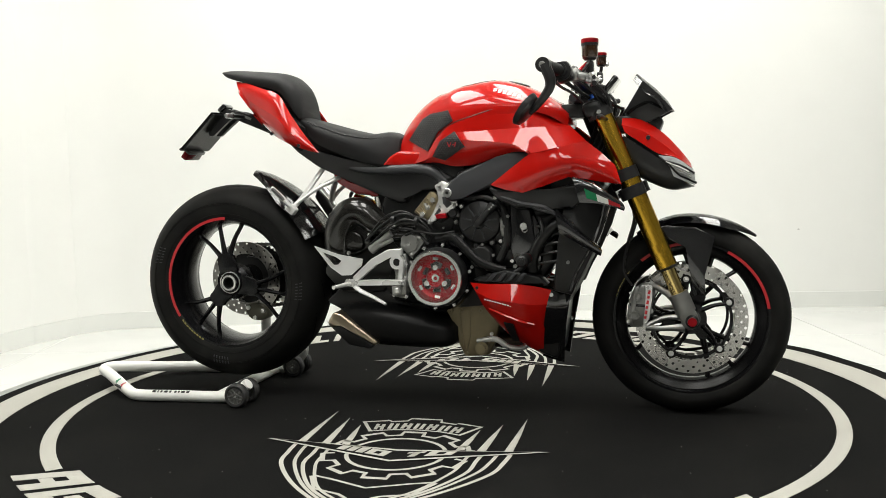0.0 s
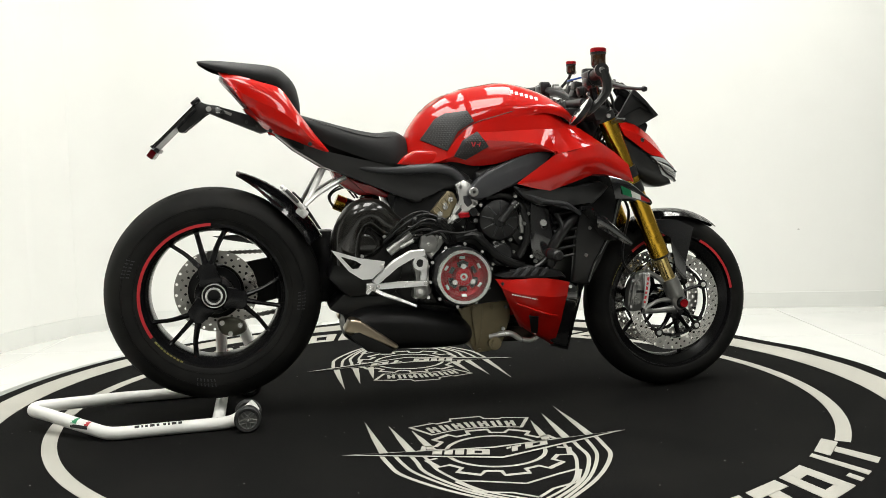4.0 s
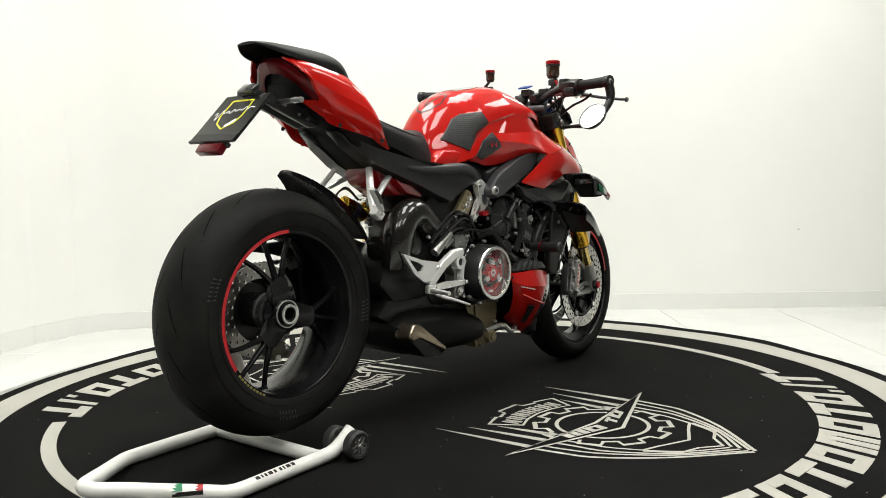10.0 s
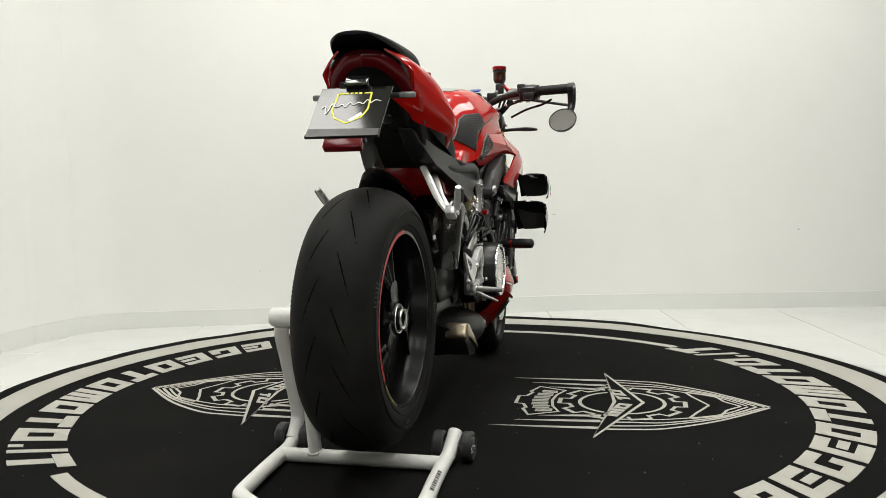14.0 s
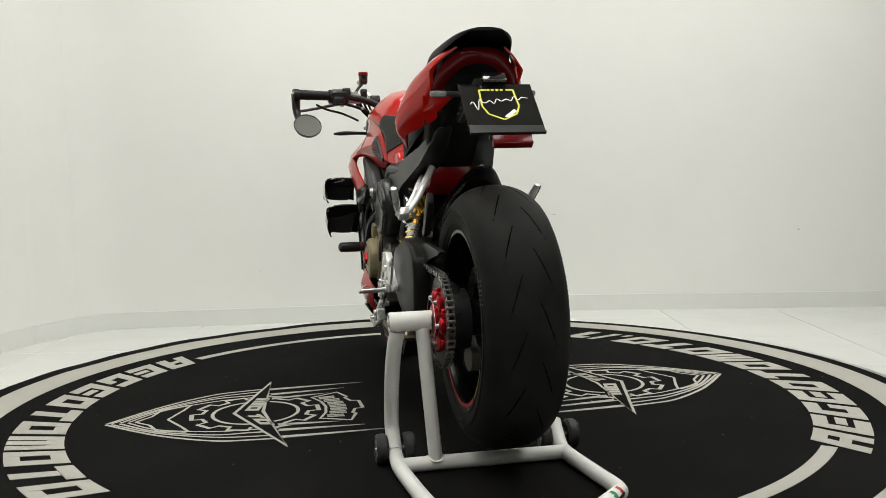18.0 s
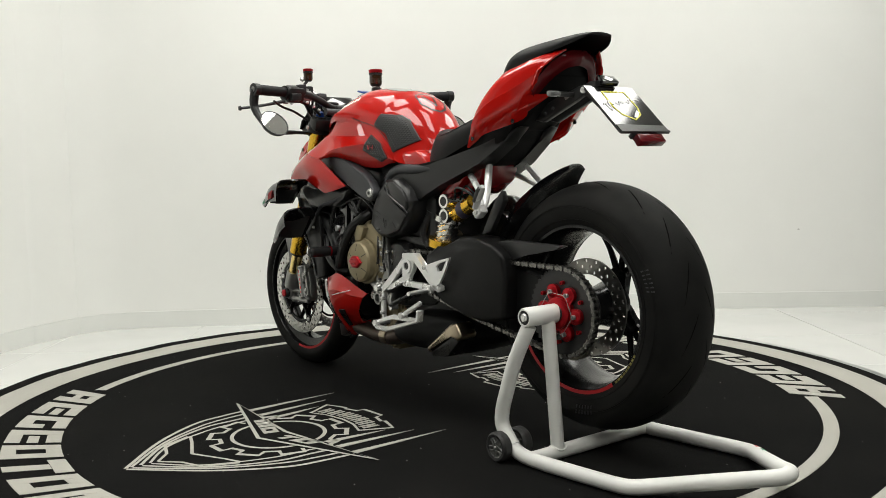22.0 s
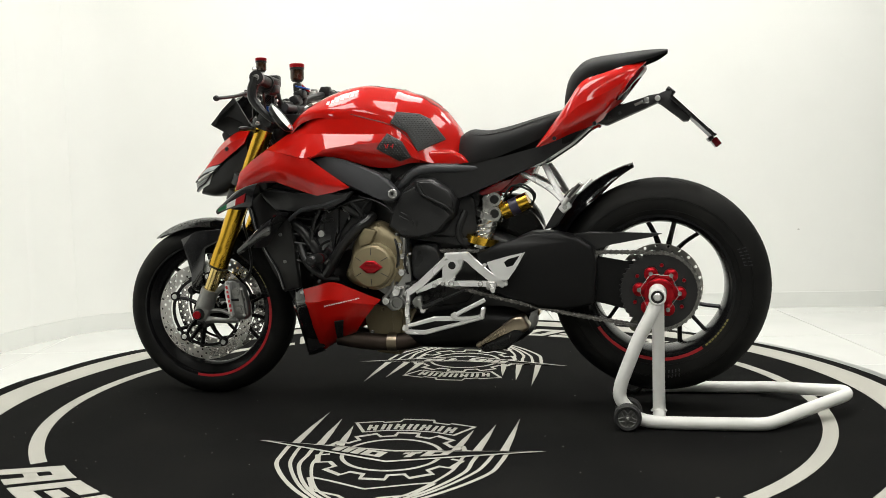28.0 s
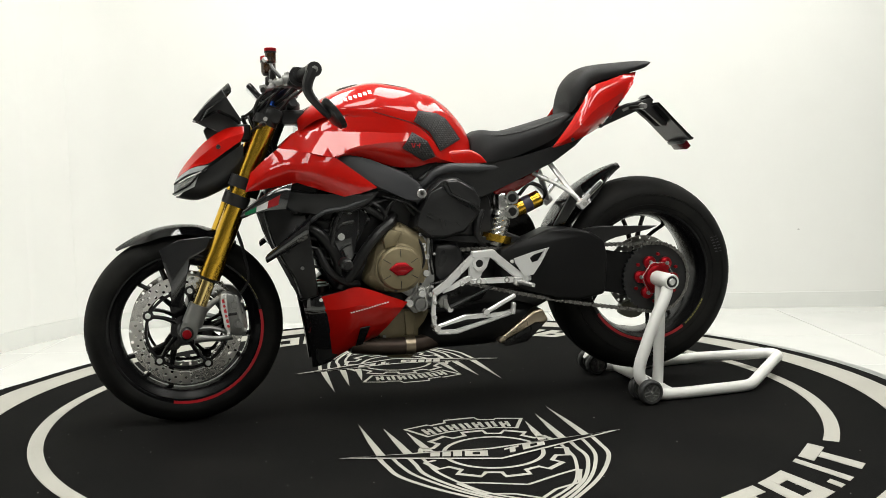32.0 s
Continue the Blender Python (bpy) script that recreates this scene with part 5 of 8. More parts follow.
bm = B()
tank_strip(bm, [(0.030, 0.040), (0.044, 0.020), (0.044, -0.020), (0.030, -0.040), (-0.010, -0.046), (-0.038, -0.026), (-0.050, 0.0), (-0.038, 0.026), (-0.010, 0.046), (0.030, 0.040)], 0.0055)
tank_strip(bm, [(0.022, 0.022), (-0.030, 0.0), (0.022, -0.022)], 0.006)
part("tank_emblem", bm, DEEP, tank, "black shield-shaped sticker", flat=True)
bm = B()
grid(bm, [[on_tank(0.085 + 0.0145 * i, (0.030 + 0.028 * math.sin(math.pi * (i + 1) / 10)) * f, 0.0012) for f in (-1, -0.6, -0.2, 0.2, 0.6, 1)] for i in range(9)])
part("tank_film", bm, GLOSSBLK, tank, "dark protective film on the tank top", angle=60)

for s in (-1, 1):
    shroud = new("side_shroud")
    shroud.parent = bike
    shroud["label"] = "glossy red tank side shroud"
    # four feature lines: the step under the tank, the crease, the outer edge, and the tucked-in underside
    step = [(0.012, 0.136, 0.800), (0.050, 0.147, 0.850), (0.097, 0.151, 0.885), (0.165, 0.160, 0.906), (0.240, 0.163, 0.927), (0.298, 0.155, 0.945), (0.342, 0.141, 0.927), (0.395, 0.117, 0.894), (0.446, 0.104, 0.871)]
    crease = [(0.012, 0.140, 0.795), (0.050, 0.152, 0.838), (0.097, 0.157, 0.858), (0.165, 0.164, 0.860), (0.240, 0.168, 0.863), (0.298, 0.170, 0.865), (0.342, 0.168, 0.866), (0.395, 0.156, 0.868), (0.449, 0.116, 0.868)]
    edge_line = [(0.012, 0.142, 0.785), (0.050, 0.156, 0.815), (0.097, 0.166, 0.834), (0.165, 0.178, 0.832), (0.240, 0.193, 0.826), (0.298, 0.204, 0.815), (0.342, 0.212, 0.7905), (0.420, 0.2130, 0.805), (0.502, 0.165, 0.821)]
    under = [(0.012, 0.136, 0.772), (0.050, 0.138, 0.768), (0.097, 0.136, 0.757), (0.165, 0.146, 0.761), (0.240, 0.166, 0.784), (0.298, 0.186, 0.796), (0.342, 0.2110, 0.7895)]
    midway = [tuple(a * 0.5 + b * 0.5 + (0.006 if k == 1 else 0.0) for k, (a, b) in enumerate(zip(p, q))) for p, q in zip(edge_line[:7], under)]
    shell(bm := B(), [side_of(step, s), side_of(crease, s)], 0.005, across=3, along=3)
    shell(bm, [side_of(crease, s), side_of(edge_line, s)], 0.005, across=3, along=3)
    shell(bm, [side_of(edge_line[:7], s), side_of(midway, s), side_of(under, s)], 0.005, across=3, along=3)
    gap_line = [(x, [(y, z)]) for x, y, z in step[:6]]
    upper = part("upper_panel", bm, RED, shroud, angle=24)
    bm = B()
    low = [side_of(l, s) for l in ([(0.221, 0.192, 0.701), (0.285, 0.206, 0.748), (0.342, 0.2125, 0.7895), (0.420, 0.2132, 0.804), (0.455, 0.2007, 0.8125), (0.502, 0.166, 0.8205), (0.543, 0.180, 0.789), (0.584, 0.188, 0.751), (0.601, 0.187, 0.697)],
                                   [(0.222, 0.193, 0.6995), (0.285, 0.213, 0.715), (0.350, 0.222, 0.733), (0.405, 0.224, 0.752), (0.445, 0.222, 0.764), (0.490, 0.213, 0.770), (0.526, 0.208, 0.756), (0.566, 0.203, 0.728), (0.602, 0.188, 0.6965)],
                                   [(0.224, 0.192, 0.698), (0.270, 0.206, 0.685), (0.320, 0.211, 0.676), (0.375, 0.209, 0.693), (0.420, 0.207, 0.708), (0.460, 0.205, 0.722), (0.505, 0.202, 0.712), (0.550, 0.198, 0.703), (0.596, 0.187, 0.697)])]
    shell(bm, low, 0.005, across=3, along=1)
    part("lower_panel", bm, RED, shroud, angle=32)
    # dark line laid along the seam in place of the shaded gap
    bm = B()
    tube(bm, [(x, (p[0][0] + 0.0003) * s, p[0][1] + 0.001) for x, p in gap_line], 0.0011, 6, smooth=4)
    part("panel_gap", bm, DEEP, shroud)
    bm = B()
    slab(bm, [(0.069, 0.679), (0.098, 0.715), (0.135, 0.742), (0.235, 0.782), (0.30, 0.800), (0.35, 0.79), (0.30, 0.745), (0.225, 0.698), (0.132, 0.662), (0.10, 0.650), (0.075, 0.660)], 0.145 * s, 0.182 * s, 0.008, 3)
    part("frame_cover", bm, GREYBLK, bike, "dark grey satin frame cover")
    bolt((0.086, 0.184 * s, 0.678), s, 0.0145, 0.006, ALU, bike, "frame_bolt")
    bm = B()
    turned(bm, [(0.0, 0.1895 * s), (0.0062, 0.1895 * s), (0.0068, 0.1908 * s), (0.0100, 0.1908 * s), (0.0104, 0.1880 * s), (0.0, 0.1880 * s)], V(0.086, 0, 0.678), 18)
    part("bolt_socket", bm, GREYCAST, bike)
    bm = B()
    turned(bm, [(0.0, 0.1915 * s), (0.0052, 0.1915 * s), (0.0052, 0.1890 * s), (0.0, 0.1890 * s)], V(0.086, 0, 0.678), 6)
    part("bolt_hex", bm, DEEP, bike)
    # grip pads with a raised diamond texture
    skins = [BVHTree.FromPolygons([v.co for v in o.data.vertices], [p.vertices for p in o.data.polygons]) for o in (tank, upper)]
    for pts, nm in (([(-0.061, 0.840), (-0.014, 0.904), (0.016, 0.920), (0.081, 0.927), (0.099, 0.893), (0.049, 0.862), (0.015, 0.804)], "tank_pad"), ([(0.033, 0.787), (0.060, 0.835), (0.106, 0.862), (0.139, 0.815), (0.071, 0.775)], "tank_pad")):
        pad = new(nm)
        pad.parent = bike
        pad["label"] = "black textured rubber grip pad"
        big = pts[0][0] < 0

        def lat(x, z, skins=skins, s=s):
            """How far out the painted skin lies at (x, z)."""
            best = 0.05
            for tree in skins:
                hit = tree.ray_cast(V(x, s, z), V(0, -s, 0))
                if hit[0] is not None:
                    best = max(best, hit[0].y * s)
            return best

        cx, cz = sum(p[0] for p in pts) / len(pts), sum(p[1] for p in pts) / len(pts)
        bm = B()
        rings = []
        edge = []
        for k in range(len(pts)):
            a, b = pts[k], pts[(k + 1) % len(pts)]
            for j in range(5):
                edge.append((a[0] + (b[0] - a[0]) * j / 5, a[1] + (b[1] - a[1]) * j / 5))
        for f, up in ((1.0, 0.001), (0.985, 0.0055), (0.75, 0.0065), (0.5, 0.0065), (0.25, 0.0065), (0.02, 0.0065)):
            rings.append([V(cx + (x - cx) * f, (lat(cx + (x - cx) * f, cz + (z - cz) * f) + up) * s, cz + (z - cz) * f) for x, z in edge])
        grid(bm, rings, close_u=True, cap=False)
        bm.faces.new(bm.verts[-len(edge):])
        part("pad_base", bm, PADM, pad)
        bm = B()

        def inside(x, z):
            c = False
            for k in range(len(pts)):
                (x0, z0), (x1, z1) = pts[k], pts[(k + 1) % len(pts)]
                if (z0 > z) != (z1 > z) and x < (x1 - x0) * (z - z0) / (z1 - z0) + x0:
                    c = not c
            return c

        for i in range(24):
            for j in range(34):
                x = cx - 0.1 + 0.0088 * i + (0.0044 if j % 2 else 0)
                z = cz - 0.1 + 0.0062 * j
                if all(inside(x + dx, z + dz) for dx, dz in ((0.006, 0), (-0.006, 0), (0, 0.005), (0, -0.005))):
                    y = lat(x, z)
                    vs = [bm.verts.new((x + dx, (y + 0.0062) * s, z + dz)) for dx, dz in ((0.0036, 0), (0, 0.0026), (-0.0036, 0), (0, -0.0026))]
                    tp = bm.verts.new((x, (y + 0.0085) * s, z))
                    for k in range(4):
                        bm.faces.new((vs[k], vs[(k + 1) % 4], tp))
        part("diamond_studs", bm, PADM, pad)
        if not big:
            for k, (u, w, h) in enumerate(((0.088, 0.003, 0.014), (0.094, 0.003, 0.014), (0.107, 0.010, 0.003), (0.110, 0.003, 0.014))):
                bm = B()
                u = u if s < 0 else 0.196 - u
                box(bm, (u, (lat(u, 0.822) + 0.009) * s, 0.822), (w, 0.001, h), Matrix.Rotation(radians((-20, 20, 0, 12)[k] * -s), 4, "Y"))
                part("red_mark", bm, REDP, pad)
    # plain white bars in place of the maker's lettering on the tank
    for k in range(6):
        x = 0.225 + k * 0.0150
        pts = []
        for dx, dz in ((-0.0050, -0.0052), (0.0048, -0.0052), (0.0058, 0.0052), (-0.0040, 0.0052)):
            z = 0.974 - (k - 2) * 0.0045 + dz
            pts.append((x + dx, (lat(x + dx, z) + 0.0012), z))
        bm = B()
        vs = [bm.verts.new((px, py * s, pz)) for px, py, pz in pts] + [bm.verts.new((px, (py - 0.003) * s, pz)) for px, py, pz in pts]
        bm.faces.new(vs[:4])
        for q in range(4):
            bm.faces.new((vs[q], vs[(q + 1) % 4], vs[4 + (q + 1) % 4], vs[4 + q]))
        part("tank_lettering_bar", bm, WHITEP, tank)

# small skirt where tank meets the seat
for s in (-1, 1):
    bm = B()
    slab(bm, [(-0.145, 0.757), (-0.118, 0.790), (-0.085, 0.808), (-0.02, 0.805), (0.02, 0.79), (0.03, 0.770), (-0.05, 0.764)], 0.085 * s, 0.128 * s, 0.010, 3)
    part("tank_skirt", bm, RED, bike)

# -- seats and tail --
bm = B()
lofted(bm, [(-0.432, [(0, 0.928), (0.045, 0.926), (0.068, 0.920), (0.075, 0.912), (0.07, 0.90)]),
            (-0.365, [(0, 0.907), (0.070, 0.905), (0.105, 0.893), (0.117, 0.87), (0.110, 0.84)]),
            (-0.262, [(0, 0.878), (0.078, 0.876), (0.115, 0.862), (0.130, 0.835), (0.124, 0.796)]),
            (-0.193, [(0, 0.866), (0.070, 0.864), (0.104, 0.850), (0.122, 0.815), (0.120, 0.772)]),
            (-0.135, [(0, 0.870), (0.052, 0.868), (0.082, 0.852), (0.105, 0.80), (0.110, 0.757)]),
            (-0.098, [(0, 0.852), (0.035, 0.850), (0.058, 0.835), (0.075, 0.805), (0.080, 0.790)])])
seat = part("rider_seat", bm, SEATM, bike, "matt black sculpted rider seat", angle=60)
for s in (-1, 1):
    bm = B()
    tube(bm, side_of([(-0.400, 0.095, 0.909), (-0.340, 0.1085, 0.888), (-0.262, 0.1165, 0.8625), (-0.193, 0.1055, 0.8505), (-0.145, 0.0865, 0.851)], s), 0.0013, 6, smooth=5)
    part("seam", bm, DEEP, seat)
bm = B()
lofted(bm, [(-0.724, [(0, 1.090), (0.020, 1.089), (0.036, 1.086), (0.040, 1.084), (0.038, 1.082)]),
            (-0.685, [(0, 1.092), (0.035, 1.089), (0.062, 1.080), (0.072, 1.072), (0.070, 1.062)]),
            (-0.600, [(0, 1.085), (0.050, 1.081), (0.082, 1.067), (0.094, 1.052), (0.092, 1.038)]),
            (-0.500, [(0, 1.072), (0.055, 1.068), (0.088, 1.054), (0.102, 1.035), (0.100, 1.010)]),
            (-0.458, [(0, 1.045), (0.055, 1.040), (0.086, 1.025), (0.100, 0.995), (0.100, 0.965)]),
            (-0.434, [(0, 1.010), (0.050, 1.005), (0.076, 0.985), (0.088, 0.955), (0.088, 0.925)]),
            (-0.424, [(0, 0.965), (0.045, 0.962), (0.066, 0.950), (0.075, 0.935), (0.075, 0.922)])])
part("passenger_seat", bm, SEATM, bike, "matt black raised passenger seat", angle=60)
for s in (-1, 1):
    tops = [[(-0.662, 0.062, 1.052), (-0.600, 0.095, 1.038), (-0.540, 0.115, 1.018), (-0.481, 0.127, 0.996), (-0.438, 0.140, 0.935), (-0.392, 0.142, 0.870), (-0.345, 0.138, 0.810)],
            [(-0.648, 0.085, 1.036), (-0.598, 0.114, 1.018), (-0.538, 0.135, 0.994), (-0.478, 0.153, 0.968), (-0.436, 0.168, 0.918), (-0.394, 0.160, 0.858), (-0.347, 0.139, 0.8095)],
            [(-0.632, 0.105, 1.018), (-0.592, 0.121, 0.985), (-0.538, 0.142, 0.955), (-0.478, 0.168, 0.925), (-0.432, 0.183, 0.885), (-0.396, 0.168, 0.845), (-0.349, 0.139, 0.809)],
            [(-0.622, 0.115, 1.008), (-0.580, 0.118, 0.955), (-0.545, 0.128, 0.915), (-0.484, 0.162, 0.886), (-0.436, 0.178, 0.857), (-0.400, 0.162, 0.834), (-0.351, 0.138, 0.8085)],
            [(-0.614, 0.120, 1.000), (-0.562, 0.110, 0.924), (-0.538, 0.088, 0.886), (-0.494, 0.122, 0.862), (-0.444, 0.156, 0.842), (-0.404, 0.150, 0.825), (-0.353, 0.136, 0.808)]]
    bm = B()
    shell(bm, [side_of(l, s) for l in tops[:3]], 0.005, across=4, along=4)
    shell(bm, [side_of(l, s) for l in tops[2:]], 0.005, across=4, along=4)
    part("tail_cowl", bm, RED, bike, "glossy red tail cowl", angle=32)
    for p in ((-0.515, 0.118, 0.874), (-0.402, 0.164, 0.832)):
        bolt((p[0], p[1] * s, p[2]), s, 0.006, 0.002, BLACK)
    # subframe side cover
    bm = B()
    slab(bm, [(-0.509, 0.868), (-0.437, 0.840), (-0.366, 0.815), (-0.25, 0.785), (-0.147, 0.757), (-0.08, 0.760), (-0.022, 0.765), (0.030, 0.766), (0.060, 0.745), (0.100, 0.722), (0.081, 0.703), (0.040, 0.712), (0.005, 0.703), (-0.035, 0.680), (-0.060, 0.645), (-0.085, 0.640), (-0.129, 0.665), (-0.215, 0.701), (-0.283, 0.729), (-0.368, 0.765), (-0.451, 0.818)],
         0.060 * s, 0.138 * s, 0.016, 4, taper=0.965)
    for v in bm.verts:
        v.co.y *= 1 - 0.42 * min(1.0, max(0.0, (-0.20 - v.co.x) / 0.30))
    part("subframe_cover", bm, BLACK, bike, "matt black subframe side cover")
    bm = B()
    tube(bm, side_of([(-0.30, 0.100, 0.772), (-0.20, 0.118, 0.752), (-0.10, 0.130, 0.750), (-0.02, 0.132, 0.751), (0.028, 0.131, 0.740), (0.058, 0.129, 0.715), (0.080, 0.124, 0.695)], s), [0.006, 0.011, 0.015, 0.016, 0.016, 0.015, 0.012], 12, smooth=5)
    part("cover_ridge", bm, GREYBLK, bike)
    bm = B()
    slab(bm, [(-0.29, 0.730), (-0.215, 0.702), (-0.16, 0.678), (-0.17, 0.664), (-0.235, 0.680)], 0.060 * s, 0.100 * s, 0.006)
    part("under_panel", bm, DARKRED, bike, "dark red inner panel")
bm = B()
slab(bm, [(-0.62, 0.995), (-0.55, 1.0), (-0.44, 0.93), (-0.40, 0.86), (-0.45, 0.838), (-0.53, 0.888), (-0.60, 0.958)], -0.072, 0.072, 0.012, 3)
part("undertail", bm, RADM, bike)
bm = B()
slab(bm, [(-0.46, 0.93), (-0.37, 0.86), (-0.20, 0.80), (-0.10, 0.76), (-0.10, 0.70), (-0.22, 0.715), (-0.36, 0.765), (-0.45, 0.825), (-0.49, 0.875)], -0.096, 0.096, 0.012, 3)
part("seat_base", bm, RADM, bike)
# solid black block added to hide the bright gap between tank and subframe
bm = B()
slab(bm, [(-0.15, 0.765), (0.12, 0.79), (0.13, 0.69), (-0.05, 0.68)], -0.118, 0.118, 0.01)
part("tank_gap_filler", bm, DEEP, bike)
# dark block added where the wall would show through under the subframe cover
bm = B()
slab(bm, [(-0.190, 0.712), (-0.02, 0.705), (0.00, 0.60), (-0.06, 0.565), (-0.130, 0.590), (-0.160, 0.640)], -0.088, 0.088, 0.010)
part("subframe_filler", bm, DEEP, bike)
bm = B()
slab(bm, [(-0.34, 0.765), (-0.28, 0.745), (-0.20, 0.715), (-0.19, 0.668), (-0.25, 0.672), (-0.315, 0.71)], -0.070, 0.070, 0.012)
part("rear_inner_panel", bm, DARKRED, bike, "dark red panel above the rear tyre")
for s in (-1, 1):
    bm = B()
    shell(bm, [side_of([(-0.656, 0.0, 1.052), (-0.650, 0.045, 1.047), (-0.630, 0.082, 1.020), (-0.608, 0.106, 0.985), (-0.582, 0.112, 0.950)], s),
               side_of([(-0.664, 0.0, 1.035), (-0.655, 0.042, 1.028), (-0.633, 0.076, 1.000), (-0.608, 0.096, 0.970), (-0.580, 0.104, 0.938)], s),
               side_of([(-0.648, 0.0, 1.012), (-0.640, 0.035, 1.006), (-0.620, 0.062, 0.984), (-0.596, 0.080, 0.956), (-0.570, 0.090, 0.928)], s)], 0.006)
    part("tail_light", bm, REDLENS, bike, "dark red wrap-around tail light lens")
bm = B()
slab(bm, [(-0.642, 1.046), (-0.60, 1.056), (-0.52, 1.03), (-0.52, 0.90), (-0.560, 0.920), (-0.600, 0.96)], -0.086, 0.086, 0.012)
part("tail_inner", bm, RADM, bike)
# plate carrier
bm = B()
for s in (-1, 1):
    slab(bm, [(-0.51, 0.878), (-0.545, 0.870), (-0.66, 0.918), (-0.71, 0.94), (-0.70, 0.960), (-0.668, 0.955), (-0.60, 0.928), (-0.53, 0.915)], 0.016 * s, 0.034 * s, 0.005)
slab(bm, [(-0.52, 0.885), (-0.69, 0.945), (-0.69, 0.952), (-0.52, 0.900)], -0.03, 0.03)
plate_bracket = part("plate_bracket", bm, BLACK, bike)
for s in (-1, 1):
    for x, z, r in ((-0.695, 0.945, 0.0085), (-0.585, 0.905, 0.0045), (-0.555, 0.893, 0.0045)):
        bolt((x, 0.0345 * s, z), s, r, 0.004, ALU if r > 0.006 else GREYBLK, plate_bracket)
    bm = B()
    slab(bm, [(-0.655, 0.934), (-0.630, 0.924), (-0.626, 0.931), (-0.650, 0.941)], 0.033 * s, 0.0352 * s, 0.0008)
    part("bracket_slot", bm, GREYCAST, plate_bracket)
bm = B()
for s in (-1, 1):
    slab(bm, [(-0.690, 0.936), (-0.688, 0.955), (-0.716, 0.966), (-0.736, 0.966), (-0.734, 0.944), (-0.790, 0.8895), (-0.786, 0.876), (-0.770, 0.876), (-0.712, 0.926)], 0.0165 * s, 0.0335 * s, 0.002)
slab(bm, [(-0.716, 0.962), (-0.736, 0.964), (-0.734, 0.944), (-0.785, 0.894), (-0.780, 0.888), (-0.716, 0.946)], -0.03, 0.03)
part("plate_arm", bm, BLACK, bike)
PD = V(-0.855 + 0.733, 0, 0.832 - 0.950).normalized()
PN = V(PD.z, 0, -PD.x)
P0 = V(-0.733, -0.013, 0.950)


def on_plate(u, v, off=0.0):
    return P0 + V(0, u, 0) + PD * v + PN * off


def plate_poly(bm, pts, off, thick):
    a = [bm.verts.new(on_plate(u, v, off)) for u, v in pts]
    b = [bm.verts.new(on_plate(u, v, off + thick)) for u, v in pts]
    n = len(pts)
    bm.faces.new(a)
    bm.faces.new(b[::-1])
    for i in range(n):
        bm.faces.new((a[i], a[(i + 1) % n], b[(i + 1) % n], b[i]))


board = new("display_plate")
board.parent = bike
board["label"] = "black display plate with a yellow shield outline and a white stroke"
bm = B()
plate_poly(bm, [(-0.090, 0.0), (0.090, 0.0), (0.090, 0.172), (-0.090, 0.172)], 0.0, 0.003)
part("plate_board", bm, PLATEM, board)
bm = B()
plate_poly(bm, [(-0.086, 0.004), (0.086, 0.004), (0.086, 0.168), (-0.086, 0.168)], -0.006, 0.0055)
part("plate_backing", bm, BLACK, board)
bm = B()
plate_poly(bm, [(-0.088, 0.150), (0.088, 0.146), (0.088, 0.170), (-0.088, 0.170)], 0.003, 0.0015)
plate_poly(bm, [(-0.090, 0.168), (0.090, 0.168), (0.090, 0.174), (-0.090, 0.174)], -0.002, 0.008)
part("plate_holder_lip", bm, BLACK, board)


def plate_line(bm, pts, w, off):
    for k in range(len(pts) - 1):
        a, b = Vector(pts[k]), Vector(pts[k + 1])
        d = (b - a).normalized()
        n = Vector((-d.y, d.x)) * w / 2
        plate_poly(bm, [tuple(a - n), tuple(b - n), tuple(b + n), tuple(a + n)], off, 0.0008)


bm = B()
plate_line(bm, [(-0.024, 0.022), (-0.042, 0.022), (-0.042, 0.030), (-0.045, 0.080), (-0.034, 0.108), (0.0, 0.128), (0.034, 0.108), (0.045, 0.080), (0.042, 0.030), (0.042, 0.022), (0.024, 0.022)], 0.0045, 0.0032)
for k in range(4):
    plate_line(bm, [(-0.017 + k * 0.011, 0.022), (-0.010 + k * 0.011, 0.022)], 0.006, 0.0032)
part("yellow_shield", bm, YELLOWP, board)
bm = B()
wav = [(0.072 - 0.144 * k / 60, 0.074 - (0.024 if 4 < k < 14 else 0.008) * math.sin(k * 0.72) * (0.6 + 0.4 * math.sin(k * 0.31)) - 0.0004 * k) for k in range(61)]
plate_line(bm, wav, 0.0022, 0.0042)
part("white_script_stroke", bm, WHITEP, board)
bm = B()
plate_poly(bm, [(-0.002, 0.118), (-0.030, 0.092), (-0.036, 0.100), (-0.012, 0.122)], 0.0036, 0.0008)
part("white_slash", bm, WHITEP, board)
bm = B()
box(bm, on_plate(0.0, -0.012, 0.012), (0.03, 0.060, 0.016), Matrix.Rotation(radians(-40), 4, "Y"), 0.004)
part("plate_lamp", bm, GLOSSBLK, bike, "small black plate lamp")
bm = B()
box(bm, V(-0.864, -0.020, 0.812), (0.020, 0.094, 0.026), Matrix.Rotation(radians(38), 4, "Y"), 0.003)
part("rear_reflector", bm, REDLENS, bike, "red rectangular reflector under the plate")
bm = B()
box(bm, V(-0.848, -0.020, 0.823), (0.016, 0.10, 0.012), Matrix.Rotation(radians(38), 4, "Y"), 0.002)
part("reflector_holder", bm, BLACK, bike)
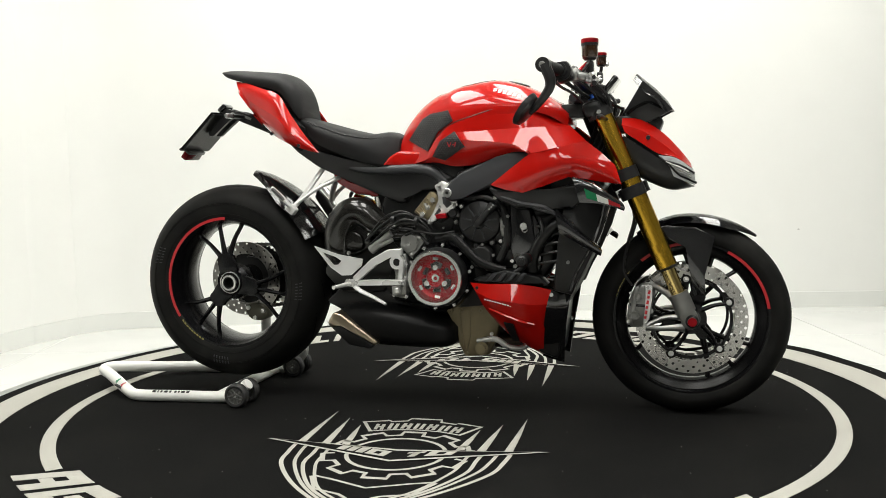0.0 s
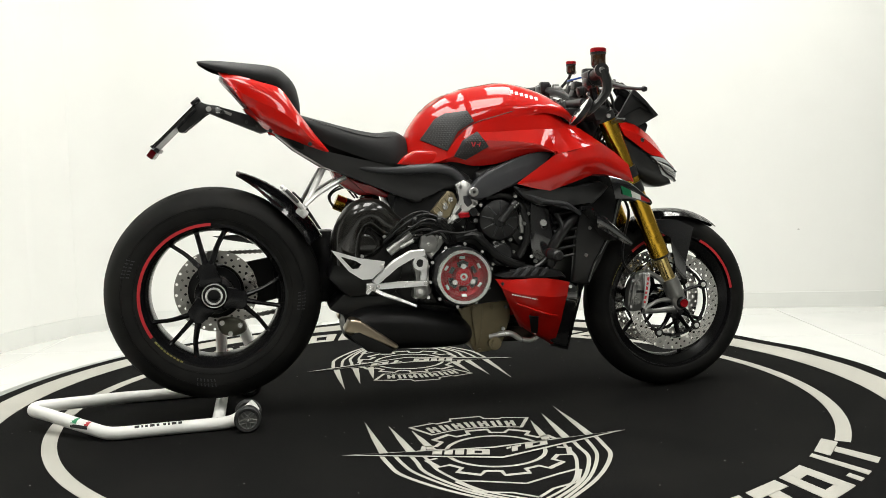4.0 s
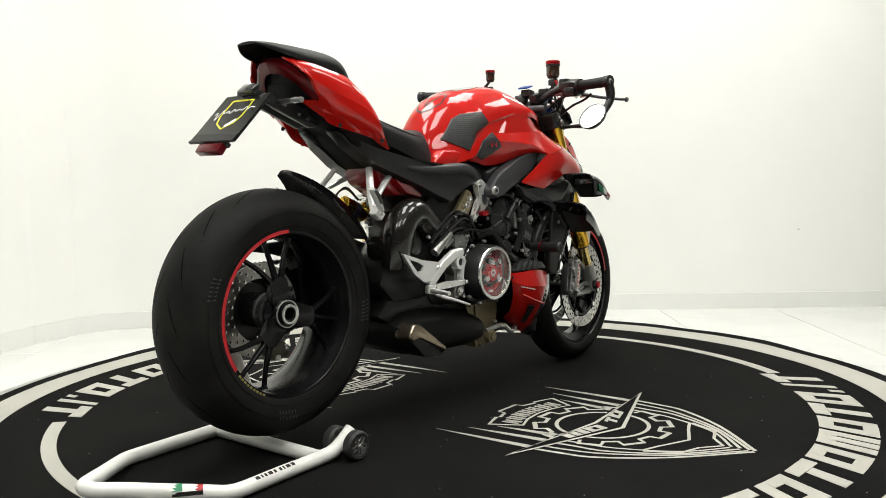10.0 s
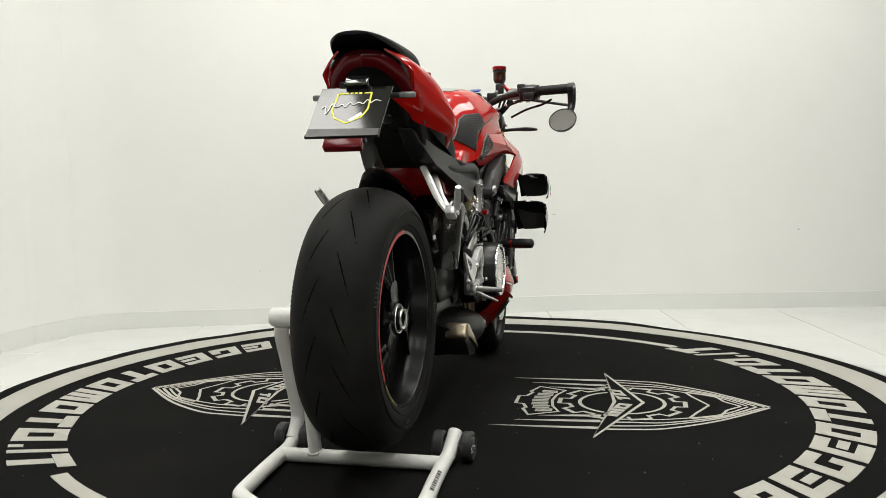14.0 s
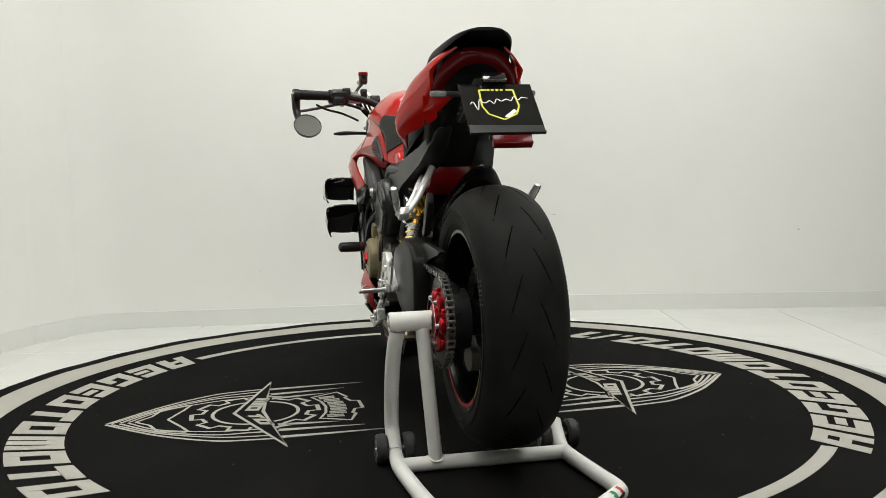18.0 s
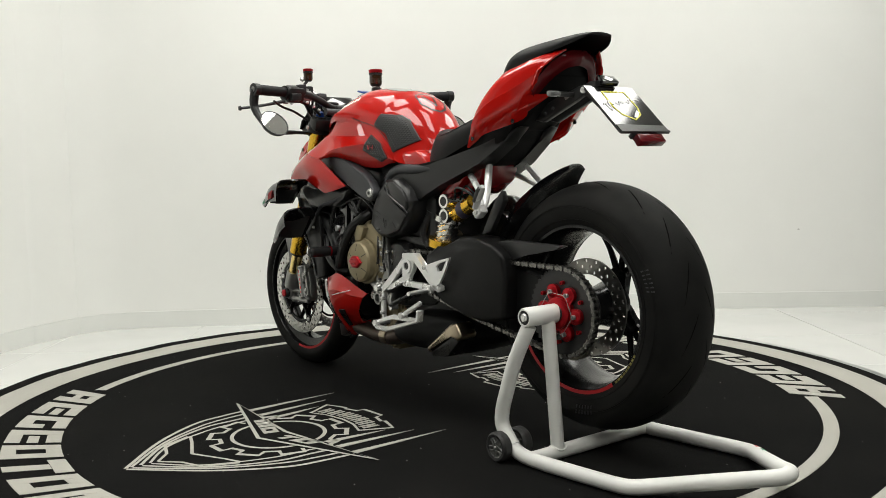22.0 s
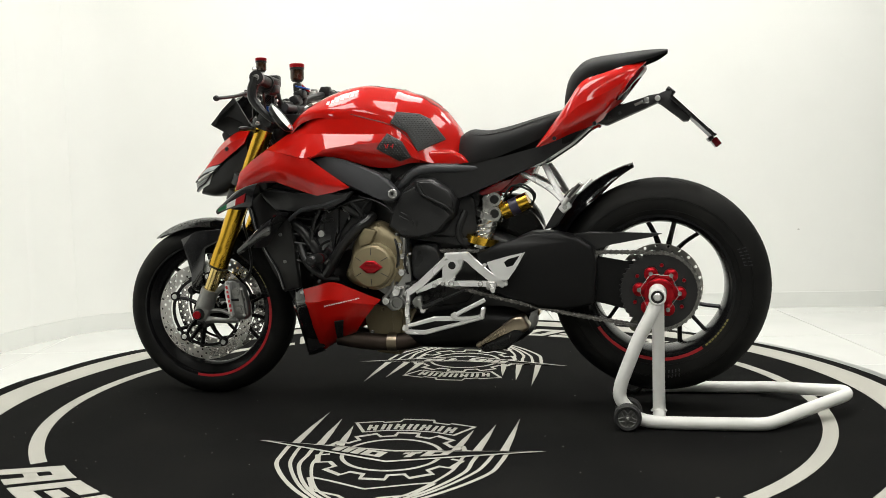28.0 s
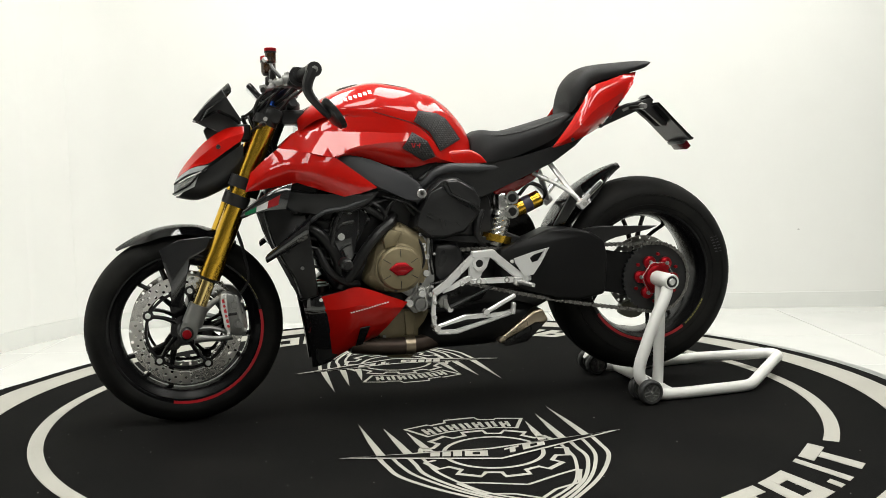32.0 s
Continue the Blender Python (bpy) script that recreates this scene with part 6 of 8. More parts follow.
for s in (-1, 1):
    bm = B()
    rod(bm, (-0.655, 0.030 * s, 0.936), (-0.660, 0.100 * s, 0.936), 0.007)
    part("indicator_stalk", bm, BLACK, bike)
    bm = B()
    box(bm, (-0.664, 0.114 * s - 0.004, 0.936), (0.016, 0.042, 0.016), bevel=0.006)
    part("indicator", bm, INDIC, bike, "small clear indicator lamp")


# -- engine block and what hangs on it --
HUB = V(-0.700, 0, 0.381)
bm = B()
slab(bm, [(-0.13, 0.65), (-0.05, 0.70), (0.10, 0.70), (0.26, 0.73), (0.40, 0.70), (0.42, 0.62), (0.39, 0.45), (0.30, 0.33), (0.05, 0.31), (-0.12, 0.33), (-0.19, 0.42), (-0.18, 0.55)], -0.095, 0.095, 0.015)
part("crankcase", bm, DEEP, bike, "black engine crankcase")
bm = B()
slab(bm, [(0.16, 0.66), (0.33, 0.70), (0.43, 0.66), (0.42, 0.56), (0.36, 0.50), (0.24, 0.50), (0.20, 0.55)], -0.135, 0.135, 0.014)
part("front_cylinder_bank", bm, DEEP, bike)
bm = B()
slab(bm, [(-0.15, 0.66), (-0.10, 0.69), (-0.02, 0.71), (0.06, 0.70), (0.09, 0.60), (0.06, 0.50), (-0.08, 0.48), (-0.16, 0.56)], -0.105, 0.105, 0.014)
part("rear_cylinder_bank", bm, BLACK, bike)
bm = B()
slab(bm, [(0.28, 0.79), (0.40, 0.80), (0.50, 0.80), (0.52, 0.74), (0.45, 0.70), (0.30, 0.69), (0.10, 0.69), (0.10, 0.74), (0.20, 0.77)], -0.14, 0.14, 0.015)
part("front_frame", bm, BLACK, bike)
# inclined dark under-shroud below the red panels
for s in (-1, 1):
    bm = B()
    slab(bm, [(0.21, 0.690), (0.31, 0.672), (0.40, 0.686), (0.47, 0.70), (0.53, 0.70), (0.50, 0.66), (0.46, 0.625), (0.38, 0.635), (0.30, 0.628), (0.24, 0.655)], 0.155 * s, 0.192 * s, 0.010)
    part("under_shroud", bm, BLACK, bike)
    bm = B()
    tube(bm, [(0.235, 0.185 * s, 0.672), (0.31, 0.190 * s, 0.645), (0.38, 0.190 * s, 0.632), (0.425, 0.185 * s, 0.60)], [0.006, 0.007, 0.007, 0.006], 8, smooth=4)
    part("shroud_edge", bm, GREYBLK, bike)

# black slab added to darken the open gap between upper wing and shroud
bm = B()
slab(bm, [(0.38, 0.75), (0.49, 0.765), (0.535, 0.72), (0.545, 0.69), (0.50, 0.64), (0.40, 0.64)], -0.158, 0.158, 0.012)
part("wing_gap_filler", bm, DEEP, bike)
# radiators
rad = new("radiator")
rad.parent = bike
bm = B()
slab(bm, [(0.468, 0.700), (0.535, 0.690), (0.508, 0.500), (0.440, 0.480)], -0.165, 0.165, 0.004)
part("upper_core", bm, RADM, rad)
bm = B()
slab(bm, [(0.425, 0.485), (0.505, 0.490), (0.445, 0.360), (0.395, 0.280)], -0.150, 0.150, 0.004)
part("lower_core", bm, RADM, rad)
for s in (-1, 1):
    bm = B()
    slab(bm, [(0.440, 0.690), (0.545, 0.690), (0.570, 0.640), (0.545, 0.560), (0.520, 0.505), (0.484, 0.450), (0.458, 0.372), (0.40, 0.385), (0.415, 0.52)], 0.150 * s, 0.178 * s, 0.008)
    part("side_tank", bm, DEEP, rad)
    bm = B()
    tube(bm, [(0.555, 0.180 * s, 0.655), (0.532, 0.181 * s, 0.560), (0.500, 0.181 * s, 0.492), (0.470, 0.180 * s, 0.440), (0.452, 0.180 * s, 0.385)], 0.0045, 8, smooth=4)
    part("side_tank_edge", bm, GLOSSBLK, rad)
    for k in range(3):
        bolt((0.470 - 0.012 * k, 0.179 * s, 0.640 - 0.085 * k), s, 0.0055, 0.004, GREYCAST, rad)
    bm = B()
    for k in range(6):
        f = k / 5
        rod(bm, (0.350, 0.150 * s, 0.60 - f * 0.14), (0.455 - 0.03 * f, 0.165 * s, 0.615 - f * 0.14), 0.005, n=6)
    part("side_rib", bm, BLACK, rad)
    bm = B()
    tube(bm, [(0.44, 0.150 * s, 0.60), (0.39, 0.160 * s, 0.565), (0.345, 0.160 * s, 0.50), (0.335, 0.150 * s, 0.44)], 0.017, 12, smooth=4)
    part("water_hose", bm, WIRE, rad)

# belly pan
for s in (-1, 1):
    pan = new("belly_pan")
    pan.parent = bike
    pan["label"] = "red belly pan side with a black front edge"
    bm = B()
    low = [(0.228, 0.130, 0.270), (0.255, 0.134, 0.245), (0.295, 0.134, 0.222), (0.330, 0.128, 0.205), (0.362, 0.120, 0.200)]
    if s < 0:
        L = [[(0.150, 0.180, 0.407), (0.205, 0.186, 0.404), (0.285, 0.188, 0.405), (0.345, 0.182, 0.398), (0.398, 0.168, 0.385)],
             [(0.168, 0.186, 0.380), (0.215, 0.200, 0.362), (0.285, 0.208, 0.352), (0.340, 0.200, 0.345), (0.385, 0.178, 0.345)],
             [(0.192, 0.172, 0.330), (0.228, 0.182, 0.310), (0.285, 0.188, 0.290), (0.330, 0.180, 0.272), (0.372, 0.160, 0.275)], low]
    else:
        L = [[(0.135, 0.176, 0.352), (0.190, 0.184, 0.374), (0.282, 0.190, 0.407), (0.340, 0.184, 0.395), (0.396, 0.168, 0.380)],
             [(0.150, 0.184, 0.338), (0.205, 0.198, 0.343), (0.285, 0.206, 0.355), (0.340, 0.200, 0.345), (0.385, 0.178, 0.342)],
             [(0.196, 0.172, 0.285), (0.230, 0.182, 0.285), (0.285, 0.188, 0.285), (0.330, 0.180, 0.272), (0.372, 0.160, 0.275)],
             [(0.234, 0.130, 0.240), (0.258, 0.134, 0.234)] + low[2:]]
    L.append([(0.252, 0.085, 0.238), (0.285, 0.086, 0.215), (0.315, 0.086, 0.198), (0.340, 0.086, 0.184), (0.358, 0.086, 0.172)])
    shell(bm, [side_of(l, s) for l in L[:2]], 0.005, across=3, along=4)
    shell(bm, [side_of(l, s) for l in L[1:]], 0.005, across=3, along=4)
    part("panel", bm, RED, pan, angle=30)
    bm = B()
    shell(bm, [side_of([(0.395, 0.169, 0.387), (0.420, 0.160, 0.380), (0.446, 0.135, 0.366)], s), side_of([(0.382, 0.179, 0.345), (0.415, 0.168, 0.34), (0.442, 0.14, 0.335)], s),
               side_of([(0.369, 0.161, 0.274), (0.405, 0.150, 0.268), (0.430, 0.12, 0.262)], s), side_of([(0.354, 0.087, 0.170), (0.390, 0.083, 0.158), (0.418, 0.075, 0.150)], s)], 0.005)
    part("front_edge", bm, GLOSSBLK, pan)
    # dark sheet laid on the panel in place of the vent's shaded opening
    bm = B()
    shell(bm, [side_of([(0.254, 0.189, 0.290), (0.264, 0.168, 0.258), (0.272, 0.146, 0.230)], s), side_of([(0.284, 0.193, 0.286), (0.288, 0.171, 0.255), (0.293, 0.146, 0.226)], s)], 0.004)
    part("vent", bm, DEEP, pan)
    if s < 0:
        bm = B()
        tube(bm, [(0.212, -0.1985, 0.330), (0.30, -0.199, 0.296), (0.345, -0.190, 0.285)], [0.003, 0.005, 0.003], 6, smooth=4)
        part("crease", bm, RED, pan)
    for k in range(15):
        bm = B()
        x = 0.200 + k * 0.0078
        box(bm, (x, (0.2052 - abs(k - 8) * 0.0006) * s, 0.359 - k * 0.0018), (0.0050, 0.0012, 0.0034))
        part("lettering_bar", bm, WHITEP, pan)
    bolt((0.395, 0.172 * s, 0.372), s, 0.006, 0.004, ALU, pan)
    bolt((0.172, 0.186 * s, 0.392), s, 0.005, 0.003, BLACK, pan)
bm = B()
slab(bm, [(0.28, 0.40), (0.43, 0.37), (0.405, 0.165), (0.35, 0.185), (0.27, 0.27)], -0.12, 0.12, 0.012)
part("belly_pan_core", bm, DEEP, bike)

# wings on the radiator sides, two a side
for s in (-1, 1):
    for upper in (True, False):
        w = new("aero_wing")
        w.parent = bike
        bm = B()
        if upper:
            L0 = [(0.455, 0.195, 0.722), (0.515, 0.195, 0.690), (0.585, 0.190, 0.640)]
            L1 = [(0.470, 0.268, 0.724), (0.530, 0.280, 0.702), (0.605, 0.275, 0.652)]
            L2 = [(0.478, 0.304, 0.712), (0.545, 0.306, 0.690), (0.618, 0.290, 0.636)]
            L3 = [(0.495, 0.303, 0.650), (0.560, 0.300, 0.645), (0.615, 0.286, 0.625)]
        else:
            L0 = [(0.420, 0.180, 0.625), (0.470, 0.185, 0.572), (0.530, 0.185, 0.520)]
            L1 = [(0.425, 0.255, 0.628), (0.475, 0.265, 0.585), (0.540, 0.262, 0.530)]
            L2 = [(0.430, 0.306, 0.614), (0.485, 0.306, 0.572), (0.555, 0.288, 0.516)]
            L3 = [(0.438, 0.303, 0.566), (0.490, 0.301, 0.536), (0.551, 0.285, 0.500)]
        shell(bm, [side_of(l, s) for l in (L0, L1, L2, L3)], 0.005, across=3, along=4)
        part("blade", bm, GLOSSBLK, w, "gloss black winglet", angle=45)
        bm = B()
        z0, z1, xv = (0.640, 0.700, 0.540) if upper else (0.522, 0.596, 0.475)
        shell(bm, [side_of([(xv - 0.030, 0.200, z1), (xv - 0.010, 0.255, z1 + 0.004), (xv, 0.294, z1 - 0.006)], s), side_of([(xv + 0.015, 0.215, z0), (xv + 0.030, 0.255, z0), (xv + 0.030, 0.288, z0 + 0.004)], s)], 0.004)
        part("vane", bm, BLACK, w)
        if upper:
            for k, mt in enumerate((GREENP, WHITEP, REDP) if s < 0 else (REDP, WHITEP, GREENP)):
                f0, f1 = 0.20 + k * 0.24, 0.20 + (k + 1) * 0.24
                bm = B()
                rows = []
                for f in (f0, (f0 + f1) / 2, f1):
                    a, b = V(*L2[0]).lerp(V(*L2[2]), f), V(*L3[0]).lerp(V(*L3[2]), f)
                    bulge = 0.0155 * math.sin(math.pi * min(1, max(0, f))) * 0.35
                    rows.append([V((a.x * 0.78 + b.x * 0.22), (max(a.y, b.y) + 0.006 + bulge) * s, a.z * 0.78 + b.z * 0.22 + 0.004), V(a.x * 0.25 + b.x * 0.75, (max(a.y, b.y) + 0.006 + bulge) * s, a.z * 0.25 + b.z * 0.75 + 0.004)])
                grid(bm, rows)
                bmesh.ops.solidify(bm, geom=bm.faces[:], thickness=0.001)
                part("tricolour_stripe", bm, mt, w)
    # crash slider
    bm = B()
    turned(bm, [(0.0, 0.275 * s), (0.012, 0.275 * s), (0.017, 0.269 * s), (0.0175, 0.205 * s), (0.015, 0.20 * s), (0.0, 0.20 * s)], V(0.325, 0, 0.481), 24)
    sl = part("crash_slider", bm, BLACK, bike, "black plastic crash protector")
    bm = B()
    turned(bm, [(0.0, 0.196 * s), (0.017, 0.196 * s), (0.017, 0.186 * s), (0.012, 0.15 * s), (0.012, 0.09 * s), (0.0, 0.09 * s)], V(0.325, 0, 0.481), 20)
    part("collar", bm, BLACK, sl)
    bm = B()
    turned(bm, [(0.012, 0.200 * s), (0.0170, 0.200 * s), (0.0170, 0.195 * s), (0.012, 0.195 * s)], V(0.325, 0, 0.481), 20, closed=True)
    part("red_ring", bm, REDANO, sl, "red anodised ring")
    bolt((0.325, 0.2755 * s, 0.481), s, 0.008, 0.002, DEEP, sl)
    bolt((0.315, 0.150 * s, 0.565), s, 0.011, 0.008, ALU)
    bm = B()
    slab(bm, [(0.24, 0.66), (0.33, 0.64), (0.37, 0.55), (0.36, 0.44), (0.31, 0.43), (0.29, 0.54), (0.235, 0.60)], 0.10 * s, 0.148 * s, 0.010)
    part("engine_mount_plate", bm, GLOSSBLK, bike)

# right side: clutch
CL = V(0.047, 0, 0.421)
bm = B()
dome(bm, [(-0.045, 0.42), (-0.035, 0.485), (0.01, 0.52), (0.06, 0.525), (0.115, 0.50), (0.145, 0.44), (0.14, 0.38), (0.10, 0.325), (0.04, 0.31), (-0.02, 0.335)], -0.08, -0.158, smooth=3)
part("clutch_housing", bm, GLOSSBLK, bike, "black clutch housing")
bm = B()
turned(bm, [(0.074, -0.128), (0.090, -0.128), (0.088, -0.178), (0.084, -0.188), (0.077, -0.190), (0.074, -0.186)], CL, 56, closed=True)
clutch = part("clutch_cover", bm, BLACK, bike, "open black clutch cover ring")
bm = B()
turned(bm, [(0.0715, -0.170), (0.0735, -0.1912), (0.0825, -0.1912), (0.0845, -0.187), (0.073, -0.170)], CL, 56, closed=True)
part("polished_ring", bm, SHOCKM, clutch, "bright machined ring")
bm = B()
turned(bm, [(0.0, -0.160), (0.073, -0.160), (0.073, -0.164), (0.062, -0.166), (0.058, -0.162), (0.050, -0.160), (0.034, -0.162), (0.030, -0.172), (0.026, -0.180), (0.012, -0.180), (0.010, -0.176), (0.0, -0.176)], CL, 48)
part("pressure_plate", bm, REDANO, clutch, "red anodised pressure plate")
for k in range(3):
    a = radians(120 * k + 90)
    at = lambda r, da: (CL.x + r * math.cos(a + da), CL.z + r * math.sin(a + da))
    # raised dark blocks in place of shaded recesses in the plate
    bm = B()
    slab(bm, [at(0.018, -0.5), at(0.046, -0.42), at(0.050, 0.0), at(0.046, 0.42), at(0.018, 0.5)], -0.160, -0.1715, 0.002)
    part("plate_recess", bm, DEEP, clutch)
    bm = B()
    slab(bm, [at(0.036, 1.047 - 0.32), at(0.046, 1.047 - 0.24), at(0.046, 1.047 + 0.24), at(0.036, 1.047 + 0.32)], -0.160, -0.1705, 0.001)
    part("plate_recess", bm, DEEP, clutch)
    bolt(CL + V(0.032 * math.cos(a), -0.1735, 0.032 * math.sin(a)), -1, 0.0085, 0.008, ALU, clutch, "spring_bolt")
bm = B()
turned(bm, [(0.006, -0.180), (0.012, -0.181), (0.0145, -0.178), (0.0145, -0.170), (0.006, -0.170)], CL, 6, closed=True)
part("centre_nut", bm, ALU, clutch)
for k in range(6):
    a = radians(60 * k + 30)
    bm = B()
    p0, p1 = CL + V(0.058 * math.cos(a - 0.10), -0.1675, 0.058 * math.sin(a - 0.10)), CL + V(0.060 * math.cos(a + 0.16), -0.1675, 0.060 * math.sin(a + 0.16))
    rod(bm, p0, p1, 0.0045, n=6)
    part("plate_rib", bm, SILVER, clutch)
clutch.location.y -= 0.020
bm = B()
turned(bm, [(0.0, -0.1875), (0.0765, -0.1875), (0.0765, -0.1845), (0.0, -0.1845)], CL, 48)
lens = part("clear_cover", bm, CLEARC, clutch, "clear flat clutch window")
lens.visible_shadow = False
for k in range(10):
    a = radians(36 * k + 10)
    bolt(CL + V(0.098 * math.cos(a), -0.154, 0.098 * math.sin(a)), -1, 0.0052, 0.008, ALU)
# outer generator-side round cover, ribbed
AC = V(0.174, 0, 0.588)
bm = B()
turned(bm, [(0.0, -0.160), (0.018, -0.160), (0.022, -0.156), (0.048, -0.152), (0.062, -0.146), (0.068, -0.132), (0.068, -0.09), (0.0, -0.09)], AC, 40)
gcov = part("cam_drive_cover", bm, BLACK, bike, "round ribbed black engine cover")
for k in range(9):
    a = radians(40 * k + 8)
    bm = B()
    rod(bm, AC + V(0.02 * math.cos(a), -0.159, 0.02 * math.sin(a)), AC + V(0.056 * math.cos(a), -0.148, 0.056 * math.sin(a)), 0.003, n=6)
    part("rib", bm, GREYBLK, gcov)
for k in range(9):
    a = radians(40 * k + 20)
    bm = B()
    turned(bm, [(0.0, -0.138), (0.008, -0.138), (0.010, -0.134), (0.010, -0.10), (0.0, -0.10)], AC + V(0.074 * math.cos(a), 0, 0.074 * math.sin(a)), 12)
    part("bolt_boss", bm, BLACK, gcov)
    bolt(AC + V(0.074 * math.cos(a), -0.138, 0.074 * math.sin(a)), -1, 0.006, 0.006, GREYCAST if k % 3 else ALU)
bm = B()
rod(bm, AC + V(0.0, -0.166, -0.005), AC + V(0.040, -0.168, 0.042), 0.011, n=14)
part("oil_filler_neck", bm, BLACK, bike)
bm = B()
rod(bm, AC + V(0.040, -0.168, 0.042), AC + V(0.052, -0.168, 0.054), 0.015, 0.013, 16)
part("oil_filler_cap", bm, BLACK, bike)
for k in range(3):
    bolt(AC + V(0.040 + 0.006 * k, -0.184, 0.040 + 0.006 * k), -1, 0.0025, 0.002, ALU)
# side plate with bolts and strap in front of it
bm = B()
slab(bm, [(0.272, 0.665), (0.335, 0.650), (0.345, 0.52), (0.345, 0.445), (0.285, 0.435), (0.268, 0.52)], -0.12, -0.158, 0.010)
part("side_plate", bm, GLOSSBLK, bike)
for bx, bz, br in ((0.312, 0.575, 0.011), (0.300, 0.655, 0.005), (0.285, 0.455, 0.006), (0.335, 0.455, 0.006), (0.265, 0.605, 0.005), (0.250, 0.575, 0.006)):
    bolt((bx, -0.159, bz), -1, br, 0.008, ALU if br > 0.01 else GREYCAST)
bm = B()
tube(bm, [(0.215, -0.176, 0.690), (0.300, -0.184, 0.650), (0.375, -0.188, 0.622), (0.425, -0.186, 0.610)], 0.0042, 8, smooth=3)
part("trim_edge", bm, GREYBLK, bike)
bm = B()
turned(bm, [(0.0, -0.158), (0.030, -0.158), (0.036, -0.152), (0.038, -0.12), (0.0, -0.12)], V(0.178, 0, 0.480), 28)
part("water_pump_cover", bm, BLACK, bike, "round black water pump cover")
for k in range(5):
    a = radians(72 * k + 10)
    bolt(V(0.178 + 0.040 * math.cos(a), -0.150, 0.480 + 0.040 * math.sin(a)), -1, 0.005, 0.007, GREYCAST)
# silver frame foot and rear valve cover
for s in (-1, 1):
    bm = B()
    slab(bm, [(0.035, 0.712), (0.060, 0.728), (0.098, 0.712), (0.105, 0.675), (0.092, 0.645), (0.072, 0.600), (0.045, 0.580), (0.032, 0.592), (0.052, 0.640), (0.052, 0.690)], 0.100 * s, 0.134 * s, 0.008)
    part("frame_foot", bm, BLACK, bike)
bm = B()
slab(bm, [(0.034, 0.700), (0.062, 0.716), (0.084, 0.704), (0.110, 0.642), (0.090, 0.622), (0.058, 0.606), (0.036, 0.590), (0.010, 0.578), (0.012, 0.594), (0.034, 0.614), (0.054, 0.655)], -0.132, -0.150, 0.005)
bracket = part("frame_bracket", bm, ALU, bike, "cast silver frame bracket")
# dark patches laid on the bracket, standing for the shade in its pockets
for pts in ([(0.060, 0.665), (0.078, 0.668), (0.090, 0.642), (0.074, 0.630), (0.062, 0.645)], [(0.036, 0.604), (0.056, 0.622), (0.050, 0.632), (0.034, 0.612)]):
    bm = B()
    slab(bm, pts, -0.146, -0.1508, 0.001)
    part("pocket_shade", bm, GREYBLK, bracket)
for p in ((0.052, 0.694), (0.098, 0.640), (0.022, 0.586)):
    bolt((p[0], -0.151, p[1]), -1, 0.0055, 0.004, GREYCAST, bracket)
bm = B()
slab(bm, [(-0.040, 0.618), (0.016, 0.684), (0.036, 0.676), (0.050, 0.645), (0.020, 0.600), (0.000, 0.592)], -0.108, -0.128, 0.005)
part("valve_cover", bm, BRONZE, bike, "bronze-coloured valve cover")
for p in ((-0.010, 0.611), (0.007, 0.632), (0.024, 0.655)):
    bolt((p[0], -0.129, p[1]), -1, 0.0085, 0.006, ALU)
for k in range(5):
    f = k / 4
    bm = B()
    rod(bm, (-0.030 + 0.046 * f, -0.1285, 0.622 + 0.052 * f), (-0.012 + 0.046 * f, -0.1285, 0.604 + 0.046 * f), 0.0022, n=6)
    part("cover_fin", bm, BRONZE, bike)
bm = B()
slab(bm, [(0.040, 0.612), (0.075, 0.616), (0.078, 0.600), (0.045, 0.597)], -0.15, -0.168, 0.004)
part("red_clip", bm, REDANO, bike, "small red anodised clip")
bm = B()
turned(bm, [(0.0, -0.155), (0.012, -0.155), (0.014, -0.148), (0.014, -0.12), (0.0, -0.12)], V(0.092, 0, 0.615), 16)
part("oil_cap", bm, BLACK, bike)
# black water pipes on the right
for pts, r in (([(0.04, -0.14, 0.535), (0.09, -0.158, 0.545), (0.125, -0.162, 0.515), (0.165, -0.160, 0.475), (0.21, -0.155, 0.452), (0.25, -0.14, 0.44)], 0.014),
               ([(0.13, -0.15, 0.66), (0.185, -0.145, 0.665), (0.24, -0.145, 0.64), (0.26, -0.145, 0.60)], 0.010),
               ([(0.25, -0.15, 0.62), (0.262, -0.155, 0.57), (0.258, -0.155, 0.52), (0.235, -0.15, 0.47)], 0.012),
               ([(-0.10, -0.12, 0.56), (-0.06, -0.14, 0.60), (0.0, -0.142, 0.595), (0.03, -0.135, 0.56)], 0.0055),
               ([(-0.13, -0.12, 0.545), (-0.07, -0.15, 0.585), (-0.01, -0.152, 0.575), (0.02, -0.14, 0.53)], 0.005),
               ([(-0.16, -0.12, 0.52), (-0.08, -0.155, 0.565), (-0.03, -0.150, 0.56), (0.01, -0.145, 0.52)], 0.0045),
               ([(0.36, -0.15, 0.60), (0.37, -0.17, 0.55), (0.33, -0.16, 0.47), (0.27, -0.165, 0.43), (0.20, -0.165, 0.425)], 0.008)):
    bm = B()
    tube(bm, pts, r, 10, smooth=5)
    part("engine_hose", bm, WIRE, bike)
bm = B()
slab(bm, [(0.235, 0.60), (0.262, 0.605), (0.268, 0.575), (0.262, 0.54), (0.24, 0.545), (0.238, 0.572)], -0.135, -0.150, 0.005)
part("steel_bracket", bm, GREYCAST, bike)
for p in ((0.30, 0.50), (0.275, 0.47), (0.16, 0.66), (0.225, 0.66), (0.24, 0.53), (0.19, 0.49), (0.165, 0.515)):
    bolt((p[0], -0.150, p[1]), -1, 0.006, 0.006, ALU if p[0] > 0.2 else BLACK)
bm = B()
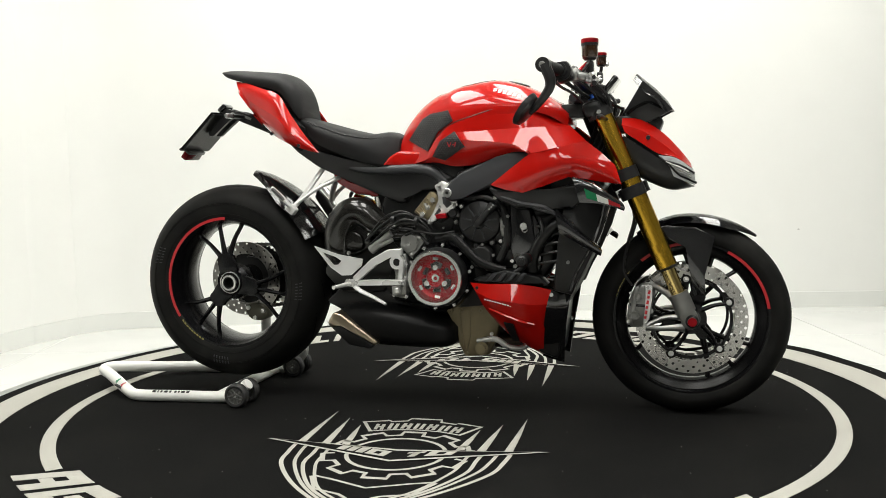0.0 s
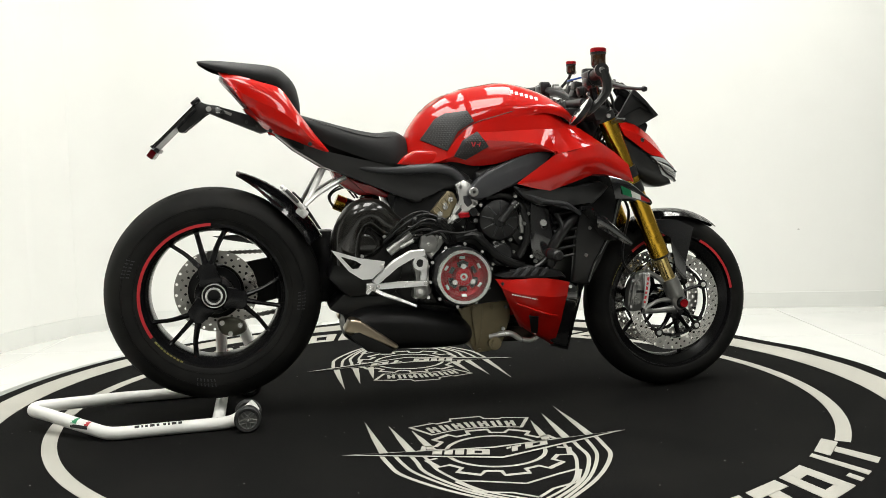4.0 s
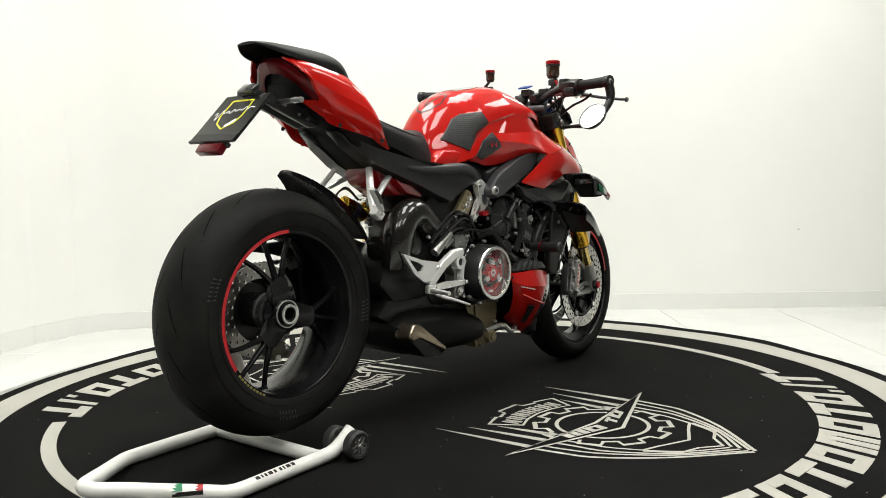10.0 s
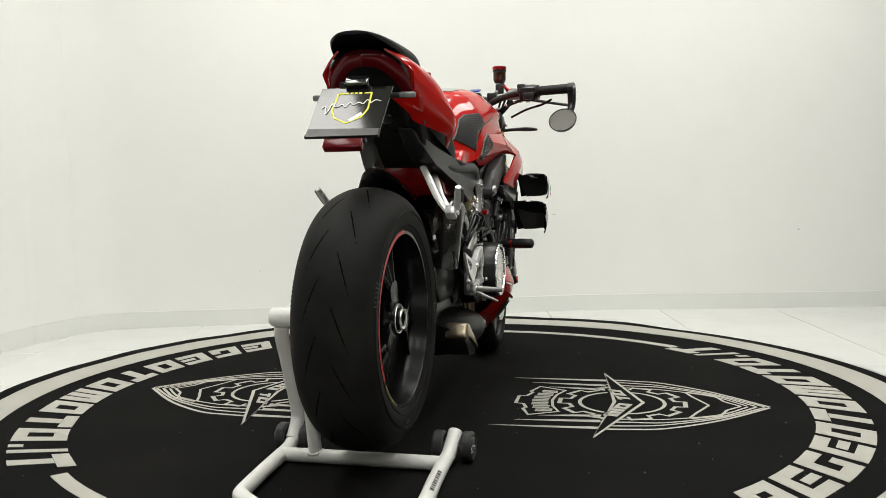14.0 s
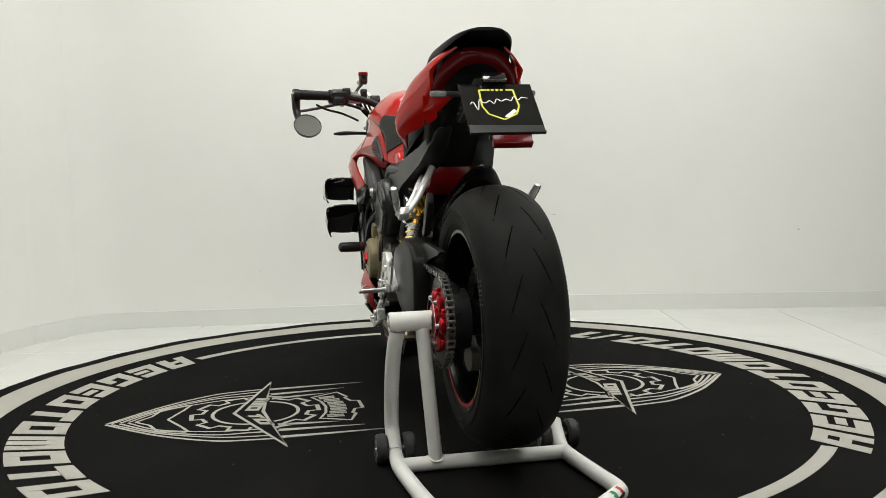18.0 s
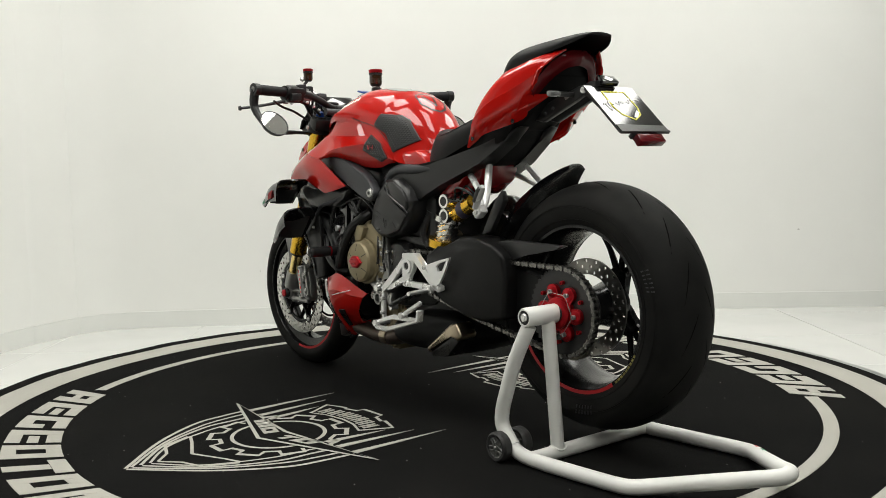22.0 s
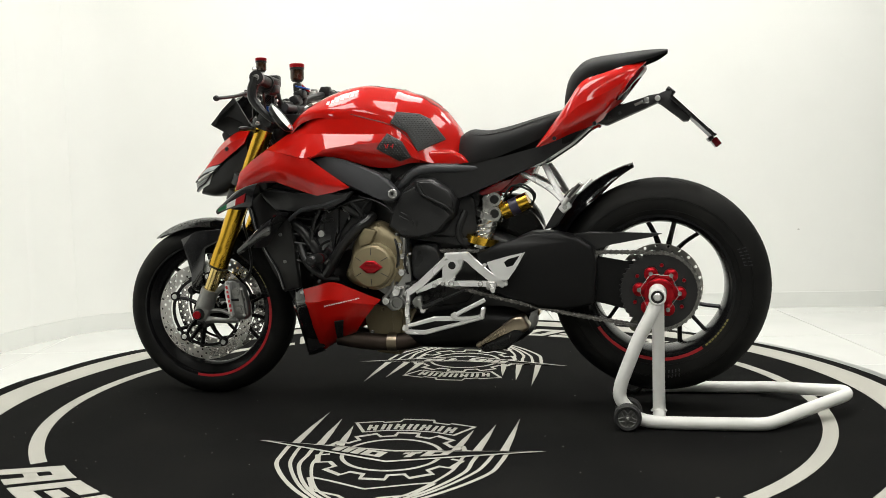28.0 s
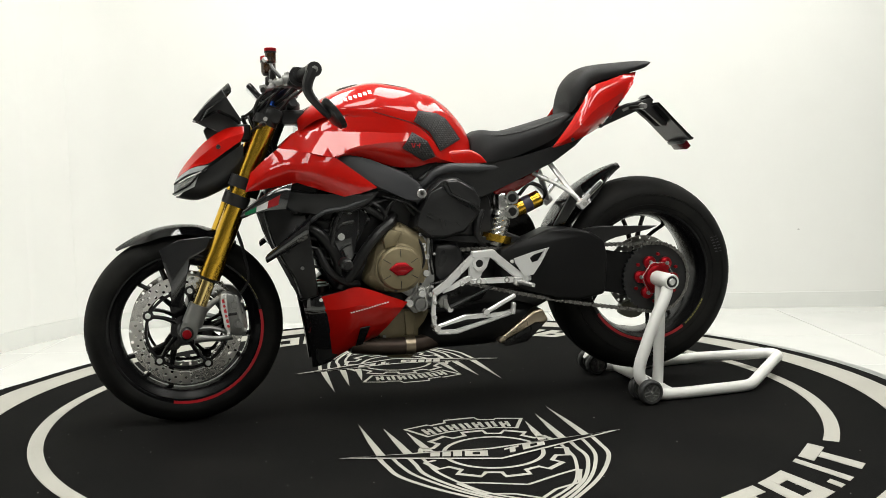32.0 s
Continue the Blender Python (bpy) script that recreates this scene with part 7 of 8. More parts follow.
slab(bm, [(0.155, 0.415), (0.26, 0.445), (0.36, 0.425), (0.385, 0.40), (0.28, 0.405), (0.19, 0.405)], -0.11, -0.178, 0.006)
part("black_duct", bm, BLACK, bike)
for k in range(4):
    bm = B()
    slab(bm, [(0.20 + k * 0.03, 0.412), (0.215 + k * 0.03, 0.412), (0.235 + k * 0.03, 0.436), (0.222 + k * 0.03, 0.438)], -0.176, -0.184, 0.002)
    part("duct_slat", bm, GREYBLK, bike)
# sump in bronze
bm = B()
slab(bm, [(0.046, 0.325), (0.055, 0.312), (0.075, 0.255), (0.085, 0.20), (0.105, 0.158), (0.185, 0.165), (0.200, 0.205), (0.222, 0.262), (0.222, 0.300), (0.215, 0.325)], -0.085, 0.075, 0.010, 2)
part("sump", bm, BRONZE, bike, "bronze-coloured engine sump")
for s in (-1, 1):
    bm = B()
    slab(bm, [(0.09, 0.31), (0.13, 0.312), (0.125, 0.22), (0.115, 0.18), (0.105, 0.18)], 0.078 * s - 0.004, 0.088 * s - 0.004, 0.004)
    part("sump_web", bm, BRONZE, bike)
    for p in ((0.066, 0.305), (0.10, 0.307), (0.16, 0.307), (0.205, 0.305), (0.195, 0.235), (0.115, 0.17)):
        bolt((p[0], 0.088 * s - 0.004, p[1]), s, 0.006, 0.006, ALU if p[0] > 0.19 else BRONZE)
bm = B()
rod(bm, (0.165, -0.02, 0.19), (0.165, -0.105, 0.19), 0.021, n=18)
rod(bm, (0.165, -0.105, 0.19), (0.165, -0.112, 0.19), 0.014, n=6)
part("oil_filter", bm, BRONZE, bike)
bm = B()
tube(bm, [(0.15, -0.09, 0.21), (0.21, -0.11, 0.222), (0.25, -0.11, 0.20), (0.29, -0.10, 0.195), (0.32, -0.09, 0.215)], 0.009, 10, smooth=5)
part("oil_line", bm, ALU, bike, "bare metal oil line")

# carbon heat cover
bm = B()
tube(bm, [(-0.300, -0.105, 0.470), (-0.300, -0.112, 0.515), (-0.292, -0.115, 0.568), (-0.260, -0.115, 0.612), (-0.214, -0.115, 0.618), (-0.168, -0.115, 0.582), (-0.115, -0.112, 0.556), (-0.040, -0.105, 0.552)],
     [0.043, 0.044, 0.046, 0.047, 0.046, 0.042, 0.034, 0.030], 24, smooth=6)
part("carbon_heat_cover", bm, CARBON, bike, "glossy carbon-fibre exhaust elbow cover", angle=60)
bm = B()
dome(bm, [(-0.345, 0.500), (-0.340, 0.560), (-0.300, 0.610), (-0.240, 0.620), (-0.195, 0.580), (-0.175, 0.520), (-0.215, 0.485), (-0.275, 0.470)], -0.04, -0.122)
part("carbon_cover_core", bm, CARBON, bike)
bm = B()
dome(bm, [(-0.268, 0.505), (-0.262, 0.548), (-0.238, 0.562), (-0.212, 0.545), (-0.205, 0.515), (-0.225, 0.495)], -0.10, -0.135)
part("carbon_cover_bulge", bm, CARBON, bike)
for p in ((-0.245, 0.580), (-0.255, 0.490), (-0.185, 0.548)):
    bolt((p[0], -0.135, p[1]), -1, 0.006, 0.006, ALU)
# silencer under the engine
bm = B()
rows = []
for x, y0, y1, z0, z1 in ((0.085, -0.125, 0.10, 0.205, 0.255), (0.06, -0.150, 0.125, 0.190, 0.280), (0.0, -0.160, 0.140, 0.185, 0.302), (-0.09, -0.162, 0.142, 0.185, 0.322), (-0.19, -0.160, 0.140, 0.190, 0.330), (-0.26, -0.152, 0.132, 0.200, 0.325), (-0.312, -0.135, 0.115, 0.235, 0.300)):
    yc, zc, a, b = (y0 + y1) / 2, (z0 + z1) / 2, (y1 - y0) / 2, (z1 - z0) / 2
    row = []
    for j in range(28):
        t = 2 * math.pi * j / 28
        cx, sx = math.cos(t), math.sin(t)
        row.append(V(x, yc + a * math.copysign(abs(cx) ** 0.55, cx), zc + b * math.copysign(abs(sx) ** 0.7, sx)))
    rows.append(row)
fine = [spline([r[j] for r in rows], 3) for j in range(28)]
grid(bm, [[f[i] for f in fine] for i in range(len(fine[0]))], close_u=True, cap=True)
sil = part("silencer", bm, EXHAUST, bike, "wide matt black under-engine silencer", angle=60)
for s in (-1, 1):
    c = -0.01
    bm = B()
    slab(bm, [(-0.322, 0.268), (-0.300, 0.306), (-0.270, 0.300), (-0.150, 0.212), (-0.166, 0.198), (-0.275, 0.275), (-0.300, 0.250)], c + 0.100 * s, c + 0.166 * s, 0.009, 3)
    part("tailpipe_shell", bm, TITAN, sil, "heat-tinted titanium tailpipe trim")
    bm = B()
    slab(bm, [(-0.310, 0.256), (-0.278, 0.282), (-0.165, 0.204), (-0.180, 0.190), (-0.250, 0.200)], c + 0.09 * s, c + 0.160 * s, 0.005)
    part("tailpipe_mouth", bm, DEEP, sil)
for y in (-0.03, 0.05):
    bm = B()
    tube(bm, [(0.38, y, 0.40), (0.37, y, 0.28), (0.30, y, 0.212), (0.18, y + 0.01, 0.205), (0.07, y * 0.6, 0.225)], 0.024, 14, smooth=6)
    part("header_pipe", bm, PIPE, sil, "sooty brown exhaust header")
bm = B()
tube(bm, [(0.30, 0.105, 0.220), (0.20, 0.108, 0.208), (0.10, 0.106, 0.208), (0.03, 0.10, 0.222)], 0.027, 16, smooth=5)
part("link_pipe", bm, PIPE, sil, "sooty brown exhaust pipe")
bm = B()
rod(bm, (0.135, 0.107, 0.208), (0.105, 0.106, 0.208), 0.030, n=18)
part("pipe_clamp", bm, TITAN, sil)

# left side: bronze generator cover
EC = V(0.157, 0, 0.456)
bm = B()
dome(bm, [(0.262, 0.418), (0.245, 0.47), (0.232, 0.528), (0.190, 0.580), (0.150, 0.592), (0.110, 0.572), (0.066, 0.548), (0.050, 0.500), (0.055, 0.43), (0.085, 0.385), (0.15, 0.375), (0.22, 0.385)], 0.09, 0.160, smooth=3)
part("generator_cover", bm, BRONZE, bike, "bronze-coloured generator cover")
bm = B()
turned(bm, [(0.0, 0.201), (0.032, 0.201), (0.060, 0.195), (0.066, 0.188), (0.0675, 0.17), (0.0675, 0.13), (0.0, 0.13)], EC, 48)
gen = part("generator_cap", bm, BRONZE, bike)
bm = B()
turned(bm, [(0.0695, 0.156), (0.074, 0.160), (0.074, 0.166), (0.0675, 0.168)], EC, 48, closed=True)
part("cap_rim", bm, BRONZE, gen)
for k in range(6):
    a = radians(60 * k + 30)
    # dark rod on the cap, its black stands for shade in a groove
    bm = B()
    rod(bm, EC + V(0.036 * math.cos(a), 0.2002, 0.036 * math.sin(a)), EC + V(0.06 * math.cos(a), 0.1942, 0.06 * math.sin(a)), 0.0012, n=6)
    part("cap_groove", bm, DEEP, gen)
bm = B()
dome(bm, [(0.194, 0.457), (0.170, 0.476), (0.144, 0.476), (0.119, 0.456), (0.144, 0.437), (0.170, 0.437)], 0.199, 0.209, smooth=0)
part("red_badge", bm, REDANO, gen, "red diamond-shaped badge")
for zz in (0.464, 0.450):
    bm = B()
    box(bm, EC + V(0, 0.2095, zz - 0.456), (0.030, 0.002, 0.005), bevel=0.0008)
    part("badge_bar", bm, DARKRED, gen)
for k in range(9):
    a = radians(40 * k + 15)
    bolt((0.155 + 0.098 * math.cos(a), 0.145, 0.482 + 0.100 * math.sin(a)), 1, 0.006, 0.009, BRONZE if k % 3 else ALU)
bm = B()
slab(bm, [(0.145, 0.565), (0.185, 0.575), (0.205, 0.545), (0.20, 0.515), (0.165, 0.525)], 0.14, 0.176, 0.006)
part("cover_boss", bm, BRONZE, bike)
# left rear valve cover, black and ridged
bm = B()
dome(bm, [(0.112, 0.575), (0.098, 0.628), (0.060, 0.690), (0.020, 0.722), (-0.030, 0.724), (-0.085, 0.690), (-0.106, 0.655), (-0.098, 0.610), (-0.052, 0.556), (0.010, 0.536), (0.065, 0.540)], 0.09, 0.170, rounds=((1, 0), (1, 0.70), (0.965, 0.92), (0.90, 1.0)), smooth=0)
vc = part("heat_shield_cover", bm, BLACK, bike, "matt black ridged engine side cover")
for pts, y1 in (([(0.020, 0.698), (0.001, 0.664), (-0.070, 0.631), (-0.090, 0.611), (-0.048, 0.563), (0.010, 0.546), (0.062, 0.549), (0.102, 0.580), (0.090, 0.626), (0.056, 0.680)], 0.1750),
                ([(0.008, 0.712), (-0.030, 0.714), (-0.078, 0.686), (-0.098, 0.655), (-0.095, 0.628), (-0.066, 0.647), (-0.008, 0.674)], 0.1775)):
    bm = B()
    slab(bm, pts, 0.155, y1, 0.0045, 3)
    part("raised_plate", bm, BLACK, vc)
bm = B()
tube(bm, [(0.014, 0.172, 0.708), (0.000, 0.176, 0.680), (-0.012, 0.177, 0.669), (-0.066, 0.177, 0.643), (-0.082, 0.176, 0.634), (-0.096, 0.170, 0.618)], 0.0042, 8, smooth=4)
part("ridge", bm, BLACK, vc)
for a, b in (((0.070, 0.610), (0.040, 0.596)), ((0.064, 0.620), (0.046, 0.612)), ((0.030, 0.600), (0.022, 0.566)), ((0.016, 0.596), (0.012, 0.570)), ((-0.020, 0.590), (-0.036, 0.572)), ((0.050, 0.565), (0.072, 0.568))):
    bm = B()
    rod(bm, (a[0], 0.1748, a[1]), (b[0], 0.1742, b[1]), 0.0026, 0.0012, 8)
    part("crease", bm, BLACK, vc)
for p in ((0.092, 0.575), (-0.09, 0.662), (0.0, 0.715)):
    bolt((p[0], 0.14, p[1]), 1, 0.007, 0.01, BLACK)
# grey clutch slave, gearbox casings and black front sprocket cover
bm = B()
slab(bm, [(0.055, 0.54), (0.085, 0.55), (0.10, 0.44), (0.10, 0.36), (0.14, 0.34), (0.11, 0.31), (0.05, 0.33), (0.045, 0.42)], 0.09, 0.150, 0.008)
part("gearbox_case", bm, GREYCAST, bike, "grey cast gearbox casing")
for p, r in (((0.078, 0.52), 0.008), ((0.068, 0.485), 0.009), ((0.085, 0.46), 0.008), ((0.072, 0.435), 0.011), ((0.09, 0.385), 0.010), ((0.125, 0.345), 0.012), ((0.06, 0.37), 0.008), ((0.06, 0.46), 0.007)):
    bolt((p[0], 0.151, p[1]), 1, r, 0.010, ALU)
bm = B()
turned(bm, [(0.014, 0.160), (0.0145, 0.166), (0.020, 0.166), (0.021, 0.160), (0.021, 0.13), (0.0, 0.13), (0.0, 0.156), (0.014, 0.156)], V(0.090, 0, 0.340), 24)
part("sight_glass", bm, GREYCAST, bike)
bm = B()
dome(bm, [(0.045, 0.51), (0.02, 0.525), (-0.03, 0.52), (-0.055, 0.47), (-0.04, 0.41), (0.01, 0.395), (0.045, 0.42)], 0.09, 0.150, smooth=2)
part("sprocket_cover", bm, BLACK, bike)
bm = B()
slab(bm, [(0.02, 0.545), (0.05, 0.55), (0.06, 0.53), (-0.12, 0.515), (-0.18, 0.52), (-0.17, 0.535), (-0.08, 0.54)], 0.06, 0.12, 0.006)
part("rear_case", bm, BLACK, bike)
for pts, r in (([(0.09, 0.14, 0.60), (0.15, 0.15, 0.66), (0.22, 0.165, 0.655), (0.30, 0.17, 0.63)], 0.0045), ([(0.10, 0.145, 0.55), (0.085, 0.16, 0.52), (0.08, 0.165, 0.47), (0.10, 0.16, 0.43)], 0.004),
               ([(0.165, 0.135, 0.612), (0.182, 0.160, 0.590), (0.215, 0.172, 0.566), (0.262, 0.176, 0.510), (0.300, 0.172, 0.446), (0.335, 0.155, 0.405)], 0.0165), ([(0.27, 0.15, 0.66), (0.22, 0.155, 0.62), (0.18, 0.15, 0.60)], 0.013),
               ([(0.40, 0.16, 0.52), (0.37, 0.175, 0.46), (0.32, 0.17, 0.42), (0.28, 0.15, 0.41)], 0.012), ([(0.31, 0.16, 0.66), (0.345, 0.17, 0.60), (0.36, 0.17, 0.53)], 0.008),
               ([(0.13, 0.15, 0.69), (0.18, 0.165, 0.645), (0.20, 0.165, 0.60)], 0.005)):
    bm = B()
    tube(bm, pts, r, 10, smooth=5)
    part("engine_hose", bm, WIRE, bike)
for p in ((0.29, 0.57), (0.345, 0.60), (0.25, 0.63), (0.21, 0.63), (0.30, 0.47), (0.24, 0.55)):
    bolt((p[0], 0.152, p[1]), 1, 0.006, 0.006, GREYCAST)

rng = random.Random(5)
# assorted case bolts scattered at random, partly added for small glints
for k in range(14):
    bx, bz = 0.045 + 0.05 * rng.random(), 0.33 + 0.24 * rng.random()
    bolt((bx, 0.151, bz), 1, 0.0035 + 0.003 * rng.random(), 0.005 + 0.006 * rng.random(), ALU if k % 3 == 0 else GREYBLK)
for pts in ([(0.058, 0.56), (0.064, 0.50), (0.058, 0.44)], [(0.100, 0.42), (0.108, 0.38), (0.135, 0.352)], [(0.055, 0.40), (0.075, 0.365), (0.062, 0.335)]):
    bm = B()
    tube(bm, [(x, 0.152, z) for x, z in pts], 0.006, 8, smooth=4)
    part("case_rib", bm, GREYCAST, bike)
# extra bolts at random spots, added to give the right casings small glints
for k in range(10):
    bx, bz = -0.05 + 0.30 * rng.random(), 0.46 + 0.19 * rng.random()
    bolt((bx, -0.138 - 0.012 * rng.random(), bz), -1, 0.003 + 0.003 * rng.random(), 0.008, ALU if k % 3 == 0 else GREYCAST)
# frame plate on the left with its bolts, bracket web and casing details
bm = B()
slab(bm, [(0.268, 0.655), (0.345, 0.640), (0.372, 0.560), (0.360, 0.440), (0.318, 0.428), (0.300, 0.500), (0.272, 0.560)], 0.130, 0.160, 0.008)
plate = part("frame_plate", bm, GLOSSBLK, bike, "black frame plate beside the engine")
for p, r, mt in (((0.328, 0.556), 0.011, ALU), ((0.300, 0.628), 0.006, GREYCAST), ((0.345, 0.610), 0.005, GREYCAST), ((0.352, 0.500), 0.005, GREYBLK), ((0.335, 0.440), 0.007, GREYCAST)):
    bolt((p[0], 0.161, p[1]), 1, r, 0.006, mt, plate)
for pts in ([(0.288, 0.600), (0.330, 0.590), (0.360, 0.545)], [(0.300, 0.535), (0.330, 0.520), (0.355, 0.470)]):
    bm = B()
    tube(bm, [(x, 0.161, z) for x, z in pts], 0.0045, 8, smooth=4)
    part("plate_rib", bm, BLACK, plate)
bm = B()
slab(bm, [(0.058, 0.392), (0.128, 0.402), (0.180, 0.392), (0.150, 0.380), (0.112, 0.362), (0.094, 0.332), (0.070, 0.338)], 0.120, 0.153, 0.005)
part("case_web", bm, GREYCAST, bike, "grey cast web under the generator cover")
bm = B()
turned(bm, [(0.0, 0.160), (0.0055, 0.160), (0.0065, 0.164), (0.011, 0.164), (0.012, 0.158), (0.012, 0.14), (0.0, 0.14)], V(0.088, 0, 0.381), 20)
part("case_plug", bm, ALU, bike)
for pts, r in (([(0.060, 0.152, 0.560), (0.052, 0.160, 0.520), (0.060, 0.160, 0.470), (0.052, 0.158, 0.430)], 0.0035), ([(0.20, 0.168, 0.672), (0.13, 0.172, 0.650), (0.085, 0.172, 0.615), (0.055, 0.165, 0.575)], 0.003),
               ([(0.25, 0.16, 0.665), (0.21, 0.168, 0.640), (0.19, 0.165, 0.610)], 0.006), ([(0.06, 0.155, 0.40), (0.02, 0.16, 0.41), (-0.03, 0.155, 0.44)], 0.004)):
    bm = B()
    tube(bm, pts, r, 8, smooth=5)
    part("thin_cable", bm, WIRE, bike)
# right side: wiring over the carbon cover, casing web and pivot plate
for pts, r in (([(-0.190, -0.150, 0.530), (-0.125, -0.160, 0.585), (-0.066, -0.160, 0.614), (-0.015, -0.158, 0.598), (0.020, -0.150, 0.560)], 0.0042), ([(-0.175, -0.150, 0.520), (-0.110, -0.166, 0.572), (-0.055, -0.166, 0.598), (-0.005, -0.160, 0.578), (0.030, -0.150, 0.545)], 0.0036),
               ([(-0.185, -0.148, 0.540), (-0.130, -0.158, 0.600), (-0.075, -0.154, 0.622), (-0.030, -0.150, 0.606), (0.005, -0.146, 0.560)], 0.0030), ([(-0.06, -0.150, 0.548), (-0.02, -0.160, 0.560), (0.04, -0.164, 0.552), (0.10, -0.160, 0.560)], 0.0040)):
    bm = B()
    tube(bm, pts, r, 8, smooth=6)
    part("wiring", bm, WIRE, bike)
for x, z in ((-0.095, 0.596), (-0.02, 0.592)):
    bm = B()
    turned(bm, [(0.004, -0.005), (0.013, -0.005), (0.013, 0.005), (0.004, 0.005)], (x, -0.160, z), 14, "x", True)
    part("cable_clip", bm, BLACK, bike)
bm = B()
slab(bm, [(-0.070, 0.500), (-0.045, 0.545), (-0.005, 0.556), (0.010, 0.535), (-0.025, 0.505), (-0.040, 0.470)], -0.115, -0.146, 0.006)
part("case_web", bm, GREYCAST, bike, "grey cast web beside the clutch")
for p in ((-0.050, 0.520), (-0.015, 0.540), (-0.040, 0.490)):
    bolt((p[0], -0.147, p[1]), -1, 0.0055, 0.006, ALU)
bm = B()
slab(bm, [(-0.104, 0.486), (-0.060, 0.492), (-0.050, 0.448), (-0.060, 0.416), (-0.046, 0.372), (-0.070, 0.350), (-0.108, 0.358), (-0.100, 0.400), (-0.086, 0.425), (-0.104, 0.445)], -0.120, -0.158, 0.006)
pivot = part("pivot_plate", bm, GREYCAST, bike, "cast alloy plate behind the footrest bracket")
for p, r in (((-0.064, 0.414), 0.008), ((-0.058, 0.358), 0.006), ((-0.098, 0.362), 0.006), ((-0.057, 0.455), 0.005)):
    bolt((p[0], -0.160, p[1]), -1, r, 0.007, ALU, pivot)
# black filler added behind the footrests so the bright floor does not show through
bm = B()
slab(bm, [(-0.04, 0.42), (-0.30, 0.38), (-0.36, 0.325), (-0.30, 0.295), (0.05, 0.295), (0.06, 0.40)], -0.085, 0.085, 0.01)
part("footrest_filler", bm, DEEP, bike)

# -- footrests and pedals --
def beam(bm, pts, w, y0, y1, bevel=0.003):
    """An angular cast bar along (x, z) points with mitred joints."""
    P = [Vector(p) for p in pts]
    lo, hi = [], []
    for i, p in enumerate(P):
        d0 = (p - P[i - 1]).normalized() if i else (P[1] - p).normalized()
        d1 = (P[i + 1] - p).normalized() if i < len(P) - 1 else d0
        n0 = Vector((-d0.y, d0.x))
        n1 = Vector((-d1.y, d1.x))
        m = (n0 + n1).normalized()
        k = w / 2 / max(0.5, m.dot(n0))
        lo.append(tuple(p - m * k))
        hi.append(tuple(p + m * k))
    slab(bm, lo + hi[::-1], y0, y1, bevel, 1)


for s in (-1, 1):
    fr = new("footrest_bracket")
    fr.parent = bike
    fr["label"] = "silver alloy footrest bracket with heel guard"
    dx = 0.0 if s < 0 else 0.018
    y = 0.165
    pts = {"top": (-0.085 + dx, y, 0.485), "hub": (-0.078 + dx, y, 0.468), "low": (-0.075 + dx, y, 0.400), "mid": (-0.190 + dx, y + 0.015, 0.440), "peg": (-0.218 + dx, y + 0.02, 0.400)}
    bm = B()
    if s < 0:
        beam(bm, [(-0.066, 0.497), (-0.110, 0.494), (-0.160, 0.467), (-0.224, 0.408)], 0.022, -y + 0.008, -y - 0.012)
        beam(bm, [(-0.066, 0.475), (-0.075, 0.408)], 0.018, -y + 0.008, -y - 0.010)
        beam(bm, [(-0.062, 0.402), (-0.150, 0.402), (-0.228, 0.398)], 0.018, -y + 0.008, -y - 0.012)
    else:
        beam(bm, [(-0.080, 0.483), (0.009, 0.402), (0.052, 0.372)], 0.022, y - 0.008, y + 0.008)
        beam(bm, [(-0.087, 0.421), (-0.049, 0.412), (-0.003, 0.388), (0.027, 0.377)], 0.015, y - 0.007, y + 0.006)
        beam(bm, [(-0.068, 0.486), (-0.134, 0.490), (-0.154, 0.466), (-0.205, 0.424), (-0.250, 0.400)], 0.021, y - 0.008, y + 0.012)
        beam(bm, [(-0.068, 0.403), (-0.199, 0.404), (-0.258, 0.406)], 0.017, y - 0.007, y + 0.011)
        beam(bm, [(0.049, 0.378), (0.055, 0.311), (0.051, 0.258)], 0.014, y - 0.006, y + 0.006)
        beam(bm, [(-0.071, 0.484), (-0.066, 0.412)], 0.018, y - 0.006, y + 0.006)
    part("bracket_arm", bm, SILVER, fr)
    if s > 0:
        bm = B()
        dome(bm, [(-0.128, 0.478), (-0.120, 0.496), (-0.082, 0.496), (-0.056, 0.476), (-0.060, 0.436), (-0.072, 0.404), (-0.092, 0.400), (-0.100, 0.428), (-0.116, 0.446)], y - 0.008, y + 0.007, rounds=((1, 0), (1, 0.75), (0.95, 1)), smooth=1)
        part("bracket_boss", bm, SILVER, fr)
        for hx, hz, hr in ((-0.088, 0.404, 0.010), (-0.178, 0.404, 0.009), (0.052, 0.300, 0.007), (0.050, 0.345, 0.007), (-0.035, 0.398, 0.007)):
            bm = B()
            turned(bm, [(0.0, (y + 0.010)), (hr * 0.5, y + 0.010), (hr * 0.6, y + 0.013), (hr, y + 0.012), (hr, y), (0.0, y)], V(hx, 0, hz), 14)
            part("bracket_lug", bm, ALU, fr)
        bm = B()
        slab(bm, [(0.028, 0.362), (0.008, 0.366), (0.010, 0.335), (0.030, 0.325), (0.040, 0.345)], 0.150, 0.166, 0.004)
        part("bracket_tab", bm, GREYCAST, fr)
    bm = B()
    cx, cz = (-0.083, 0.466) if s < 0 else (-0.091, 0.459)
    turned(bm, [(0.012, (y - 0.012) * s), (0.022, (y - 0.012) * s), (0.022, (y + 0.013) * s), (0.012, (y + 0.013) * s)], V(cx, 0, cz), 24, closed=True)
    part("pivot_ring", bm, SILVER, fr)
    bm = B()
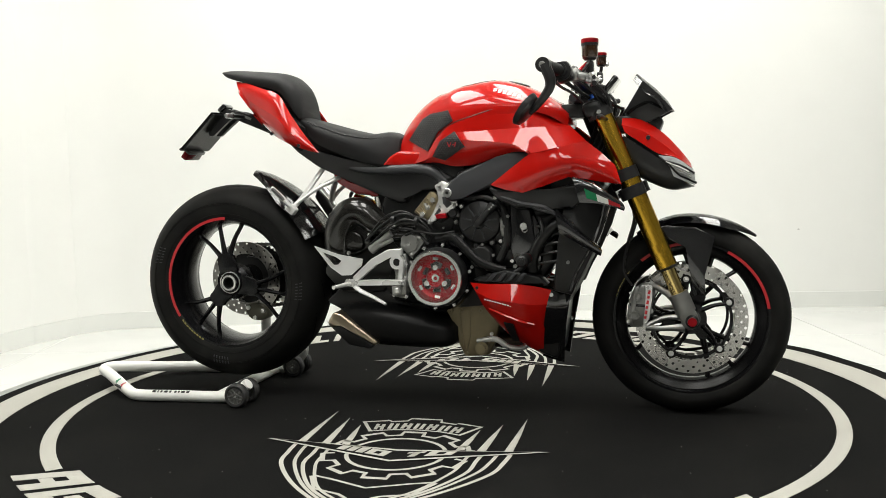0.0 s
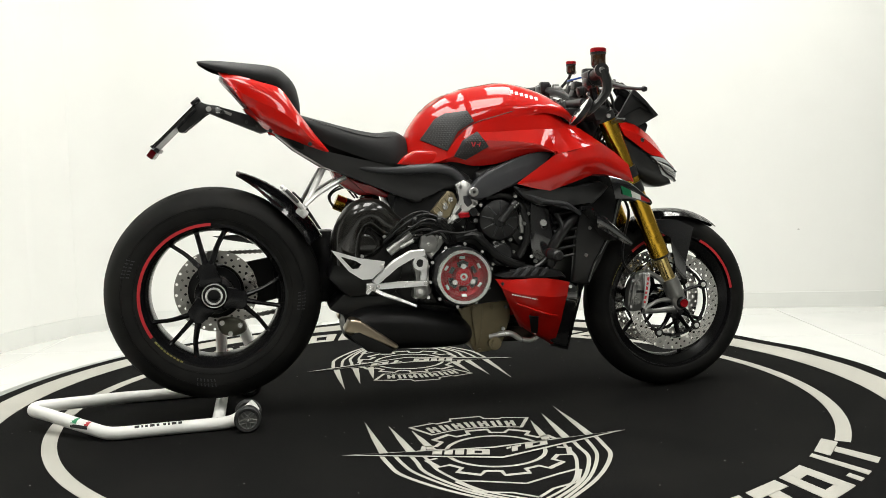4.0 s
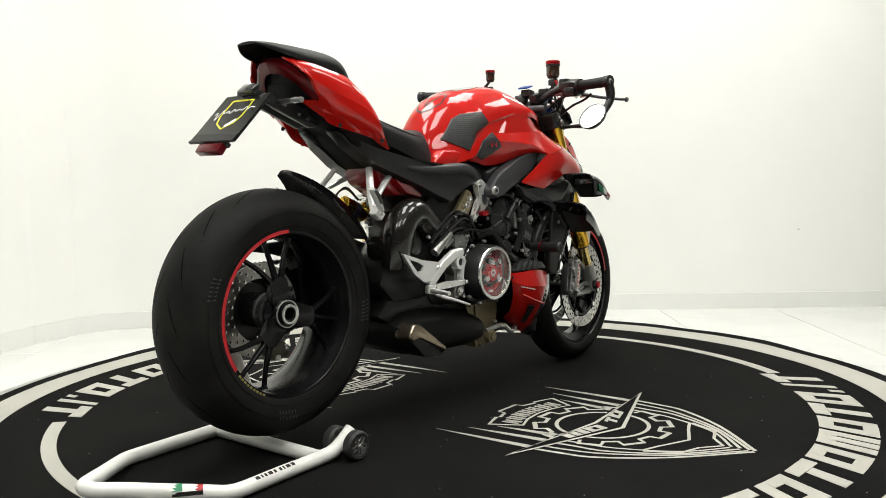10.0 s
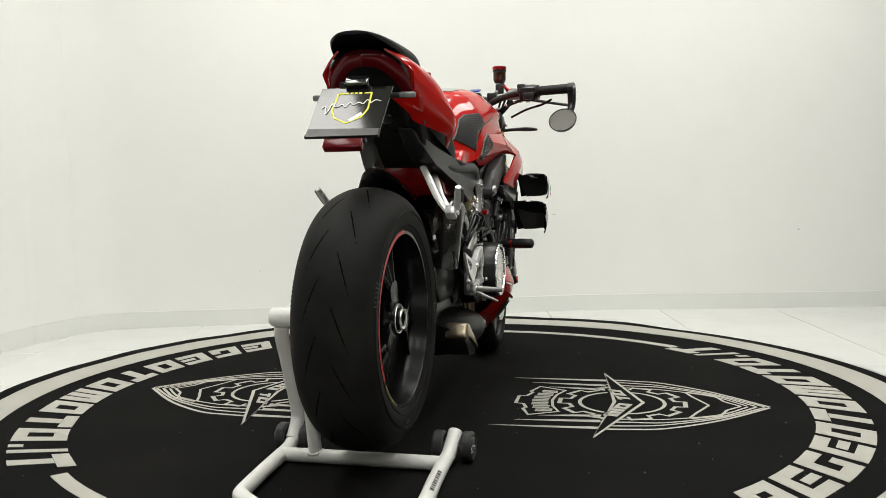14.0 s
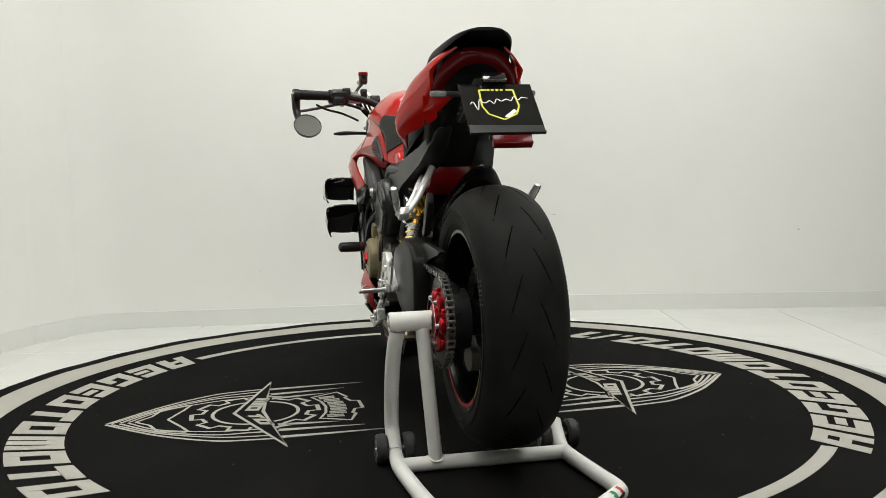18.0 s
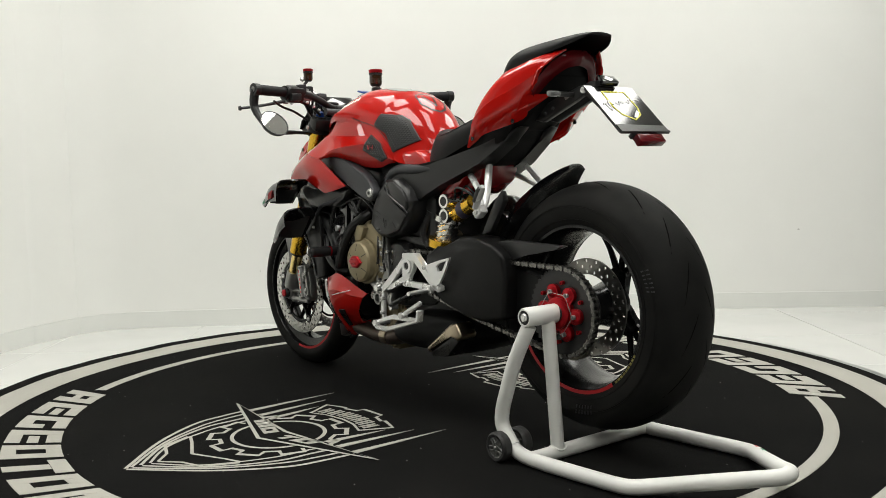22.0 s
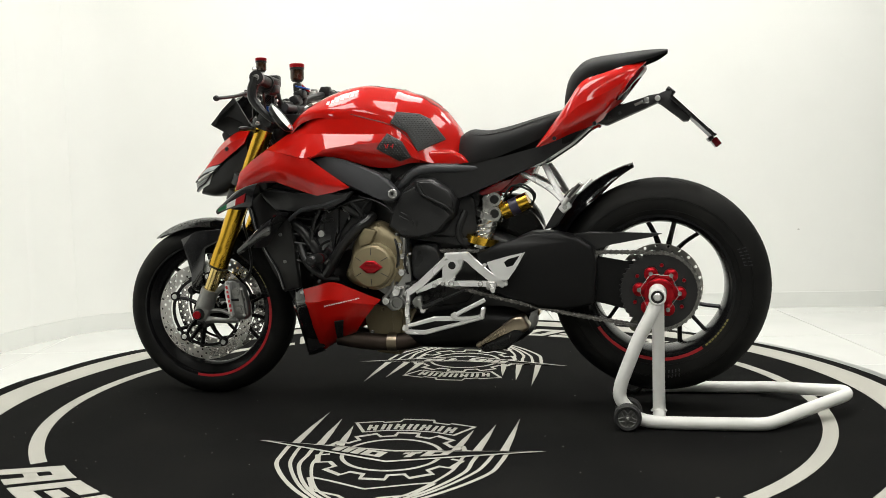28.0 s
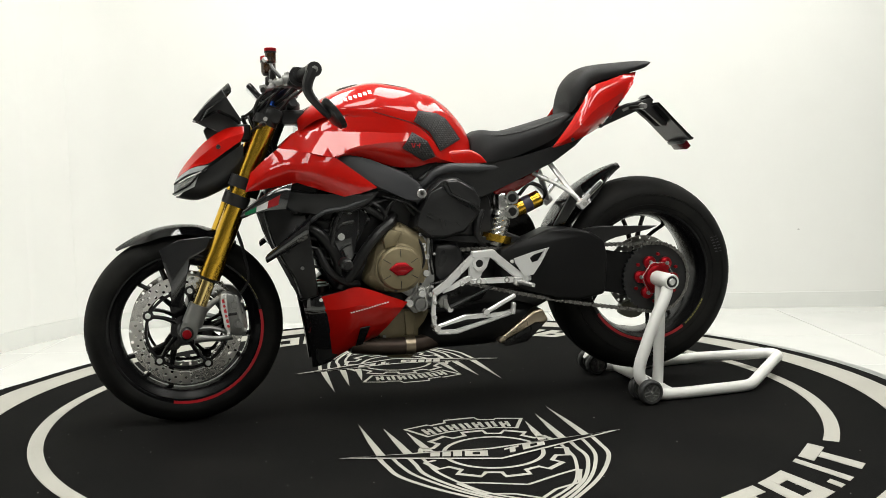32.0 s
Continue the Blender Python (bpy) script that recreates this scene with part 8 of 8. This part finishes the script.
    turned(bm, [(0.0, (y + 0.009) * s), (0.0125, (y + 0.009) * s), (0.0125, (y - 0.01) * s), (0.0, (y - 0.01) * s)], V(cx, 0, cz), 18)
    part("pivot_bore", bm, DEEP, fr)
    # heel guard: a cut-out triangle
    h = [(-0.352, 0.516), (-0.272, 0.490), (-0.192, 0.476), (-0.196, 0.455), (-0.232, 0.425), (-0.262, 0.424), (-0.300, 0.450)] if s < 0 else [(-0.314, 0.500), (-0.262, 0.488), (-0.200, 0.470), (-0.205, 0.455), (-0.232, 0.415), (-0.262, 0.418), (-0.285, 0.450)]
    hin = [(-0.325, 0.497), (-0.280, 0.482), (-0.262, 0.470), (-0.272, 0.458), (-0.290, 0.457)] if s < 0 else [(-0.298, 0.490), (-0.264, 0.480), (-0.250, 0.470), (-0.258, 0.455), (-0.278, 0.460)]
    cxm, czm = sum(p[0] for p in hin) / 5, sum(p[1] for p in hin) / 5
    bm = B()

    def cast(px, pz, poly):
        d = Vector((px - cxm, pz - czm)).normalized()
        best = 9
        for k in range(len(poly)):
            a, b = Vector(poly[k]), Vector(poly[(k + 1) % len(poly)])
            e = b - a
            den = d.x * e.y - d.y * e.x
            if abs(den) < 1e-9:
                continue
            w = a - Vector((cxm, czm))
            t, u = (w.x * e.y - w.y * e.x) / den, (w.x * d.y - w.y * d.x) / den
            if t > 0 and -1e-6 <= u <= 1.000001:
                best = min(best, t)
        return (cxm + d.x * best, czm + d.y * best)

    angs = sorted(math.atan2(p[1] - czm, p[0] - cxm) for p in h + hin)
    outer = [cast(cxm + math.cos(a), czm + math.sin(a), h) for a in angs]
    inner = [cast(cxm + math.cos(a), czm + math.sin(a), hin) for a in angs]
    yy0, yy1 = (y + 0.012) * s, (y + 0.019) * s
    grid(bm, [[V(p[0], yy0, p[1]) for p in outer], [V(p[0], yy1, p[1]) for p in outer], [V(p[0], yy1, p[1]) for p in inner], [V(p[0], yy0, p[1]) for p in inner]], close_u=True, close_v=True)
    part("heel_guard", bm, SILVER, fr, flat=True)
    bm = B()
    px = -0.235 if s < 0 else -0.212
    rod(bm, (px, 0.178 * s, 0.398), (px - 0.02, 0.272 * s, 0.397), 0.0090, 0.0062, 12)
    box(bm, (px, 0.182 * s, 0.400), (0.03, 0.018, 0.026), bevel=0.005)
    part("footpeg", bm, ALU, fr, "machined aluminium footpeg")
    for q in ((-0.215, 0.402), (-0.07, 0.405), (-0.20, 0.462)):
        bolt((q[0] + dx * 0.4, (y + 0.02) * s, q[1]), s, 0.006, 0.004, ALU, fr)
ped = new("brake_pedal")
ped.parent = bike
bm = B()
tube(bm, [(-0.225, -0.175, 0.392), (-0.20, -0.190, 0.378), (-0.15, -0.205, 0.360), (-0.105, -0.225, 0.342)], [0.010, 0.010, 0.008, 0.006], 10, smooth=5, flat=0.6)
part("pedal_arm", bm, SILVER, ped, "silver rear brake pedal")
bm = B()
rod(bm, (-0.085, -0.165, 0.378), (-0.085, -0.175, 0.378), 0.015, n=16)
box(bm, (-0.08, -0.155, 0.385), (0.05, 0.03, 0.05), bevel=0.008)
part("pedal_pivot", bm, GREYCAST, ped)
bolt((-0.085, -0.176, 0.378), -1, 0.008, 0.003, ALU, ped)
# rear master cylinder on the right
bm = B()
rod(bm, (-0.17, -0.150, 0.505), (-0.105, -0.155, 0.555), 0.011, n=12)
rod(bm, (-0.175, -0.150, 0.50), (-0.145, -0.150, 0.523), 0.0145, n=12)
rod(bm, (-0.14, -0.16, 0.515), (-0.10, -0.158, 0.535), 0.007, n=8)
part("rear_master_cylinder", bm, GREYCAST, bike)
bm = B()
slab(bm, [(-0.075, 0.545), (-0.045, 0.555), (-0.02, 0.54), (-0.025, 0.50), (-0.055, 0.49), (-0.08, 0.51)], -0.12, -0.15, 0.006)
part("cast_lug", bm, GREYCAST, bike)
# gear lever on the left
gl = new("gear_lever")
gl.parent = bike
bm = B()
beam(bm, [(0.048, 0.274), (-0.038, 0.301), (-0.142, 0.298), (-0.186, 0.311)], 0.011, 0.186, 0.198)
beam(bm, [(0.053, 0.262), (0.045, 0.256), (-0.008, 0.255), (-0.190, 0.307)], 0.011, 0.190, 0.204)
beam(bm, [(-0.186, 0.302), (-0.191, 0.338)], 0.011, 0.190, 0.214)
part("lever_arm", bm, SILVER, gl, "silver gear lever")
bm = B()
beam(bm, [(-0.102, 0.312), (-0.196, 0.360)], 0.013, 0.196, 0.208)
part("toe_piece", bm, SILVER, gl)
bm = B()
rod(bm, (0.004, 0.172, 0.328), (-0.060, 0.174, 0.355), 0.0075, n=8)
rod(bm, (-0.060, 0.174, 0.355), (-0.132, 0.176, 0.386), 0.0042, n=8)
part("link_rod", bm, BLACK, gl)
bm = B()
beam(bm, [(0.016, 0.355), (0.018, 0.335), (0.002, 0.318)], 0.015, 0.155, 0.168)
part("shift_crank", bm, GREYCAST, gl)
for p0, p1, r in (((0.089, 0.15, 0.374), (0.089, 0.172, 0.374), 0.011), ((0.051, 0.15, 0.270), (0.051, 0.206, 0.270), 0.010), ((-0.102, 0.19, 0.312), (-0.102, 0.213, 0.312), 0.0095), ((0.003, 0.15, 0.322), (0.003, 0.176, 0.322), 0.009)):
    bm = B()
    rod(bm, p0, p1, r, n=14)
    part("lever_pivot", bm, ALU, gl)

# -- swingarm, chain, sprocket (left) --
bm = B()
slab(bm, [(-0.16, 0.500), (-0.230, 0.515), (-0.252, 0.527), (-0.329, 0.560), (-0.400, 0.557), (-0.464, 0.544), (-0.512, 0.515), (-0.524, 0.457), (-0.515, 0.340), (-0.430, 0.322), (-0.337, 0.328), (-0.248, 0.376), (-0.160, 0.400)], 0.060, 0.158, 0.020, 4, taper=0.985)
slab(bm, [(-0.44, 0.500), (-0.50, 0.470), (-0.60, 0.452), (-0.70, 0.470), (-0.76, 0.430), (-0.76, 0.340), (-0.70, 0.310), (-0.60, 0.338), (-0.44, 0.352)], 0.072, 0.114, 0.012, 3)
part("swingarm", bm, EXHAUST, bike, "large matt black single-sided swingarm", angle=60)
bm = B()
slab(bm, [(-0.14, 0.54), (-0.20, 0.55), (-0.33, 0.50), (-0.36, 0.42), (-0.30, 0.36), (-0.15, 0.36), (-0.12, 0.44)], -0.10, 0.09, 0.015)
part("swingarm_pivot", bm, DEEP, bike)
bm = B()
turned(bm, [(0.0, 0.06), (0.075, 0.06), (0.075, 0.115), (0.0, 0.115)], HUB, 32)
part("hub_carrier", bm, BLACK, bike)
spr = new("rear_sprocket")
spr.parent = rw
bm = B()
n = 43
prof = []
for k in range(n * 2):
    r = 0.1085 if k % 2 else 0.1165
    a = 2 * math.pi * k / (n * 2)
    prof.append((HUB.x + r * math.cos(a), HUB.z + r * math.sin(a)))
slab(bm, prof, 0.118, 0.125)
part("sprocket_ring", bm, BLACK, spr, "black toothed sprocket", flat=True)
bm = B()
six = []
for k in range(144):
    a = 2 * math.pi * k / 144
    off = (math.degrees(a) - 5 + 30) % 60 - 30
    sd = 0.0565 * math.sin(radians(off))
    r = max(0.046, 0.0565 * math.cos(radians(off)) + math.sqrt(max(0.0, 0.0205 ** 2 - sd * sd))) if abs(sd) < 0.0205 else 0.046
    six.append((HUB.x + r * math.cos(a), HUB.z + r * math.sin(a)))
slab(bm, six, 0.122, 0.136, 0.003)
turned(bm, [(0.022, 0.13), (0.040, 0.13), (0.040, 0.142), (0.034, 0.146), (0.022, 0.146)], HUB, 30, closed=True)
part("sprocket_carrier", bm, REDANO, spr, "red anodised sprocket carrier")
for k in range(6):
    a = radians(60 * k + 5)
    at = HUB + V(0.058 * math.cos(a), 0, 0.058 * math.sin(a))
    bm = B()
    turned(bm, [(0.0, 0.1400), (0.012, 0.1395), (0.0165, 0.1365), (0.0165, 0.130), (0.0, 0.130)], at, 20)
    part("carrier_lobe", bm, REDANO, spr)
    bolt(at + V(0, 0.141, 0), 1, 0.0062, 0.006, GREYCAST, spr)
    b = radians(60 * k + 65)
    bm = B()
    rod(bm, at + V(0, 0.1475, 0), HUB + V(0.058 * math.cos(b), 0.1475, 0.058 * math.sin(b)), 0.0009, n=6)
    part("lock_wire", bm, ALU, spr)
    a = radians(60 * k + 35)
    bolt(HUB + V(0.077 * math.cos(a), 0.126, 0.077 * math.sin(a)), 1, 0.0058, 0.008, REDANO, spr)
bm = B()
turned(bm, [(0.0, 0.150), (0.020, 0.150), (0.022, 0.146), (0.022, 0.11), (0.0, 0.11)], HUB, 24)
part("axle_end", bm, BLACK, spr)
# chain: links along the two runs and round the sprocket
chain = new("drive_chain")
chain.parent = bike
path = []
fs = V(-0.005, 0.121, 0.455)
ra, fa = 0.113, 0.045
for k in range(61):
    path.append(V(fs.x + 0.0, 0.121, fs.z + fa).lerp(V(HUB.x, 0.121, HUB.z + ra), k / 60))
for k in range(1, 38):
    a = radians(90 + 180 * k / 38)
    path.append(V(HUB.x + ra * math.cos(a), 0.121, HUB.z + ra * math.sin(a)))
for k in range(61):
    p = V(HUB.x, 0.121, HUB.z - ra).lerp(V(fs.x, 0.121, fs.z - fa), k / 60)
    p.z -= 0.012 * math.sin(math.pi * k / 60)
    path.append(p)
d = 0.0
pts = [path[0]]
for a, b in zip(path, path[1:]):
    seg = (b - a).length
    while d + seg >= 0.0159:
        f = (0.0159 - d) / seg
        a = a.lerp(b, f)
        pts.append(a.copy())
        seg = (b - a).length
        d = 0.0
    d += seg
link_mesh = {}
for k in range(len(pts) - 1):
    wide = k % 2
    if wide not in link_mesh:
        bm = B()
        for s in (-1, 1):
            yy = (0.0085 if wide else 0.006) * s
            poly = [(0.0155 * f - 0.0, hgt) for f, hgt in ((-0.30, 0.0), (-0.22, 0.0052), (0.0, 0.0068), (0.22, 0.0052), (0.5, 0.0042), (0.78, 0.0052), (1.0, 0.0068), (1.22, 0.0052), (1.30, 0.0), (1.22, -0.0052), (1.0, -0.0068), (0.78, -0.0052), (0.5, -0.0042), (0.22, -0.0052), (0.0, -0.0068), (-0.22, -0.0052))]
            slab(bm, poly, yy, yy + 0.0015 * s)
        rod(bm, (0, -0.0095, 0), (0, 0.0095, 0), 0.0042, n=8)
        bmesh.ops.recalc_face_normals(bm, faces=bm.faces)
        me = bpy.data.meshes.new("chain_link")
        bm.to_mesh(me)
        bm.free()
        me.materials.append(CHAINM)
        link_mesh[wide] = me
    o = new("chain_link", link_mesh[wide])
    o.parent = chain
    a, b = pts[k], pts[k + 1]
    dr = b - a
    o.location = a
    o.rotation_euler = (0, -math.atan2(dr.z, dr.x), 0)
# chain guard blade and hugger
bm = B()
slab(bm, [(-0.45, 0.548), (-0.50, 0.556), (-0.64, 0.552), (-0.71, 0.550), (-0.68, 0.540), (-0.56, 0.520), (-0.52, 0.50), (-0.47, 0.515)], 0.106, 0.124, 0.003)
part("chain_guard", bm, BLACK, bike, "black blade chain guard")
bm = B()
rows = []
for k in range(15):
    a = radians(27 + k * 51 / 14)
    rr = 0.372 + 0.010 * (k / 14) ** 2
    w = 0.100 if k < 6 else 0.100 - 0.068 * ((k - 6) / 8) ** 1.4
    drop = 0.050 if k < 8 else 0.050 - 0.034 * (k - 8) / 6
    row = []
    for j in range(9):
        f = -1 + j / 4
        q = rr - drop * abs(f) ** 4
        row.append(V(REAR.x + q * math.cos(a), -0.012 + w * f, REAR.z + q * math.sin(a)))
    rows.append(row)
grid(bm, rows)
bmesh.ops.solidify(bm, geom=bm.faces[:], thickness=-0.004)
part("rear_hugger", bm, GLOSSBLK, bike, "black rear tyre hugger")
bm = B()
slab(bm, [(-0.40, 0.57), (-0.36, 0.56), (-0.42, 0.66), (-0.45, 0.69), (-0.46, 0.66)], 0.085, 0.105, 0.005)
part("hugger_stay", bm, BLACK, bike)
# rear caliper
bm = B()
dome(bm, [(-0.700, 0.292), (-0.655, 0.300), (-0.620, 0.285), (-0.612, 0.255), (-0.650, 0.238), (-0.690, 0.250)], 0.045, 0.002)
part("rear_caliper", bm, OLIVEC, bike, "bronze-grey rear brake caliper")
for p in ((-0.685, 0.285), (-0.63, 0.275), (-0.66, 0.25)):
    bolt((p[0], 0.002, p[1]), -1, 0.008, 0.006, ALU)
# shock absorber
sh = new("shock_absorber")
sh.parent = bike
bm = B()
S0, S1 = V(-0.170, 0.060, 0.500), V(-0.175, 0.060, 0.640)
rod(bm, (-0.165, 0.085, 0.505), (-0.19, 0.085, 0.600), 0.033, 0.031, 24)
part("shock_body", bm, SHOCKM, sh, "grey metal shock body")
bm = B()
coil = []
for k in range(61):
    f = k / 60
    a = 2 * math.pi * 4.3 * f
    mid = V(-0.166, 0.085, 0.525).lerp(V(-0.190, 0.085, 0.600), f)
    coil.append(mid + V(0.034 * math.cos(a), 0.034 * math.sin(a), -0.006 * math.cos(a)))
tube(bm, coil, 0.0032, 8)
part("coil_spring", bm, SHOCKM, sh, "bright coil spring")
bm = B()
rod(bm, (-0.189, 0.085, 0.597), (-0.193, 0.085, 0.612), 0.047, 0.045, 28)
part("spring_seat", bm, SHOCKM, sh)
bm = B()
rod(bm, (-0.166, 0.085, 0.518), (-0.171, 0.085, 0.540), 0.052, n=28)
part("spring_collar", bm, GOLD, sh, "gold spring collar")
bm = B()
rod(bm, (-0.235, 0.09, 0.616), (-0.315, 0.09, 0.651), 0.026, n=22)
part("gas_canister", bm, GOLD, sh, "gold gas canister")
bm = B()
rod(bm, (-0.26, 0.09, 0.6269), (-0.285, 0.09, 0.6379), 0.0265, n=22)
part("canister_label", bm, DARKBLUE, sh)
bm = B()
for zz in (0.612, 0.655):
    turned(bm, [(0.0, 0.122), (0.010, 0.122), (0.012, 0.126), (0.021, 0.126), (0.022, 0.12), (0.022, 0.07), (0.0, 0.07)], V(-0.215, 0, zz), 20)
box(bm, (-0.20, 0.08, 0.63), (0.055, 0.06, 0.085), bevel=0.012)
part("adjuster_block", bm, SHOCKM, sh)
for zz in (0.612, 0.655):
    bm = B()
    turned(bm, [(0.0, 0.1275), (0.013, 0.1275), (0.0145, 0.125), (0.0, 0.1235)], V(-0.215, 0, zz), 20)
    part("adjuster_knob", bm, DEEP, sh)
bm = B()
tube(bm, [(-0.24, 0.10, 0.66), (-0.27, 0.12, 0.695), (-0.32, 0.11, 0.68), (-0.33, 0.09, 0.65), (-0.30, 0.08, 0.62)], 0.0035, 8, smooth=5)
tube(bm, [(-0.25, 0.09, 0.66), (-0.29, 0.10, 0.70), (-0.335, 0.10, 0.67), (-0.32, 0.08, 0.63)], 0.003, 8, smooth=5)
part("shock_hose", bm, WIRE, sh)
bm = B()
tube(bm, [(-0.22, 0.085, 0.50), (-0.14, 0.10, 0.50), (-0.10, 0.115, 0.55), (-0.12, 0.10, 0.62)], 0.012, 10, smooth=5)
part("shock_link", bm, BLACK, sh)
bm = B()
rod(bm, (-0.10, 0.06, 0.530), (-0.19, 0.055, 0.545), 0.024, n=16)
part("exhaust_bend", bm, TITAN, bike)
# passenger footrest hangers
for s in (-1, 1):
    hg = new("passenger_hanger")
    hg.parent = bike
    hg["label"] = "silver alloy passenger footrest hanger"
    bm = B()
    tube(bm, side_of([(-0.361, 0.070, 0.757), (-0.385, 0.096, 0.715), (-0.410, 0.124, 0.670), (-0.430, 0.154, 0.638)], s), [0.010, 0.011, 0.010, 0.010], 10, smooth=5, flat=0.75)
    tube(bm, side_of([(-0.296, 0.085, 0.730), (-0.340, 0.105, 0.708), (-0.385, 0.126, 0.681), (-0.424, 0.152, 0.648)], s), [0.010, 0.010, 0.009, 0.009], 10, smooth=5, flat=0.75)
    box(bm, (-0.432, 0.166 * s, 0.632), (0.034, 0.03, 0.026), Matrix.Rotation(radians(40), 4, "Y"), 0.006)
    part("hanger_arm", bm, SILVER, hg)
    bm = B()
    tube(bm, side_of([(-0.430, 0.182, 0.642), (-0.448, 0.188, 0.664), (-0.470, 0.195, 0.688), (-0.484, 0.199, 0.703)], s), [0.0085, 0.0105, 0.0105, 0.008], 10, smooth=4, flat=0.8)
    peg = part("folded_footpeg", bm, SILVER, hg, "folded silver footpeg with a grey rubber pad")
    bm = B()
    tube(bm, side_of([(-0.444, 0.196, 0.662), (-0.462, 0.202, 0.683), (-0.478, 0.206, 0.699)], s), [0.006, 0.0075, 0.006], 8, smooth=3, flat=0.8)
    part("rubber_pad", bm, PADG, peg)
    bolt((-0.433, 0.182 * s, 0.632), s, 0.007, 0.005, ALU, hg)


# ---- what moves: the turntable turns steadily with all that stands on it ----
def heading(t):
    return -15.72 + 6.575 * t - 0.00726 * t * t + 0.000164 * t ** 3


def motions():
    for thing, off in ((turntable, 0.0), (rug, 0.0), (stand, 0.01), (bike, 0.01)):
        rows = []
        for t in range(33):
            m = pose(0, 0, 0, 0, 0, heading(t)) @ pose(0, off, 0)
            rows.append((float(t), m))
        walk(thing, rows)


motions()
